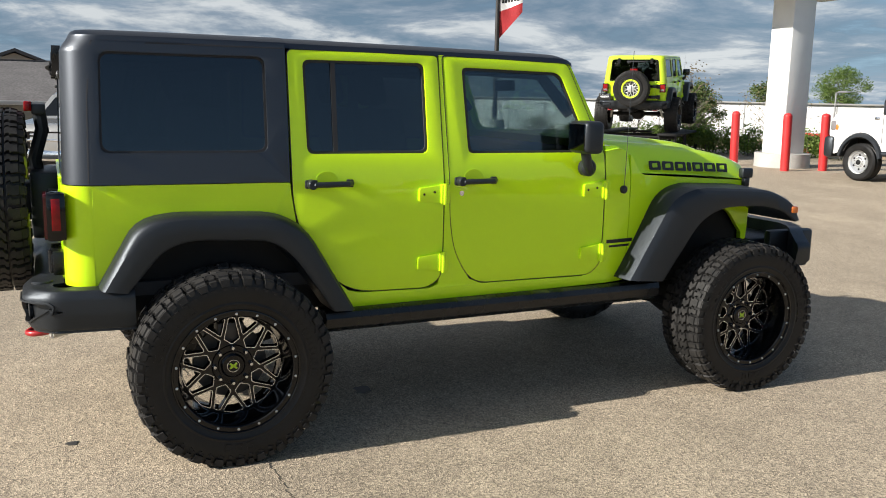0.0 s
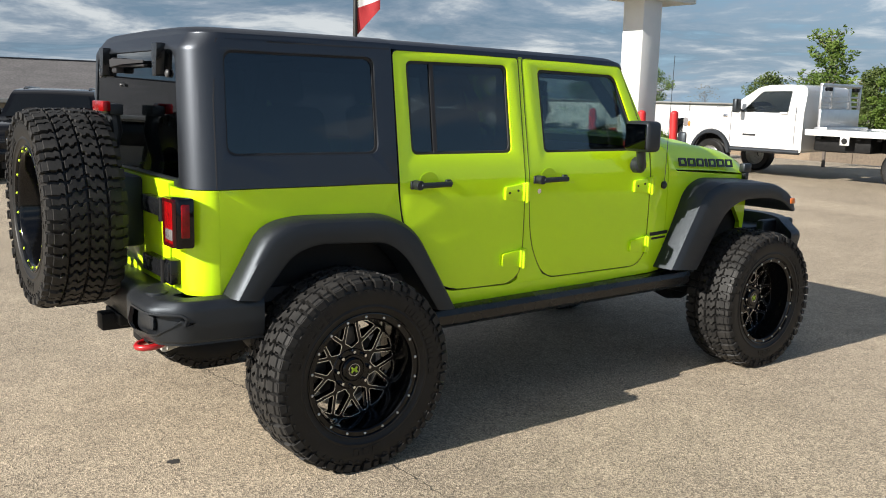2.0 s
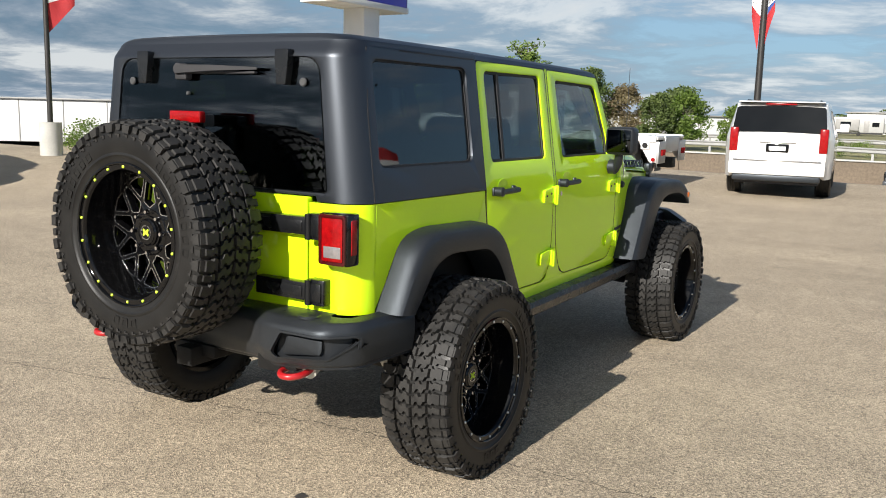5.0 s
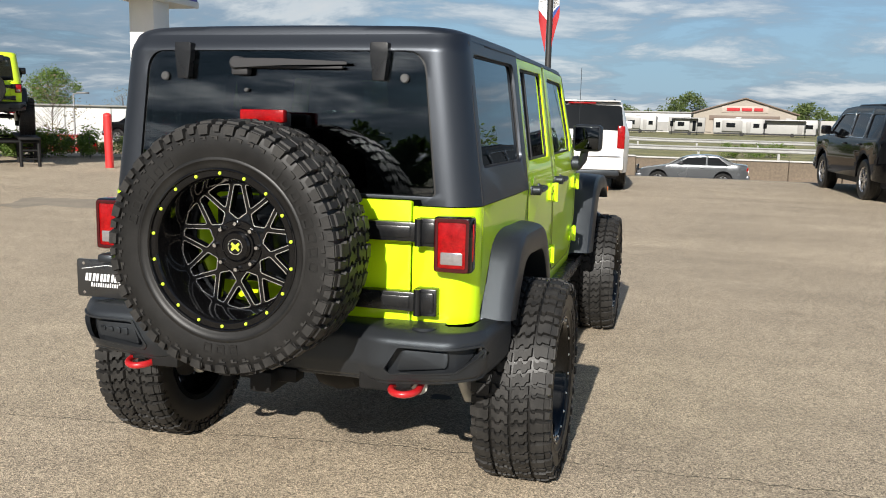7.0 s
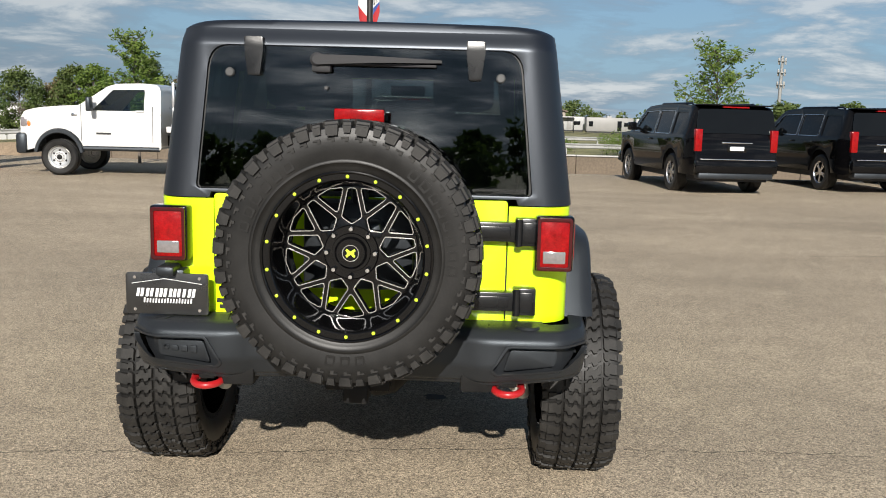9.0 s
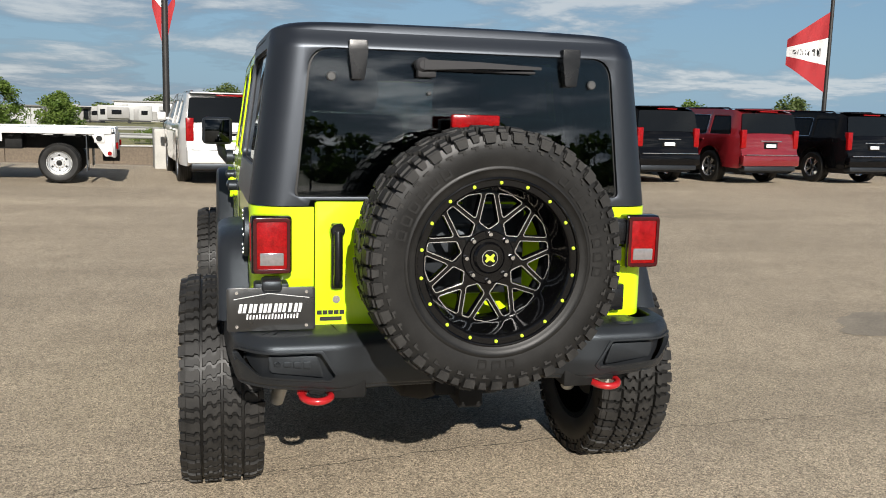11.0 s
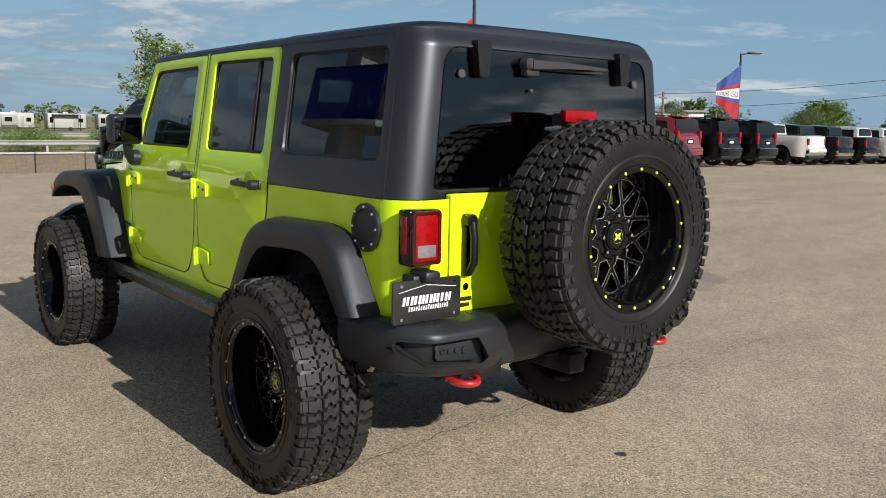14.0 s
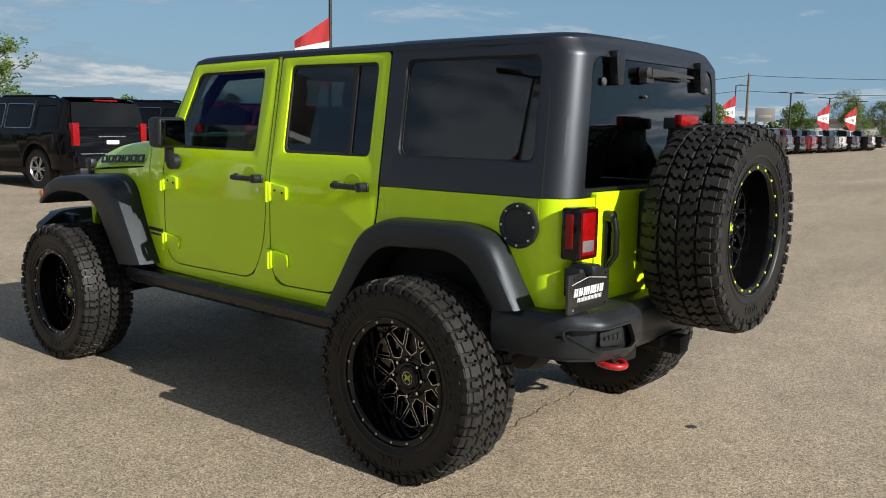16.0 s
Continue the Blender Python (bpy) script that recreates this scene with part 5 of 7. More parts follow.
def alloy_mesh(mat, spokes, name="rim"):
    me = mesh_of(name, lathe([(-0.10, 0.262), (-0.02, 0.225), (0.08, 0.232), (0.125, 0.250), (0.132, 0.262), (0.12, 0.268)], 40), mat)
    FACES[me] = alloy_face(mat, spokes)
    return me


FACES = {}
rim_alloy, rim_chrome, rim_dark = alloy_mesh(alloy, 6), alloy_mesh(chrome, 5), alloy_mesh(gloss_black, 7)
steel_rim = mesh_of("rim", join(lathe([(-0.1, 0.262), (0.10, 0.235), (0.128, 0.258), (0.12, 0.268)], 36), lathe([(0.02, 0.235), (0.045, 0.17), (0.09, 0.12), (0.10, 0.07), (0.12, 0.065), (0.12, 0.0001)], 36), *[moved(disc_x(0.07, 0.10, 0.012, 8), pose(0, 0.092 * math.sin(a), 0.092 * math.cos(a))) for a in steps(0, 2 * math.pi, 8)[:-1]]), white_steel)


def road_wheel(parent, x, y, r, rim, flip, wide=1.0):
    k = r / 0.402
    w = part("wheel", rim, None, parent, m=pose(x, y, r, 0, 0, 180 if flip else 0) @ Matrix.Diagonal((k * wide, k, k, 1)))
    part("tyre", tyre_plain, None, w)
    if rim in FACES:
        part("wheel_face", FACES[rim], None, w)
    return w


SUV = dict(L=5.25, hw=1.00, wheels=(1.13, 4.15), r=0.41, belt=1.17, roof=1.86,
           top=[(5.22, 0.42), (5.26, 0.62), (5.25, 0.98), (5.12, 1.13), (4.75, 1.19), (4.15, 1.235), (4.02, 1.25), (3.30, 1.78), (3.10, 1.84), (2.5, 1.875), (1.2, 1.87), (0.42, 1.84), (0.27, 1.80), (0.20, 1.70), (0.10, 1.22), (0.055, 1.12), (0.04, 0.82), (0.0, 0.78), (-0.02, 0.60), (0.02, 0.42)],
           windows=[[(0.34, 1.24), (1.18, 1.24), (1.18, 1.70), (0.50, 1.70)], [(1.30, 1.24), (2.22, 1.24), (2.22, 1.73), (1.30, 1.72)], [(2.32, 1.24), (3.72, 1.26), (3.20, 1.71), (2.32, 1.73)]],
           back=[(0.112, 1.26), (0.205, 1.755)], screen=[(3.96, 1.29), (3.36, 1.735)])
SEDAN = dict(L=4.85, hw=0.92, wheels=(1.05, 3.88), r=0.33, belt=0.95, roof=1.46,
             top=[(4.82, 0.30), (4.85, 0.50), (4.80, 0.68), (4.5, 0.80), (3.55, 0.95), (3.45, 0.97), (2.72, 1.36), (2.4, 1.43), (1.8, 1.46), (1.3, 1.42), (0.62, 1.10), (0.12, 1.05), (0.03, 1.0), (0.0, 0.6), (0.05, 0.32)],
             windows=[[(0.85, 1.02), (1.75, 1.02), (1.75, 1.37), (1.30, 1.35)], [(1.83, 1.02), (3.12, 1.02), (2.60, 1.33), (1.83, 1.38)]],
             back=[(0.68, 1.14), (1.22, 1.375)], screen=[(3.40, 1.0), (2.80, 1.32)])
PICKUP = dict(L=5.85, hw=1.00, wheels=(1.20, 4.75), r=0.41, belt=1.25, roof=1.88,
              top=[(5.82, 0.45), (5.86, 0.65), (5.85, 1.05), (5.72, 1.18), (5.0, 1.25), (4.55, 1.29), (3.75, 1.80), (3.5, 1.86), (2.9, 1.89), (2.05, 1.85), (1.93, 1.80), (1.87, 1.34), (1.82, 1.33), (0.05, 1.33), (0.02, 1.30), (0.0, 0.80), (-0.10, 0.76), (-0.11, 0.60), (0.02, 0.52)],
              windows=[[(2.06, 1.32), (2.80, 1.32), (2.80, 1.74), (2.12, 1.72)], [(2.90, 1.32), (4.14, 1.33), (3.62, 1.74), (2.90, 1.76)]],
              back=[(1.885, 1.40), (1.925, 1.76)], screen=[(4.46, 1.335), (3.82, 1.75)])


def car(name, label, paint, m, spec, rim, group="", tag=False, bars=True, rails=True, category="car"):
    L, hw, belt, top = spec["L"], spec["hw"], spec["belt"], spec["top"]
    v = thing(name, label, category, m, group)

    def half(y, z):
        x = hw - (0.42 if spec is SEDAN else 0.26) * max(z - belt, 0) - 0.06 * max(0.75 - z, 0)
        return x - 0.13 * smooth(0.55, 0.0, y) ** 2 - 0.20 * smooth(L - 0.7, L, y) ** 2
    outline = rounded([top[i] for i in range(len(top))], 0.06, 3)
    low = 0.40 if spec is not SEDAN else 0.26
    arches = []
    for wy in spec["wheels"]:
        r = spec["r"] + 0.09
        arches += [(wy + r * math.cos(a), max(low, spec["r"] + 0.02 + r * math.sin(a))) for a in steps(math.pi, 0, 12)]
    loop = [p for p in outline] + [(0.12, low)] + arches + [(L - 0.12, low)]
    cuts_y = [0.1, 0.2, 0.35, 0.5, L - 0.15, L - 0.3, L - 0.5]
    sides = []
    for s in (1, -1):
        sides.append(plate([loop, *[rounded(w, 0.05, 3) for w in spec["windows"]]], lambda u, z, w: Vector((s * (half(u, z) + w), u, z)), 0.04, us=cuts_y, vs=[0.6, 0.75, belt, belt + 0.12], bevel=0.012))
    line = resample([(0, a, b) for a, b in outline], 70)
    skin = loft([[Vector((f * (half(p.y, p.z) - 0.005), p.y + (0.05 * (1 - f * f) * (1 if p.y > L / 2 else -1)) * (1 if p.z < belt + 0.1 and (p.y < 0.3 or p.y > L - 0.4) else 0), p.z + 0.02 * (1 - f * f))) for f in steps(-1, 1, 8)] for p in line])
    part("body", join(skin, *sides), paint, v)
    part("underbody", box(-hw + 0.24, hw - 0.24, 0.15, L - 0.2, 0.28, spec["r"] * 2 + 0.1), cabin_dark, v)
    for s in (1, -1):
        for wdw in spec["windows"]:
            cy, cz = sum(p[0] for p in wdw) / 4, sum(p[1] for p in wdw) / 4
            part("window_pane", plate([rounded([(cy + (a - cy) * 1.03, cz + (b - cz) * 1.06) for a, b in wdw], 0.05, 3)], lambda u, z, w: Vector((s * (half(u, z) - 0.018 + w), u, z)), 0.006), dark_glass, v)
        if spec is SUV and paint is not car_white:
            for wdw in spec["windows"][1:]:
                cy, cz = sum(p[0] for p in wdw) / 4, sum(p[1] for p in wdw) / 4
                ring = [rounded([(cy + (a - cy) * k, cz + (b - cz) * (1 + (k - 1) * 2.2)) for a, b in wdw], 0.05, 3) for k in (1.014, 0.998)]
                part("window_trim", plate(ring, lambda u, z, w: Vector((s * (half(u, z) + 0.006 + w), u, z)), 0.014), chrome, v)
    for nm, key, wd in (("back_window", "back", 0.86 if spec is SUV else 0.80), ("windscreen", "screen", 0.86)):
        (y0, z0), (y1, z1) = spec[key]
        sg = -1 if key == "back" else 1
        top_w = 0.93 if key == "back" else 0.86
        lp = rounded([(-wd, 0), (wd, 0), (wd * top_w, 1), (-wd * top_w, 1)], 0.08, 4)
        part(nm, plate([lp], lambda u, t, w: Vector((u, y0 + (y1 - y0) * t + sg * (0.035 + w), z0 + (z1 - z0) * t + 0.022 * (1 - u * u))), 0.012, us=steps(-0.6, 0.6, 4)), dark_glass, v)
    for s in (1, -1):
        zl = (0.90, 1.36) if spec is SUV else ((0.78, 0.95) if spec is SEDAN else (0.92, 1.22))
        yr = 0.02 if spec is not SUV else 0.045
        x0 = half(yr, zl[0])
        part("tail_lamp", box(min(s * (x0 - 0.14), s * (x0 + 0.012)), max(s * (x0 - 0.14), s * (x0 + 0.012)), yr - 0.03, yr + 0.12, *zl, 0.02), red_lens, v, "red tail lamp")
        zh = (0.82, 1.02) if spec is not SEDAN else (0.55, 0.68)
        xh = half(L - 0.12, zh[0])
        part("headlamp", box(min(s * (xh - 0.30), s * (xh + 0.015)), max(s * (xh - 0.30), s * (xh + 0.015)), L - 0.30, L - 0.015, *zh, 0.03), headlamp_glass, v, "clear headlamp")
        ym = spec["windows"][-1][1][0] - 0.22
        zm = belt + 0.12
        xm = half(ym, zm)
        part("wing_mirror", join(box(min(s * (xm + 0.06), s * (xm + 0.26)), max(s * (xm + 0.06), s * (xm + 0.26)), ym - 0.07, ym + 0.06, zm - 0.02, zm + 0.17, 0.03), box(min(s * (xm - 0.02), s * (xm + 0.1)), max(s * (xm - 0.02), s * (xm + 0.1)), ym - 0.03, ym + 0.03, zm, zm + 0.05)), paint, v)
        if rails and spec is SUV:
            part("roof_rail", tube([(s * 0.68, 0.75, 1.85), (s * 0.68, 0.85, 1.893), (s * 0.68, 2.6, 1.90), (s * 0.68, 2.75, 1.86)], 0.022, 8), gloss_black, v)
        for wy in spec["wheels"]:
            road_wheel(v, s * (hw - 0.16), wy, spec["r"], rim, s < 0)
        for yy in ([w[0][0] - 0.05 for w in spec["windows"][1:]] if bars else []):
            part("door_handle", box(min(s * (half(yy, belt) - 0.01), s * (half(yy, belt) + 0.03)), max(s * (half(yy, belt) - 0.01), s * (half(yy, belt) + 0.03)), yy + 0.10, yy + 0.30, belt - 0.09, belt - 0.05, 0.01), paint, v)
    zb = 0.60 if spec is not SEDAN else 0.45
    part("rear_bumper", box(-hw + 0.12, hw - 0.12, -0.09, 0.10, zb - 0.14, zb + 0.13, 0.04), paint if spec is not PICKUP else chrome, v)
    part("bumper_valance", box(-hw + 0.2, hw - 0.2, -0.05, 0.2, zb - 0.26, zb - 0.13, 0.03), trim_black, v)
    part("grille", plate([rect(-0.62, zb + 0.10, 0.62, zb + 0.46, 0.05)] + [rect(-0.56, zb + 0.14 + 0.08 * k, 0.56, zb + 0.19 + 0.08 * k, 0.015) for k in range(4)], lambda u, z, w: Vector((u, L + 0.045 - 0.04 * u * u + w, z)), 0.04, us=steps(-0.5, 0.5, 4)), gloss_black, v)
    part("grille_bar", box(-0.60, 0.60, L + 0.0, L + 0.060, zb + 0.255, zb + 0.305, 0.01), chrome, v)
    part("front_bumper", box(-hw + 0.10, hw - 0.10, L - 0.25, L + 0.06, zb - 0.16, zb + 0.10, 0.05), paint if spec is not PICKUP else chrome, v)
    part("lower_intake", box(-0.60, 0.60, L - 0.2, L + 0.068, zb - 0.10, zb - 0.02, 0.01), trim_black, v)
    part("grille_back", box(-0.60, 0.60, L - 0.02, L + 0.0, zb + 0.10, zb + 0.45), cabin_dark, v)
    part("plate_panel", box(-0.15, 0.15, -0.03 if spec is SUV else -0.06, 0.03, 0.93 if spec is SUV else 0.70, 1.01 if spec is SUV else 0.80, 0.006), white_print, v)
    if spec is SUV:
        part("tailgate_recess", box(-0.21, 0.21, -0.018, 0.03, 0.89, 1.06, 0.02), gloss_black, v)
        part("tailgate_strip", box(-0.33, 0.33, -0.022, 0.03, 1.075, 1.10, 0.008), chrome, v)
        part("bumper_strip", box(-0.80, 0.80, -0.098, 0.0, 0.735, 0.755, 0.006), chrome, v)
        part("high_brake_lamp", box(-0.28, 0.28, 0.16, 0.30, 1.80, 1.83, 0.006), red_lens, v)
        part("spoiler", box(-0.78, 0.78, 0.12, 0.5, 1.845, 1.870, 0.010), paint, v)
    if spec is PICKUP:
        part("bed_floor", box(-0.80, 0.80, 0.12, 1.78, 1.20, 1.362, 0.01), cabin_dark, v)
    if tag:
        part("price_tag", moved(box(-0.11, 0.11, -0.004, 0.004, -0.13, 0.13), pose(-0.05, 3.82, 1.46, 37, 0, 0)), tag_green, v, "bright green price tag")
    return v


def on_lot(x, y, heading=0.0):
    return pose(x, y, ground_z(x, y), 0, 0, heading)


car("parked_suv", "white full-size SUV parked with its back to the lot", car_white, on_lot(-0.64, 14.5, 7), SUV, rim_alloy, "row of parked vehicles", category="SUV")
BLACK_SUV, RED_SUV = "black full-size SUV with dark glass, parked in the row", "dark red full-size SUV parked in the row"
for x, y, p, r, lab in ((6.0, 14.5, car_black, rim_alloy, BLACK_SUV), (9.7, 15.7, car_black, rim_chrome, BLACK_SUV), (12.5, 15.7, car_red, rim_alloy, RED_SUV), (15.8, 16.0, car_black, rim_chrome, BLACK_SUV), (21.0, 16.2, car_black, rim_chrome, BLACK_SUV), (24.6, 16.4, car_red, rim_alloy, RED_SUV), (27.5, 16.6, car_black, rim_chrome, BLACK_SUV), (30.4, 16.8, car_black, rim_dark, BLACK_SUV)):
    car("parked_suv", lab, p, on_lot(x, y, 7), SUV, r, "row of parked vehicles", category="SUV")
rng = random.Random(12)
HUES = {"white": car_white, "black": car_black, "dark red": car_red, "grey": car_grey}
for k, hue in enumerate("white,black,black,white,white,grey,black,black,grey,black,dark red,black,grey,white,black,grey,black,white,black".split(",")):
    x = 35.0 + 3.0 * k
    car("pickup_truck", hue + " pickup truck parked in the row", HUES[hue], on_lot(x, 17.2 + 0.05 * (x - 35) + rng.uniform(-0.2, 0.2), 5), PICKUP, rim_alloy if k % 2 else rim_dark, "row of parked vehicles", rails=False, category="pickup truck")
# three vehicles parked side by side, facing the lot
FACE = Vector((0.934, -0.358))
for x, y, p, tg, spec, rim, kind, lab in ((-14.4, 5.0, car_silver, True, SUV, rim_alloy, "SUV", "pale silver SUV with a green windscreen tag, facing the lot"), (-14.9, 1.95, car_black, True, SUV, rim_chrome, "SUV", "black SUV with a chrome grille, facing the lot"), (-15.2, -0.55, car_silver, False, PICKUP, rim_chrome, "pickup truck", "pale silver crew-cab pickup truck facing the lot")):
    car("parked_pickup" if spec is PICKUP else "parked_suv", lab, p, pose(x - FACE.x * spec["L"], y - FACE.y * spec["L"], lot_z(x, y) - 0.01, 0, 0, -111), spec, rim, "row facing the lot", tag=tg and p is car_silver, category=kind)
car("passing_sedan", "grey sedan on the road below the lot", car_grey, pose(4.1, 38.5, ground_z(2, 38.5), 0, 0, 90), SEDAN, rim_alloy, rails=False)
car("far_car", "red minivan parked by the far white wall", car_bright_red, pose(-33, 41.5, ground_z(-33, 41.5), 0, 0, 90), SUV, rim_alloy, rails=False)
car("far_car", "black pickup truck parked by the far white wall", car_black, pose(-27, 43.5, ground_z(-27, 43.5) + 0.1, 0, 0, 90), PICKUP, rim_alloy, rails=False)


# ---- white work truck with a flat bed ----
pole_silver = material("brushed_aluminium", (0.50, 0.51, 0.52), 0.35, 0.8, 0.08, 6.0)
TRUCK_DISH = mesh_of("wheel_dish", lathe([(0.112, 0.225), (0.108, 0.205), (0.088, 0.185), (0.082, 0.12), (0.098, 0.112), (0.102, 0.085), (0.098, 0.060)], 36), pole_silver)
TRUCK_HUB = mesh_of("wheel_hub", join(lathe([(0.09, 0.062), (0.128, 0.058), (0.135, 0.045), (0.135, 0.0001)], 20), *[moved(disc_x(0.074, 0.089, 0.024, 10), pose(0, 0.153 * math.sin(t), 0.153 * math.cos(t))) for t in steps(0, 2 * math.pi, 6)[:-1]]), dark_steel)
TRUCK_NUT = mesh_of("lug_nut", lathe([(0.095, 0.014), (0.118, 0.012), (0.118, 0.0001)], 6), chrome)


def flatbed_truck(m):
    spec = dict(L=3.55, hw=1.02, wheels=(10.0, 2.55), r=0.42, belt=1.42, roof=2.12)
    v = thing("work_truck", "white single-cab work truck with an empty white flat bed", "truck", m)
    top = [(3.50, 0.55), (3.55, 0.75), (3.54, 1.30), (3.42, 1.46), (3.1, 1.53), (2.6, 1.58), (2.05, 1.61), (1.35, 2.06), (1.1, 2.12), (0.5, 2.14), (0.12, 2.12), (0.03, 2.02), (0.0, 1.4), (0.0, 0.62)]
    line = rounded(top, 0.07, 3)
    half = lambda y, z: 1.0 - 0.22 * max(z - 1.45, 0) - 0.10 * smooth(2.7, 3.55, y) ** 2
    r = 0.54
    loop = line + [(2.55 - r, 0.62)] + [(2.55 + r * math.cos(a), 0.44 + r * math.sin(a)) for a in steps(math.pi * 0.88, math.pi * 0.12, 12)]
    win = [[(0.42, 1.50), (1.72, 1.50), (1.22, 1.98), (0.42, 2.0)]]
    sides = [plate([loop, rounded(win[0], 0.05, 3)], lambda u, z, w: Vector((s * (half(u, z) + w), u, z)), 0.04, vs=[1.0, 1.45, 1.6], us=[2.8, 3.0, 3.2, 3.4], bevel=0.015) for s in (1, -1)]
    sk = loft([[Vector((f * (half(p.y, p.z) - 0.005), p.y, p.z + 0.02 * (1 - f * f))) for f in steps(-1, 1, 8)] for p in resample([(0, a, b) for a, b in line], 60)])
    part("cab", join(sk, *sides), car_white, v, "white painted truck cab")
    for s in (1, -1):
        part("window_pane", plate([rounded([(0.40, 1.48), (1.76, 1.48), (1.24, 2.0), (0.40, 2.02)], 0.05, 3)], lambda u, z, w: Vector((s * (half(u, z) - 0.018 + w), u, z)), 0.006), clear_glass, v)
        part("fender_flare", join(loft([[Vector((s * (1.0 + dx), 2.55 + (r + dr) * math.cos(a), 0.44 + (r + dr) * math.sin(a))) for dx, dr in ((0.0, -0.02), (0.05, 0.0), (0.05, 0.07), (0.0, 0.10))] for a in steps(math.pi * 0.95, math.pi * 0.05, 16)])), trim_black, v, "black wheel arch flare")
        part("wing_mirror", box(min(s * 1.12, s * 1.32), max(s * 1.12, s * 1.32), 1.62, 1.74, 1.48, 1.80, 0.03), trim_black, v)
        part("mirror_arm", tube([(s * 0.98, 1.68, 1.52), (s * 1.15, 1.68, 1.56)], 0.03, 8), trim_black, v)
        part("headlamp", box(min(s * 0.62, s * 0.93), max(s * 0.62, s * 0.93), 3.34, 3.54, 0.95, 1.17, 0.05), clear_lens, v)
        part("door_handle", box(min(s * 0.99, s * 1.03), max(s * 0.99, s * 1.03), 0.42, 0.62, 1.30, 1.34, 0.01), car_white, v)
        part("door_badge", box(min(s * 1.001, s * 1.004), max(s * 1.001, s * 1.004), 1.25, 1.62, 0.84, 0.88), black_print, v)
        part("step_bar", tube([(s * 0.98, 0.05, 0.56), (s * 0.98, 1.95, 0.56)], 0.05, 10), trim_black, v)
        for u in (0.20, 1.98):
            part("door_seam", plate([rect(u, 0.70, u + 0.014, 1.44)], lambda a, b, w: Vector((s * (half(a, b) + 0.0025 + w), a, b)), 0.004), cabin_dark, v)
        part("fender_badge", box(min(s * 1.000, s * 1.005), max(s * 1.000, s * 1.005), 2.08, 2.22, 1.20, 1.26, 0.01), chrome, v)
        part("hood_vent", box(min(s * 0.42, s * 0.66), max(s * 0.42, s * 0.66), 2.30, 2.72, 1.57, 1.605, 0.01), trim_black, v)
        road_wheel(v, s * 0.90, 2.04, 0.368, steel_rim, s < 0)
        road_wheel(v, s * 0.98, -1.98, 0.368, steel_rim, s < 0)
        road_wheel(v, s * 0.72, -1.98, 0.368, steel_rim, s < 0)
    part("windscreen", plate([rounded([(-0.86, 0), (0.86, 0), (0.74, 1), (-0.74, 1)], 0.08, 4)], lambda u, t, w: Vector((u, 2.00 - 0.60 * t + 0.03 + w, 1.62 + 0.42 * t + 0.02)), 0.01), dark_glass, v)
    part("front_bumper", box(-0.98, 0.98, 3.38, 3.66, 0.42, 0.84, 0.07), trim_black, v)
    part("bumper_bar", box(-0.90, 0.90, 3.60, 3.70, 0.50, 0.62, 0.04), chrome, v, "bright steel bumper bar")
    part("grille", box(-0.58, 0.58, 3.50, 3.60, 0.85, 1.28, 0.04), trim_black, v)
    for s in (1, -1):
        part("marker_lamp", box(min(s * 0.90, s * 0.955), max(s * 0.90, s * 0.955), 3.26, 3.36, 0.97, 1.09, 0.03), amber_lens, v, "amber corner lamp")
    for ob in v.children:
        if not ob.name.startswith("wheel"):
            for q in ob.data.vertices:
                q.co.y *= 0.80 if q.co.y > 0 else 0.72
                q.co.z = q.co.z * 0.88 if ob.name.startswith(("cab", "window", "wing", "mirror", "windscreen", "fender_flare", "hood")) else q.co.z
        elif abs(ob.matrix_basis.translation.x) > 0.8:
            part("wheel_dish", TRUCK_DISH, None, ob, "bright steel wheel dish")
            part("wheel_hub", TRUCK_HUB, None, ob)
            for k in range(10):
                part("lug_nut", TRUCK_NUT, None, ob, m=pose(0, 0.098 * math.sin(0.628 * k), 0.098 * math.cos(0.628 * k)))
    for s in (1, -1):
        lo, hi = lambda a, b: min(s * a, s * b), lambda a, b: max(s * a, s * b)
        part("frame_rail", box(lo(0.35, 0.48), hi(0.35, 0.48), -2.7, 2.5, 0.62, 0.84), dark_steel, v)
        part("under_box", box(lo(0.5, 0.98), hi(0.5, 0.98), -1.35, -0.25, 0.62, 0.98, 0.03), dark_steel, v)
        part("bed_edge", box(lo(1.16, 1.205), hi(1.16, 1.205), -2.92, -0.16, 1.015, 1.135, 0.012), car_white, v, "white painted edge rail of the bed")
        side = [(-2.96, 1.02), (-2.56, 1.02), (-2.64, 0.86), (-2.80, 0.60), (-2.96, 0.60)]
        part("rear_box", plate([rounded(side, 0.02, 2)], lambda u, z, w: Vector((s * (1.165 + w), u, z)), 0.03), car_white, v, "white slant-fronted box under the bed")
        part("box_end", box(lo(0.62, 1.185), hi(0.62, 1.185), -2.985, -2.93, 0.58, 1.02, 0.01), pole_silver, v, "aluminium rear panel")
        for x in (0.80, 0.98):
            part("tail_lamp", moved(tube([(0, 0.0, -0.06), (0, 0.0, 0.06)], 0.036, 10), pose(s * x, -2.99, 0.80)), red_lens, v)
        part("bed_lamp", disc_x(1.19 if s > 0 else -1.215, 1.215 if s > 0 else -1.19, 0.04, 12), red_lens, v, m=pose(0, -2.88, 0.66))
        for y in (-0.95, -2.70):
            part("light_bracket", box(lo(1.17, 1.20), hi(1.17, 1.20), y - 0.09, y + 0.09, 0.86, 1.02, 0.01), car_white, v)
            part("work_lamp", disc_x(1.195 if s > 0 else -1.215, 1.215 if s > 0 else -1.195, 0.055, 14), dark_steel, v, m=pose(0, y, 0.94))
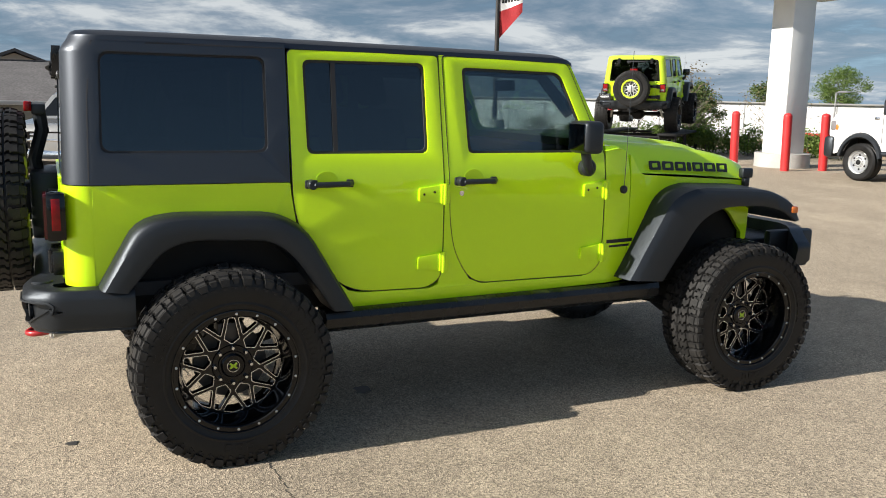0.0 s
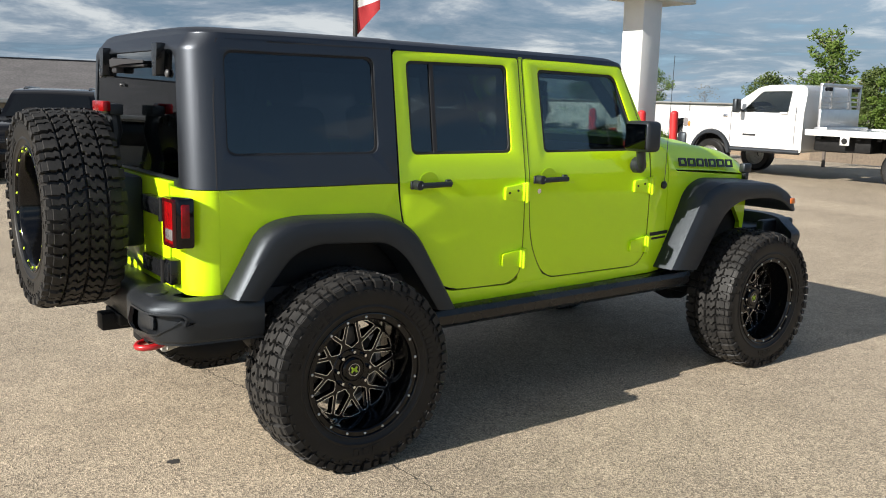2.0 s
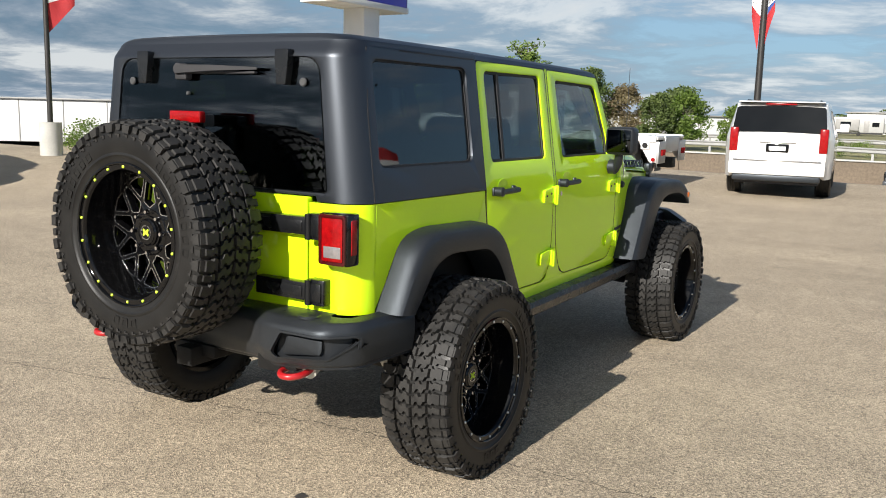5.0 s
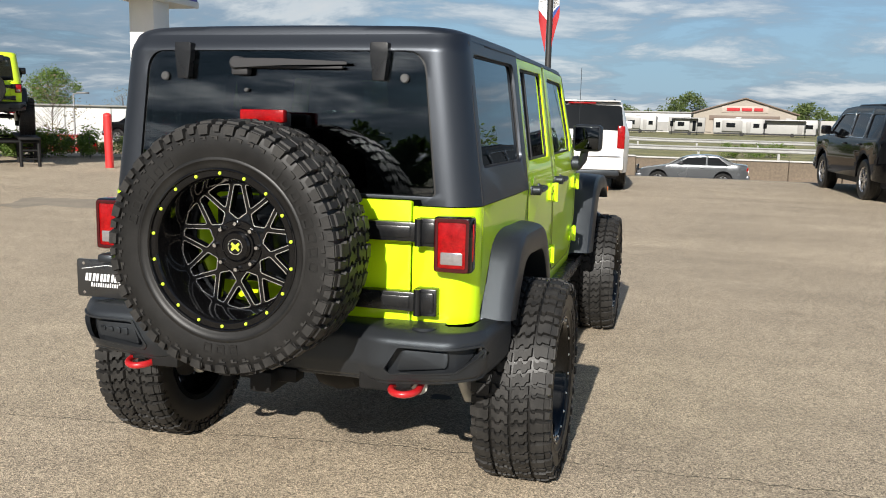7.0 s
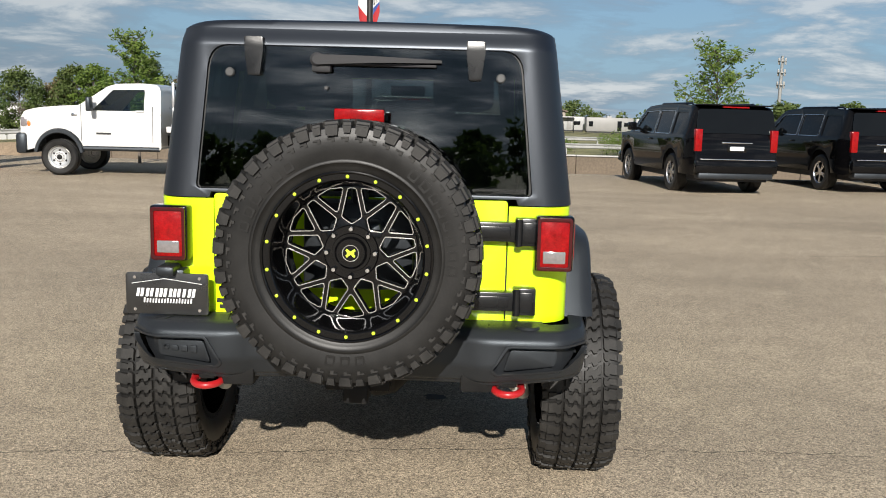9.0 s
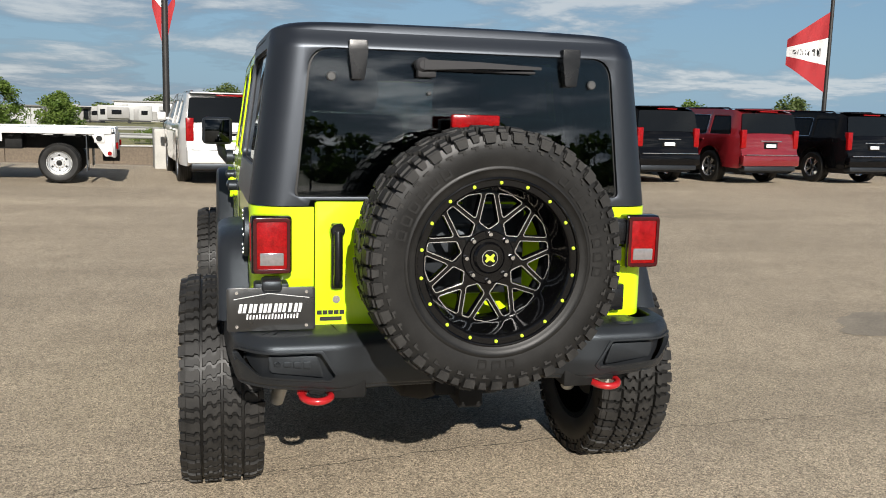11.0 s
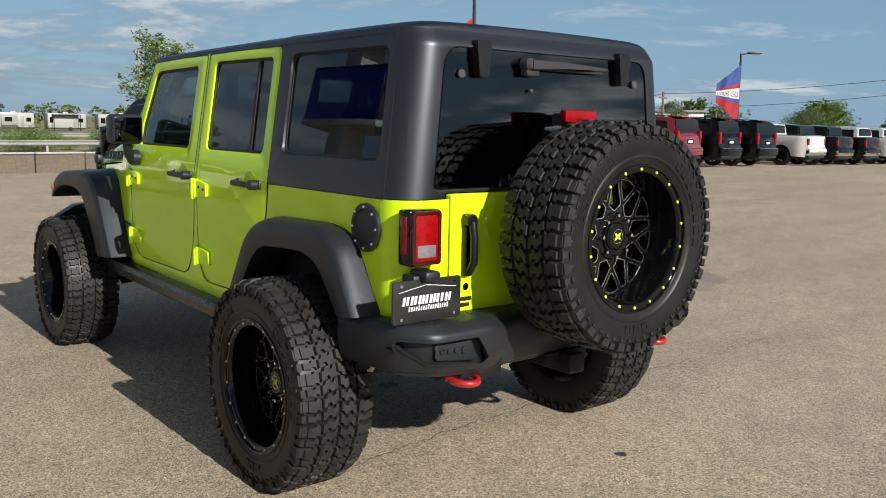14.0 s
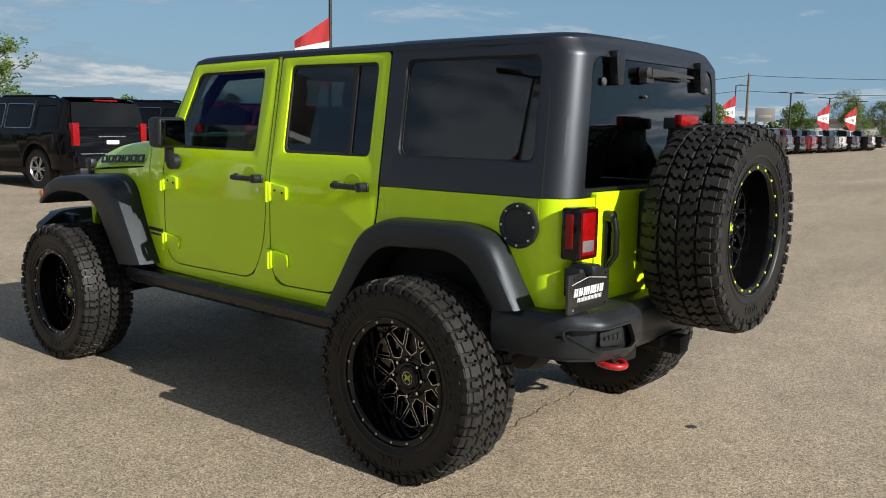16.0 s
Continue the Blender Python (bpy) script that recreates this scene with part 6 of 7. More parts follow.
        part("mud_flap", box(lo(0.62, 1.12), hi(0.62, 1.12), -2.48, -2.46, 0.22, 0.90), trim_black, v)
        part("mud_flap_plate", box(lo(0.66, 1.08), hi(0.66, 1.08), -2.485, -2.477, 0.30, 0.42), pole_silver, v)
    part("rear_axle", box(-0.9, 0.9, -2.06, -1.90, 0.33, 0.48), dark_steel, v)
    part("tow_hitch", box(-0.16, 0.16, -3.02, -2.7, 0.36, 0.58, 0.02), dark_steel, v)
    part("flat_bed", box(-1.16, 1.16, -2.95, -0.16, 1.055, 1.12, 0.008), car_white, v, "white steel flat bed")
    for y in steps(-2.7, -0.4, 6):
        part("cross_member", box(-1.1, 1.1, y - 0.04, y + 0.04, 0.96, 1.053), dark_steel, v)
    part("bed_end", box(-0.62, 0.62, -2.975, -2.92, 0.80, 1.12, 0.01), pole_silver, v)
    part("headache_rack", join(box(-0.80, 0.80, -0.24, -0.18, 1.12, 1.52, 0.01), box(-0.86, 0.86, -0.42, -0.16, 1.12, 1.17, 0.01)), pole_silver, v, "aluminium headache rack with slats")
    for x in (-0.79, -0.36, 0.36, 0.79):
        part("rack_post", box(x - 0.032, x + 0.032, -0.235, -0.185, 1.52, 1.97, 0.01), pole_silver, v)
    part("rack_top", box(-0.82, 0.82, -0.245, -0.175, 1.95, 2.02, 0.015), pole_silver, v)
    for z in (1.58, 1.67, 1.76):
        part("rack_slat", box(-0.78, 0.78, -0.222, -0.198, z - 0.016, z + 0.016, 0.006), pole_silver, v)
    for x in (-0.62, -0.5, 0.5, 0.62):
        part("rack_lamp", box(x - 0.045, x + 0.045, -0.27, -0.20, 1.87, 1.945, 0.02), dark_steel, v)
    for ob in v.children:
        if ob.name.startswith(("bed", "rear_box", "box_end", "tail", "light_b", "work", "flat_bed", "cross", "headache", "rack")):
            ob.location.z -= 0.10
    return v


flatbed_truck(on_lot(-5.86, 15.0, 94))

# ---- sign tower, bollards, display rack ----
column_paint = material("white_sign_column", (0.62, 0.62, 0.60), 0.55, 0, 0.06, 1.5, 0.05, 60)
plastic_dark_sign = material("dark_sign_metal", (0.030, 0.024, 0.020), 0.5, 0, 0.1, 2.0, 0.08, 60)
sign_blue = bpy.data.materials.new("led_panel")
sign_blue.use_nodes = True
sp = sign_blue.node_tree.nodes["Principled BSDF"]
sp.inputs["Base Color"].default_value, sp.inputs["Roughness"].default_value = (0.01, 0.012, 0.07, 1), 0.4
sp.inputs["Emission Color"].default_value, sp.inputs["Emission Strength"].default_value = (0.03, 0.04, 0.75, 1), 0.11
concrete = material("pale_concrete", (0.42, 0.41, 0.38), 0.85, 0, 0.12, 3.0, 0.15, 60, bump=0.2)
boll_red = material("bollard_red", (0.50, 0.025, 0.025), 0.45, 0, 0.12, 4.0)
v = thing("sign_tower", "white square sign column carrying a blue electronic message board", "sign", pose(-10.98, 15.0, 0.17, 0, 0, 0))
part("column", box(-0.33, 0.33, -0.33, 0.33, 0.2, 3.9, 0.03), column_paint, v, "white painted column")
part("footing", moved(join(tube([(0, 0, -0.1), (0, 0, 0.33)], 0.62, 32)), pose(0, 0, 0)), concrete, v, "concrete footing")
part("tray", box(-0.52, 0.52, -1.75, 1.35, 3.88, 4.03, 0.02), column_paint, v, "white sign tray")
part("cabinet", box(-0.50, 0.50, -1.72, 1.32, 4.02, 5.36, 0.02), plastic_dark_sign, v, "dark brown sign cabinet")
part("upper_column", box(-0.33, 0.33, -0.33, 0.33, 5.35, 6.35, 0.03), column_paint, v, "white painted column")
part("upper_cabinet", box(-0.45, 0.45, -1.75, 1.35, 6.34, 8.0, 0.03), plastic_dark_sign, v, "dark upper sign cabinet")
for s in (1, -1):
    part("message_board", box(min(s * 0.495, s * 0.515), max(s * 0.495, s * 0.515), -1.66, 1.26, 4.032, 5.28, 0.01), sign_blue, v, "blue glowing message board")
for x, y in ((-11.5, 14.03), (-10.02, 14.15), (-9.85, 15.1), (-12.4, 16.6)):
    b = bmesh.new()
    tagged(part("bollard", join(b, tube([(0, 0, -0.05), (0, 0, 1.20)], 0.095, 18), moved(lathe([(0, 0.095), (0.03, 0.085), (0.06, 0.05), (0.07, 0.0001)], 18), pose(0, 0, 1.20, 0, -90, 0))), boll_red, m=pose(x, y, ground_z(x, y), 1.5 if y < 16 else 0, 1.5 if x > -11 and y > 16 else 0, 0)), "red painted steel bollard beside the sign", "bollard", "red bollards")

# a second off-road vehicle shown on a steel rack
lime_top = material("lime_hardtop", (0.46, 0.62, 0.02), 0.4, 0, 0.03, 2.0, coat=0.4)
second = off_road_vehicle(pose(-14.2, 13.2, 0.88, 3, 0, 43), "lime green off-road vehicle displayed on a raised rack", lime_top, paint_lime, hero=False)
v = thing("display_rack", "dark steel display rack under a raised vehicle", "rack", pose(-14.2, 13.2, 0, 0, 0, 43))
for s in (1, -1):
    part("rail", box(min(s * 0.66, s * 1.12), max(s * 0.66, s * 1.12), -0.9, 3.6, 0.79, 0.85, 0.01), dark_steel, v)
    for y in (-0.75, 0.9, 3.2):
        part("leg", join(tube([(s * 0.70, y, 0), (s * 0.70, y, 0.80)], 0.04, 8), tube([(s * 1.08, y, 0), (s * 1.08, y, 0.80)], 0.04, 8), tube([(s * 0.70, y, 0.35), (s * 1.08, y, 0.35)], 0.025, 8), tube([(s * 0.70, y, 0.55), (s * 1.08, y, 0.55)], 0.025, 8)), dark_steel, v)
for y in (-0.75, 0.9, 3.2):
    part("cross_bar", tube([(-1.1, y, 0.75), (1.1, y, 0.75)], 0.035, 8), dark_steel, v)


# ---- trees and shrubs ----
def leaf_mat(name, a, b):
    m = material(name, a, 0.6, 0, 0.2, 1.2, 0.25, 4.0, color2=b)
    nodes, links = m.node_tree.nodes, m.node_tree.links
    p = nodes["Principled BSDF"]
    tr = nodes.new("ShaderNodeBsdfTranslucent")
    tr.inputs[0].default_value = (a[0] * 1.5, a[1] * 1.6, a[2], 1)
    mx = nodes.new("ShaderNodeMixShader")
    mx.inputs[0].default_value = 0.3
    o = next(n for n in nodes if n.type == "OUTPUT_MATERIAL")
    links.new(p.outputs[0], mx.inputs[1])
    links.new(tr.outputs[0], mx.inputs[2])
    links.new(mx.outputs[0], o.inputs[0])
    return m


leaf_bright, leaf_dark = leaf_mat("bright_leaves", (0.075, 0.14, 0.020), (0.16, 0.22, 0.04)), leaf_mat("dark_leaves", (0.055, 0.095, 0.022), (0.13, 0.165, 0.045))
leaf_brown = leaf_mat("browning_leaves", (0.16, 0.12, 0.075), (0.20, 0.17, 0.08))
bark = material("grey_bark", (0.11, 0.09, 0.075), 0.9, 0, 0.3, 12.0, 0.2, 60, bump=0.4, bump_scale=40)


def leaves(centres, size, n, rng, flat=0.6):
    """Many small folded leaves round cluster centres (x, y, z, radius)."""
    vs, fs = [], []
    for cx, cy, cz, cr in centres:
        for _ in range(n):
            d = Vector((rng.gauss(0, 1), rng.gauss(0, 1), rng.gauss(0, 1)))
            d = d.normalized() * cr * rng.random() ** 0.45
            c = Vector((cx, cy, cz)) + Vector((d.x, d.y, d.z * 0.85))
            a, u = Vector((rng.gauss(0, 1), rng.gauss(0, 1), rng.gauss(0, 0.5))).normalized(), Vector((rng.gauss(0, 1), rng.gauss(0, 1), rng.gauss(0, 1)))
            b = a.cross(u).normalized()
            s = size * rng.uniform(0.6, 1.3)
            k = len(vs)
            vs += [c - a * s, c + b * s * flat, c + a * s, c - b * s * flat]
            fs.append((k, k + 1, k + 2, k + 3))
    me = bpy.data.meshes.new("crown")
    me.from_pydata([tuple(p) for p in vs], [], fs)
    return me


def tree(name, label, x, y, h, spread, leaf, seed, clusters=26, per=34, size=0.13, bare=0.25, trunk=0.06, z=None, slim=1.0):
    rng = random.Random(seed)
    v = thing(name, label, "tree", pose(x, y, ground_z(x, y) - 0.05 if z is None else z))
    limbs = [tube([Vector((rng.uniform(-0.04, 0.04) * t * h, rng.uniform(-0.04, 0.04) * t * h, h * 0.92 * t)) for t in steps(0, 1, 7)], trunk * h / 4, 8, trunk * h / 22)]
    cs = []
    for i in range(clusters):
        t = bare + (1 - bare) * (i + rng.random()) / clusters
        a = rng.uniform(0, 2 * math.pi)
        prof = math.sin(math.pi * min(1, (t - bare) / (1 - bare) * 0.85 + 0.12)) ** 0.7
        rr = spread * prof * rng.uniform(0.35, 1.0) * slim
        c = Vector((rr * math.cos(a), rr * math.sin(a), h * t))
        cs.append((*c, spread * rng.uniform(0.20, 0.36)))
        if rr > spread * 0.3:
            s = Vector((0, 0, max(h * t - rr * 0.9, h * bare * 0.7)))
            limbs.append(tube([s, s.lerp(c, 0.5) + Vector((0, 0, 0.05 * h * rng.random())), c], trunk * h / 11, 6, trunk * h / 45))
    part("trunk", join(*limbs), bark, v)
    me = leaves(cs, size, per, rng)
    me.materials.append(leaf)
    part("crown", me, None, v)
    return v


def sapling(x, y, h, spread, seed):
    """A young tree: a thin leader with rising limbs, each set with loose sprays of small leaves."""
    rng = random.Random(seed)
    v = thing("young_tree", "slender young tree with open green foliage", "tree", pose(x, y, ground_z(x, y) - 0.05))
    lead = [Vector((0.03 * h * math.sin(2.2 * t + seed), 0.03 * h * math.sin(3.1 * t), h * 0.95 * t)) for t in steps(0, 1, 8)]
    limbs, sprays = [tube(lead, 0.013 * h, 8, 0.003 * h)], []
    for i in range(44):
        t = 0.20 + 0.76 * (i + rng.random() * 0.6) / 44
        p = lead[0].lerp(lead[-1], t)
        a = i * 2.4 + rng.uniform(-0.4, 0.4)
        reach = spread * (1.12 - 0.85 * t) * rng.uniform(0.55, 1.25)
        rise = reach * rng.uniform(0.35, 0.95)
        out = Vector((math.cos(a), math.sin(a), 0))
        line = [p, p + out * reach * 0.5 + Vector((0, 0, rise * 0.62)), p + out * reach + Vector((0, 0, rise))]
        limbs.append(tube(line, 0.0038 * h, 5, 0.0012 * h))
        m = 6 if reach > spread * 0.4 else 4
        for j in range(m):
            f = 0.35 + 0.70 * j / m
            q = (line[0].lerp(line[1], f * 2) if f < 0.5 else line[1].lerp(line[2], f * 2 - 1)) + Vector((rng.gauss(0, 0.06), rng.gauss(0, 0.06), rng.gauss(0, 0.05))) * spread
            sprays.append((*q, spread * rng.uniform(0.07, 0.17)))
    sprays += [(*lead[-1 - i], spread * 0.12) for i in range(3)]
    part("trunk", join(*limbs), bark, v)
    me = leaves(sprays, 0.019 * h ** 0.5 * spread ** 0.3 + 0.016, 20, rng, 0.42)
    me.materials.append(leaf_bright)
    part("crown", me, None, v)
    return v


for k, (x, y, h, sp) in enumerate([(8.9, 26.8, 5.5, 2.0), (30.5, 28.5, 5.3, 2.9), (-7.8, 18.2, 3.4, 1.0), (52.0, 33.0, 4.6, 1.9), (63.0, 31.0, 4.2, 1.9)]):
    sapling(x, y, h, sp, k + 1)
old = "broad leafy roadside tree"
for k, (x, y, h, sp, lf) in enumerate([(-17.6, 46.5, 4.5, 1.5, leaf_dark), (-16.0, 48, 3.6, 1.5, leaf_brown), (-13.6, 46.5, 3.1, 1.3, leaf_dark), (-12.2, 47.5, 3.2, 1.4, leaf_bright), (-9.5, 49, 2.6, 1.2, leaf_bright), (-24.8, 46, 3.9, 1.7, leaf_dark), (-23.2, 48, 3.4, 1.5, leaf_brown), (-21.9, 46.5, 4.1, 1.4, leaf_dark), (-20.4, 46, 4.1, 1.4, leaf_bright), (-29, 47, 4.2, 1.9, leaf_dark), (-53.2, 63.5, 5.6, 2.5, leaf_bright), (-41.1, 37.6, 4.6, 1.7, leaf_dark), (-46, 49, 4.4, 2.0, leaf_dark), (48, 130, 5.5, 3.4, leaf_dark), (62, 140, 6, 4, leaf_dark), (80, 138, 6.0, 4, leaf_bright), (0.5, 215, 8.5, 6, leaf_dark), (27, 212, 6.5, 6, leaf_dark), (-14, 205, 5, 5, leaf_dark), (-40, 140, 7, 5, leaf_dark), (95, 130, 7, 5, leaf_dark), (120, 110, 7, 5, leaf_dark), (130, 90, 6.5, 5, leaf_dark), (140, 74, 6.5, 5, leaf_bright), (112, 60, 5.0, 4, leaf_dark), (93.5, 69, 5.4, 2.6, leaf_dark), (90.5, 74, 4.6, 2.2, leaf_dark), (88, 27.8, 4.4, 1.9, leaf_bright), (124, 33, 7.0, 3.0, leaf_dark), (72, 30, 4.2, 1.6, leaf_bright), (104, 26.5, 4.8, 2.0, leaf_bright), (112, 25.5, 5.2, 2.4, leaf_dark)]):
    tree("roadside_tree", old, x, y, h, sp, lf, 20 + k, 64 if y < 70 else 44, 130 if y < 70 else 70, 0.075 if y < 70 else 0.30, 0.42 if x < -30 else 0.16)
# bare twiggy trees by the sign
for k, (x, y) in enumerate([(-26, 24.5), (-24, 27.5), (-49.8, 50.3), (-41.2, 56.5), (-33, 27)]):
    tree("bare_tree", "half-bare grey tree with thin twigs", x, y, 3.9, 1.7, leaf_brown, 60 + k, 70, 9, 0.05, 0.2, 0.035)
# tree belt and lamp behind the camera's way, seen in the glass
for k in range(16):
    tree("roadside_tree", old, -46 + 6.1 * k + 2 * math.sin(k * 2.1), -70 + 4 * math.cos(k * 1.7), 3.0 + 1.1 * math.sin(k * 3.3), 2.6, leaf_dark, 80 + k, 36, 50, 0.32, 0.10)
for k in range(4):
    tree("roadside_tree", old, 60 + 2 * math.cos(k * 2.0), -26 + 7 * k, 4.5 + 1.4 * math.sin(k * 2.7), 2.8, leaf_dark, 100 + k, 24, 36, 0.36, 0.12)


def shrub(x, y, w, h, seed, leaf=leaf_bright, label="dense green shrub bed beside the sign"):
    rng = random.Random(seed)
    cs = [(rng.uniform(-w, w), rng.uniform(-0.6, 0.6) * min(w, 1.2), h * rng.uniform(0.2, 0.75), h * rng.uniform(0.25, 0.42)) for _ in range(int(10 + 8 * w))]
    v = thing("shrub", label, "shrub", pose(x, y, ground_z(x, y), 0, 0, 40))
    me = leaves(cs, 0.034, 260, rng)
    me.materials.append(leaf)
    part("foliage", me, None, v)
    tagged(part("stem", join(*[tube([(c[0], c[1], -0.03), (c[0] * 1.02, c[1], c[2])], 0.012, 5) for c in cs[::3]]), bark, v), kind="stuff")


for k, (x, y, w, h) in enumerate([(-14.6, 17.6, 1.8, 0.85), (-16.6, 15.9, 1.9, 0.9), (-13.2, 18.9, 1.1, 0.75), (-18.8, 14.2, 1.8, 0.95), (-15.6, 16.8, 1.6, 0.85), (-17.7, 15.1, 1.6, 0.9)]):
    shrub(x, y, w, h, 40 + k)
for k, (x, y, w, h) in enumerate([(9.3, 46.5, 1.7, 1.7), (13.5, 47, 1.0, 1.2), (5.0, 48.5, 2.2, 0.9), (-4, 49, 1.8, 1.0), (11, 49, 2.0, 1.1), (18, 50, 2.0, 1.1), (26, 52, 2.0, 1.0), (34, 54, 2.0, 1.0)]):
    shrub(x, y, w, h, 50 + k, leaf_bright, "wild roadside bush behind the guard rail")

# leafy trees beyond the south edge of the lot, which the back window mirrors
for k, (x, y, h, sp) in enumerate([(4.0, -47, 3.9, 2.3), (6.8, -49, 3.1, 2.1), (-3.4, -48, 2.7, 2.1), (-6.0, -47, 2.5, 2.0), (10.5, -50, 2.8, 2.2), (15.0, -48, 3.4, 2.3), (-11.5, -49, 3.1, 2.2), (-17.0, -47, 3.7, 2.4), (21.0, -47, 3.2, 2.2), (0.6, -52, 2.6, 2.2)]):
    tree("tree", "dark leafy tree at the south edge of the lot", x, y, h, sp, leaf_dark, 400 + k, 22, 26, 0.24)
# ---- poles and flags ----
pole_dark = material("dark_bronze_pole", (0.030, 0.028, 0.026), 0.45, 0.3, 0.1, 3.0)
pole_grey = material("grey_galvanised_pole", (0.30, 0.30, 0.29), 0.5, 0.5, 0.1, 3.0)
pole_wood = material("weathered_pole_wood", (0.16, 0.12, 0.09), 0.9, 0, 0.25, 3.0)
flag_red = material("red_flag_cloth", (0.34, 0.018, 0.022), 0.8, 0, 0.06, 6.0)
flag_white = material("white_flag_cloth", (0.66, 0.65, 0.64), 0.8, 0, 0.06, 6.0)
flag_blue = material("blue_flag_cloth", (0.035, 0.07, 0.25), 0.8, 0, 0.06, 6.0)


def lamp_pole(x, y, h, mat=pole_dark, r=0.075, arm=0.9, heading=0.0, base=True, label="dark parking-lot lamp pole with one lamp head", arms=1, square=False):
    v = thing("lamp_pole", label, "lamp pole", pose(x, y, ground_z(x, y), 0, 0, heading))
    part("pole", tube([(0, 0, 0), (0, 0, h)], r, 12, r * 0.7), mat, v)
    if base:
        if square:
            part("footing", moved(box(-0.33, 0.33, -0.33, 0.33, -0.1, 0.98, 0.02), pose(0, 0, 0, 0, 0, -heading + 8)), concrete, v, "pale square concrete footing")
        else:
            part("footing", tube([(0, 0, -0.1), (0, 0, 0.85)], 0.28, 16), concrete, v, "pale round concrete footing")
    for k in range(arms):
        s = 1 if k == 0 else -1
        part("lamp_arm", tube([(0, 0, h - 0.05), (s * arm * 0.5, 0, h + 0.02)], 0.035, 8), mat, v)
        part("lamp_head", box(min(s * arm * 0.4, s * arm * 1.2), max(s * arm * 0.4, s * arm * 1.2), -0.16, 0.16, h - 0.02, h + 0.08, 0.03), mat, v)
    return v


def flag(x, y, z0, w, h, heading, stripes, seed, words="", slack=0.55):
    """Striped cloth that hangs from its pole edge, drooping and rippled; stripes run from the bottom."""
    v = thing("flag", "striped advertising flag hanging from a lamp pole", "flag", pose(x, y, ground_z(x, y) + z0, 0, 0, heading))

    def mp(u, t, wth):
        fold = 0.06 * math.sin(u * 6 + seed) * u / w + 0.02 * math.sin(u * 11 + t * 3 + seed)
        return Vector((u * 0.92, fold * 1.3 + wth, h * 0.46 + (t - h * 0.46) * (1 - 0.68 * u / w) + 0.03 * h * u / w))
    for t0, t1, mat, lab in stripes:
        part("stripe", plate([rect(0.0, t0 * h, w, t1 * h)], mp, 0.006, us=steps(w * 0.05, w * 0.95, 14), vs=steps(t0 * h, t1 * h, 4)[1:-1]), mat, v, lab)
    if words:
        cu = bpy.data.curves.new("lettering", "FONT")
        cu.body, cu.size, cu.extrude = words, h * 0.17, 0.004
        tmp = new("lettering_tmp", cu)
        me = bpy.data.meshes.new_from_object(tmp)
        bpy.data.objects.remove(tmp)
        width = max(p.co.x for p in me.vertices)
        for p in me.vertices:
            p.co = mp(p.co.x / width * w * 0.9 + w * 0.05, h * 0.43 + p.co.y, p.co.z * 2.2)
        me.materials.append(black_print)
        part("lettering", me, None, v, "black capital lettering")
    else:
        part("lettering", join(*[plate([rect(w * (0.16 + 0.12 * k), h * 0.44, w * (0.25 + 0.12 * k), h * 0.56, 0.02, 2)], mp, 0.012) for k in range(6)]), black_print, v, "black lettering bars")


RWR = [(0.0, 0.34, flag_red, "red stripe"), (0.34, 0.68, flag_white, "white stripe"), (0.68, 1.0, flag_red, "red stripe")]
RBW = [(0.0, 0.32, flag_red, "red stripe"), (0.32, 0.40, flag_blue, "blue stripe"), (0.40, 0.60, flag_white, "white stripe"), (0.60, 0.68, flag_red, "red stripe"), (0.68, 1.0, flag_blue, "blue stripe")]
lamp_pole(-18.0, 11.0, 7.5, heading=60)
flag(-18.0, 11.0, 3.05, 0.75, 2.3, 60, RWR, 1)
lamp_pole(-2.15, 19.4, 8.5, heading=200, r=0.09, square=True)
flag(-2.23, 19.35, 3.1, 0.24, 2.4, 172, RWR, 2)
flag(-2.07, 19.38, 3.25, 0.19, 2.2, -12, RBW, 5, "USED TRUCKS")
lamp_pole(17.2, 20.0, 6.6, heading=120)
flag(17.1, 19.95, 2.55, 1.25, 2.4, 150, RWR, 3)
lamp_pole(39.3, 24.1, 5.6, heading=-35)
flag(39.2, 24.0, 2.0, 1.35, 3.0, 145, RBW, 4, "USED TRUCKS")
lamp_pole(80, 31, 6.0, heading=-40)
flag(79.9, 30.9, 1.7, 1.6, 3.4, 145, RWR, 5)
for x, y, h in ((81.6, 26.3, 5.3), (87.4, 24.5, 5.0), (97.7, 24.8, 5.0)):
    lamp_pole(x, y, h, heading=-60, arms=2, r=0.1)
flag(87.3, 24.4, 1.5, 1.5, 3.0, 145, RWR, 6)
flag(97.6, 24.7, 1.5, 1.5, 3.0, 145, RWR, 7)
lamp_pole(-34.7, 42.5, 4.3, pole_grey, 0.07, 1.2, -20, False, "pale street lamp by the far road")
lamp_pole(45, 4, 7.5, heading=180)
for k, (x, y, h) in enumerate([(72.9, 54.8, 5.9), (79.9, 69.8, 5.6), (94.2, 68.1, 5.6), (96.7, 64.6, 5.2), (84.9, 31.7, 7.4)]):
    v = thing("utility_pole", "weathered wooden utility pole with a crossarm", "utility pole", pose(x, y, ground_z(x, y), 0, 0, 20))
    part("pole", tube([(0, 0, -0.2), (0, 0, h)], 0.16, 10, 0.11), pole_wood, v)
    part("crossarm", box(-1.2, 1.2, -0.06, 0.06, h - 0.7, h - 0.55, 0.01), pole_wood, v)
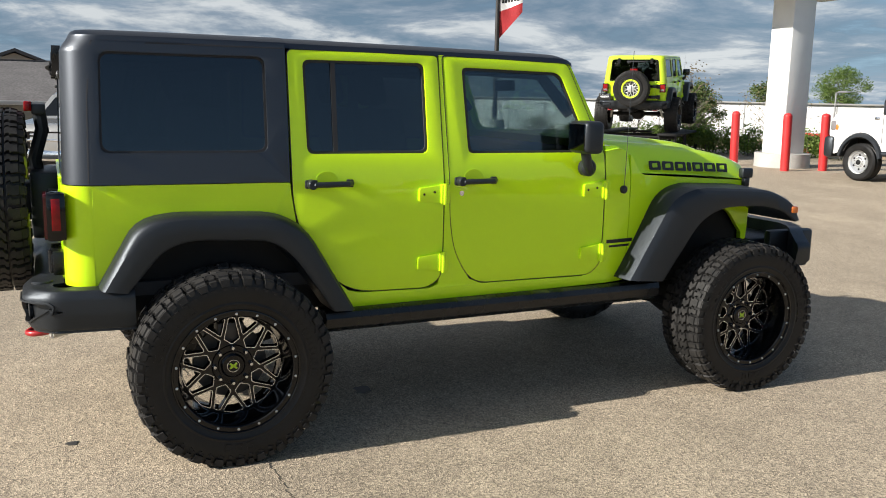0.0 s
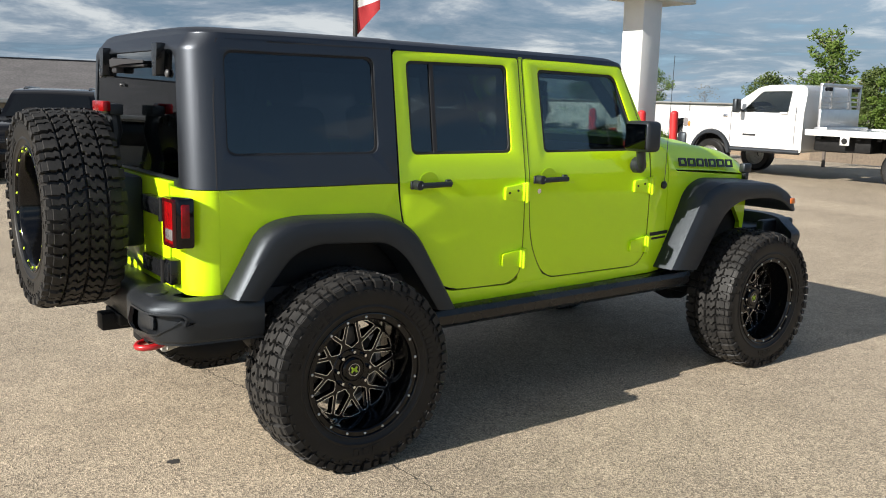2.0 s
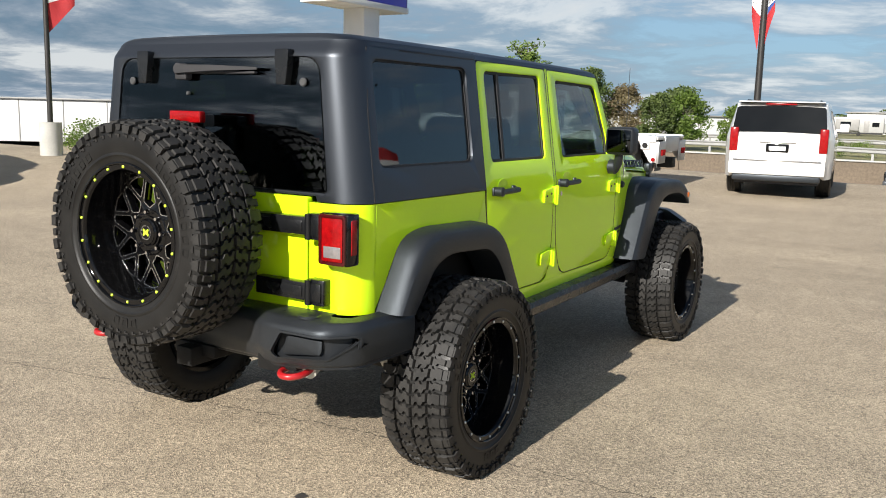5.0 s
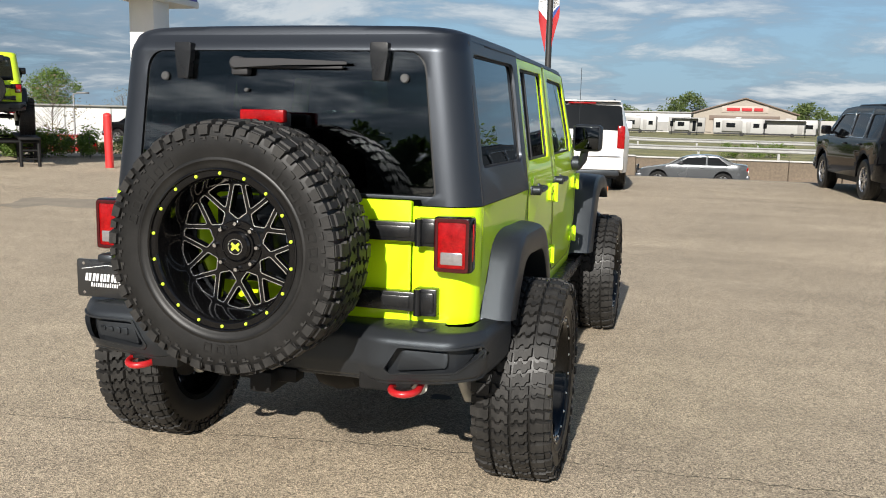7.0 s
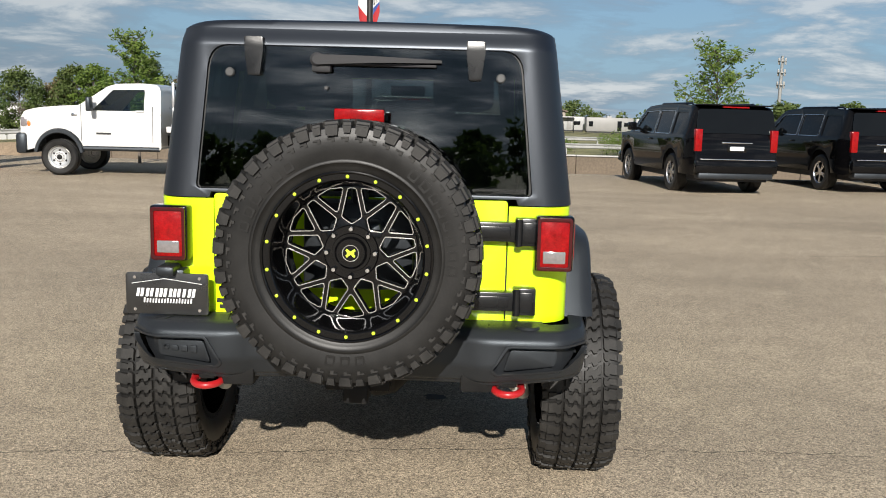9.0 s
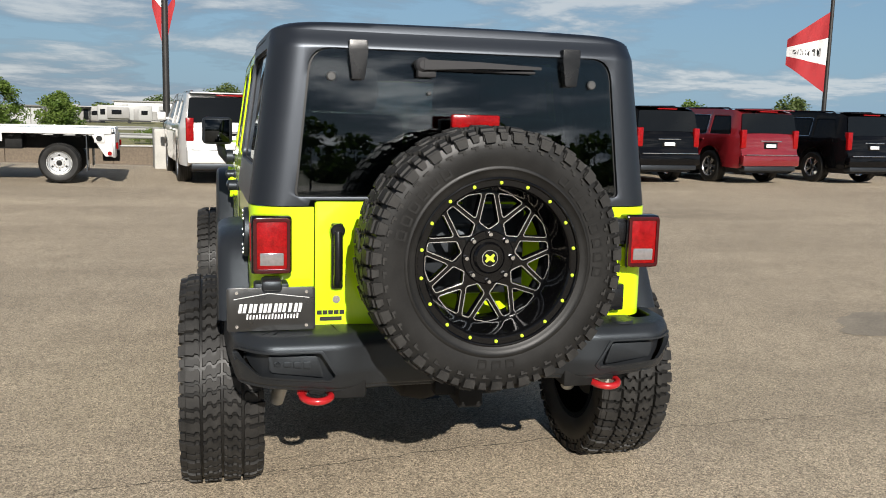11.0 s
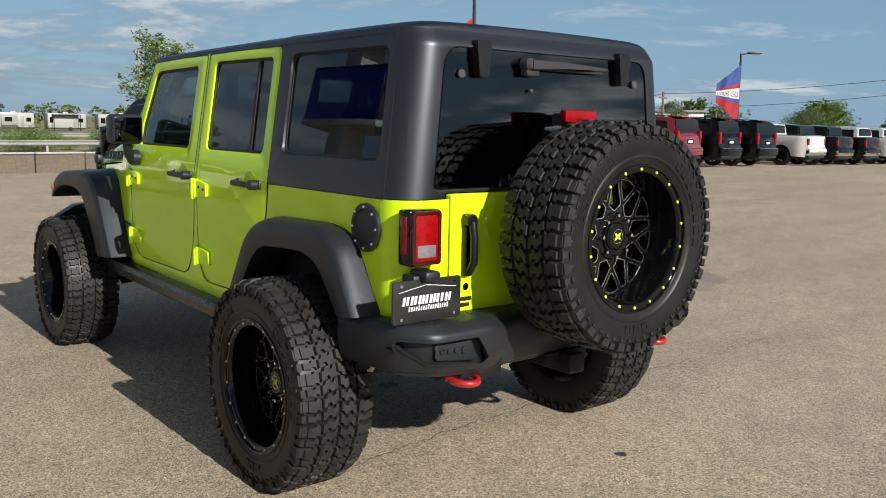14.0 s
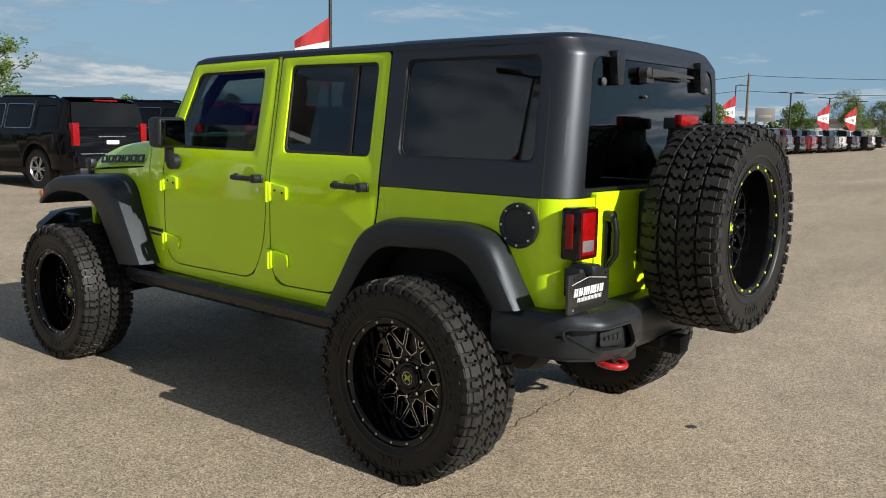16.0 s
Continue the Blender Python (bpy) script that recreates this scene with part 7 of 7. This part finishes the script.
for z, d in ((5.7, 0.0), (4.2, 0.8)):
    for (x0, y0), (x1, y1) in (((72.9, 54.8), (79.9, 69.8)), ((72.9, 54.8), (84.9, 31.7)), ((84.9, 31.7), (100, 2))):
        pts = [Vector((x0 + (x1 - x0) * t, y0 + d + (y1 - y0) * t, ground_z(x0, y0) + (ground_z(x1, y1) - ground_z(x0, y0)) * t + z + (1.5 * t if x1 > 80 and x0 < 75 else (1.5 if x0 > 80 else 0)) - 1.6 * t * (1 - t))) for t in steps(0, 1, 14)]
        tagged(part("overhead_wire", tube(pts, 0.025, 5), pole_dark), "thin dark overhead wire between utility poles", "wire", "overhead wires")

# ---- guard rails, far fence, buildings ----
rail_mat = material("galvanised_rail", (0.30, 0.30, 0.29), 0.5, 0.2, 0.1, 2.0)
for y, z0 in ((45.0, 0.0), (60.0, 0.0)):
    v = thing("guard_rail", "long galvanised steel guard rail along the road", "guard rail", pose(0, 0, 0), kind="")
    prof = [(0.0, 0.42), (-0.06, 0.47), (0.0, 0.54), (0.0, 0.58), (-0.06, 0.64), (0.0, 0.70)]
    rows = []
    for x in steps(-26, 86, 56):
        yy = y + edge_shift(x)
        rows.append([Vector((x, yy + a, ground_z(x, yy) + b)) for a, b in prof])
    part("beam", loft(rows), rail_mat, v)
    for x in steps(-26, 86, 28):
        yy = y + edge_shift(x)
        part("post", box(x - 0.06, x + 0.06, yy + 0.02, yy + 0.16, ground_z(x, yy) - 0.1, ground_z(x, yy) + 0.70), rail_mat, v)
rv_white = material("camper_white", (0.33, 0.33, 0.32), 0.45, 0, 0.04, 0.6)
rv_grey = material("camper_grey", (0.24, 0.235, 0.225), 0.5, 0, 0.06, 0.6)


def camper(x, y, length, mat, seed):
    rng = random.Random(seed)
    z = ground_z(x, y)
    v = thing("camper_trailer", "pale camper trailer on the sales ground across the road", "camper", pose(x, y, z, 0, 0, rng.uniform(-6, 6)), "rows of campers")
    part("body", box(-length / 2, length / 2, -1.25, 1.25, 0.55, 3.25, 0.15), mat, v)
    if rng.random() < 0.6:
        part("awning", box(-length * 0.40, length * 0.30, -2.6, -1.2, 2.95, 3.08, 0.03), cabin_dark, v)
        part("porch_post", box(-length * 0.40, -length * 0.40 + 0.12, -2.55, -2.43, 0.0, 2.95), dark_glass, v)
        part("porch_post", box(length * 0.30 - 0.12, length * 0.30, -2.55, -2.43, 0.0, 2.95), dark_glass, v)
    if rng.random() < 0.7:
        part("slide_out", box(-length * 0.32, length * 0.08, -1.75, -1.2, 0.9, 2.9, 0.05), rv_grey if mat is rv_white else rv_white, v)
        part("window_pane", box(-length * 0.24, -length * 0.06, -1.77, -1.74, 1.6, 2.4, 0.02), dark_glass, v)
    part("door", box(length * 0.16, length * 0.25, -1.28, -1.24, 0.7, 2.6, 0.02), rv_grey if mat is rv_white else dark_glass, v)
    part("window_pane", box(-length * 0.45, -length * 0.36, -1.28, -1.24, 1.5, 2.5, 0.02), dark_glass, v)
    part("roof_unit", box(-0.5, 0.5, -0.4, 0.4, 3.2, 3.5, 0.06), rv_white, v)
    part("skirt", box(-length * 0.48, length * 0.48, -1.1, 1.1, 0.30, 0.56), cabin_dark, v)
    part("window_pane", box(length * 0.30, length * 0.42, -1.28, -1.24, 1.6, 2.35, 0.02), dark_glass, v)
    part("wheel", moved(disc_x(-0.15, 0.15, 0.36, 18, 0.05), pose(length * 0.08, -1.1, 0.36, 0, 0, 90)), tyre_rubber, v)
    part("hitch", tube([(length / 2, 0, 0.6), (length / 2 + 1.2, 0, 0.55)], 0.06, 6), dark_steel, v)


for k in range(18):
    x = -36 + 9.2 * k
    camper(x, 172 + 3 * math.sin(k * 2.4), 8.4 + 1.9 * math.sin(k * 1.3), rv_white if k % 3 != 1 else rv_grey, 200 + k)
wall_tan = material("tan_metal_siding", (0.27, 0.235, 0.195), 0.6, 0, 0.05, 0.5)
roof_brown = material("brown_metal_roof", (0.12, 0.085, 0.065), 0.6, 0, 0.1, 0.4)
roof_grey = material("dark_grey_shingle", (0.055, 0.055, 0.058), 0.85, 0, 0.2, 0.8, 0.3, 12.0)
wall_white = material("white_far_wall", (0.55, 0.55, 0.54), 0.6, 0, 0.05, 0.3)


def gable_hall(x, y, w, d, h, rise, wall, roof, heading, label, bands=(), z=None):
    zz = ground_z(x, y) if z is None else z
    v = thing("sales_hall", label, "building", pose(x, y, zz, 0, 0, heading))
    front = plate([[(-w / 2, 0), (w / 2, 0), (w / 2, h), (0, h + rise), (-w / 2, h)]], lambda u, t, q: Vector((u, -q, t)), d)
    part("wall", front, wall, v)
    for s in (1, -1):
        a, b = Vector((s * (w / 2 + 0.5), 0, h - 0.25)), Vector((0, 0, h + rise + 0.12))
        part("roof", loft([[a + Vector((0, -0.6, 0)), b + Vector((0, -0.6, 0)), b + Vector((0, -0.6, 0.25)), a + Vector((0, -0.6, 0.25))], [a + Vector((0, d + 0.6, 0)), b + Vector((0, d + 0.6, 0)), b + Vector((0, d + 0.6, 0.25)), a + Vector((0, d + 0.6, 0.25))]], closed=True), roof, v)
    for name, u0, u1, z0, z1, mat in bands:
        part(name, box(u0, u1, -0.30 if "lettering" in name else -0.12, 0.02, z0, z1, 0.03), mat, v)
    return v


hall = gable_hall(12.2, 192, 20.5, 22, 4.4, 2.9, wall_tan, roof_brown, 0, "tan gabled sales hall across the road", [("sign_panel", -4.6, 4.6, 4.5, 5.9, material("pale_sign_panel", (0.34, 0.29, 0.25), 0.6)), ("sign_lettering", -3.6, -1.0, 4.85, 5.5, flag_red), ("sign_lettering", -0.6, 1.4, 4.85, 5.5, flag_red), ("sign_lettering", 1.8, 3.6, 4.85, 5.5, flag_red), ("awning", -7, 7, 2.9, 3.9, roof_brown), ("garage_door", -6, -1, 0.1, 2.8, rv_grey), ("garage_door", 1, 6, 0.1, 2.8, rv_grey)])
v = thing("annex_hall", "long white low hall beside the gabled one", "building", pose(-10.2, 194, ground_z(-10.2, 194)))
part("wall", box(-12, 12, 0, 14, 0, 4.1, 0.05), wall_white, v)
part("roof", box(-12.4, 12.4, -0.4, 14.4, 4.1, 4.4, 0.1), rv_grey, v)
for k in range(5):
    part("garage_door", box(-11 + 5 * k, -8 + 5 * k, -0.1, 0.02, 0.2, 2.2), rv_grey, v)
v = thing("far_wall", "long white windowless wall of a far warehouse", "building", pose(-39, 52, -1.0, 0, 0, 40))
part("wall", box(-32, 32, 0, 12, -0.5, 2.6, 0.05), wall_white, v)
part("parapet", box(-32.2, 32.2, -0.2, 12.2, 2.6, 2.72, 0.02), rv_grey, v)
for k in range(-10, 11):
    part("panel_joint", box(k * 3.1 - 0.03, k * 3.1 + 0.03, -0.03, 0.02, -0.5, 2.6), rv_grey, v)
siding = material("tan_grey_siding", (0.20, 0.19, 0.165), 0.7, 0, 0.06, 0.8)
shingle = material("weathered_shingle", (0.105, 0.098, 0.095), 0.9, 0, 0.2, 0.9, 0.3, 10.0)
v = thing("long_hall", "long low building with a grey shingle roof and tan siding", "building", pose(-37.2, -27.2, -1.2, 0, 0, 90))
part("wall", box(0, 43, 0, 14, 0, 2.4, 0.03), siding, v)
rows = [[Vector((x, -0.7, 2.3)), Vector((x - e, 7, 4.15)), Vector((x, 14.7, 2.3)), Vector((x, 14.7, 2.1)), Vector((x - e, 7, 3.95)), Vector((x, -0.7, 2.1))] for x, e in ((-0.6, 0.0), (43.6, 0.0))]
part("roof", loft(rows, closed=True), shingle, v, "grey shingle roof")
part("ridge_cap", box(-0.6, 43.6, 6.85, 7.15, 4.10, 4.20, 0.02), roof_grey, v, "dark ridge cap")
part("gutter", box(-0.7, 43.7, -0.82, -0.70, 2.12, 2.30, 0.02), rv_white, v, "pale gutter")
for k in range(14):
    part("siding_lap", box(0, 43, -0.025, 0.0, 0.16 * k + 0.10, 0.16 * k + 0.13), siding, v)
for k in range(4):
    part("window", box(5.5 + 9.0 * k, 7.1 + 9.0 * k, -0.06, 0.02, 0.9, 2.0, 0.02), dark_glass, v)
gable_hall(-76, -3.0, 12, 14, 2.2, 2.2, wall_tan, roof_grey, 96, "tan gabled building with a dark roof", [("trim", -5.4, 5.4, 2.1, 2.3, wall_white)], 0.0)
v = thing("far_store", "low far store with a lit white front", "building", pose(121, 34, ground_z(121, 34), 0, 0, -70))
part("wall", box(-6, 6, 0, 10, 0, 3.0, 0.05), wall_white, v)
part("roof", box(-6.4, 6.4, -0.5, 10.4, 3.0, 3.5, 0.05), roof_brown, v)
v = thing("cell_tower", "grey cell tower with antenna panels", "tower", pose(84, 236, ground_z(84, 236)))
part("mast", tube([(0, 0, 0), (0, 0, 21)], 0.55, 10, 0.35), pole_grey, v)
for z in (19.6, 16.6, 13.4):
    for k in range(6):
        c, s = math.cos(k * math.pi / 3), math.sin(k * math.pi / 3)
        part("antenna_panel", box(c * 0.95 - 0.13, c * 0.95 + 0.13, s * 0.95 - 0.13, s * 0.95 + 0.13, z - 0.9, z + 0.9, 0.04), rv_grey, v)
    part("platform", moved(lathe([(-0.1, 0.3), (-0.1, 1.15), (0.1, 1.15), (0.1, 0.3)], 12), pose(0, 0, z, 0, -90, 0)), pole_grey, v)
v = thing("road_sign", "grey sign panel on a post by the far road", "sign", pose(109, 38.6, ground_z(109, 38.6), 0, 0, -65))
part("post", tube([(0, 0, -0.1), (0, 0, 3.6)], 0.10, 8), pole_grey, v)
part("sign_panel", box(-1.2, 1.2, -0.15, 0.0, 3.2, 4.9, 0.03), rv_grey, v)
part("sign_lettering", box(-0.8, 0.8, -0.17, -0.14, 3.65, 4.05, 0.01), rv_white, v)
v = thing("far_hall", "white flat-roofed store beyond the far road", "building", pose(99, 79, ground_z(99, 79), 0, 0, -52))
part("wall", box(-9, 9, 0, 10, -0.3, 4.4, 0.05), wall_white, v)
part("roof", box(-9.3, 9.3, -0.3, 10.3, 4.4, 4.7, 0.05), rv_grey, v)
part("entrance", box(-7.5, -3.5, -0.6, 0.1, -0.3, 3.4, 0.05), rv_grey, v)
# concrete retaining wall beyond the road, of cast panels under a pale coping
bank_wall = material("stained_brown_concrete", (0.135, 0.105, 0.075), 0.9, 0, 0.14, 0.7, 0.15, 9.0)
v = thing("retaining_wall", "stained brown concrete retaining wall of cast panels", "wall", pose(0, 0, 0), kind="structure")
panel_mesh = mesh_of("wall_panel", box(-1.22, 1.22, -0.12, 0.12, -0.66, 0.39, 0.02, 1), bank_wall)
coping_mesh = mesh_of("coping", box(-1.225, 1.225, -0.20, 0.20, 0.39, 0.47, 0.02, 1), concrete)
for k in range(40):
    x = -22 + 2.46 * k
    yy = 42.8 + edge_shift(x)
    m = pose(x, yy, ground_z(x, yy - 1.5) + 0.66, 0, 0, math.degrees(math.atan2(edge_shift(x + 1) - edge_shift(x - 1), 2)))
    part("wall_panel", panel_mesh, None, v, m=m)
    part("coping", coping_mesh, None, v, m=m)
# low woods along the horizon
rng = random.Random(77)
cs = []
for k in range(150):
    t = k / 149
    x, y = 330 * math.cos(radians(100 - 115 * t)), 330 * math.sin(radians(100 - 115 * t))
    cs.append((x + rng.uniform(-8, 8), y + rng.uniform(-8, 8), rng.uniform(0.5, 3.0), rng.uniform(2.5, 4.5)))
me = leaves(cs, 0.9, 60, rng)
me.materials.append(leaf_dark)
tagged(part("far_woods", me, None), "low dark green woods along the horizon", "woods", kind="stuff")
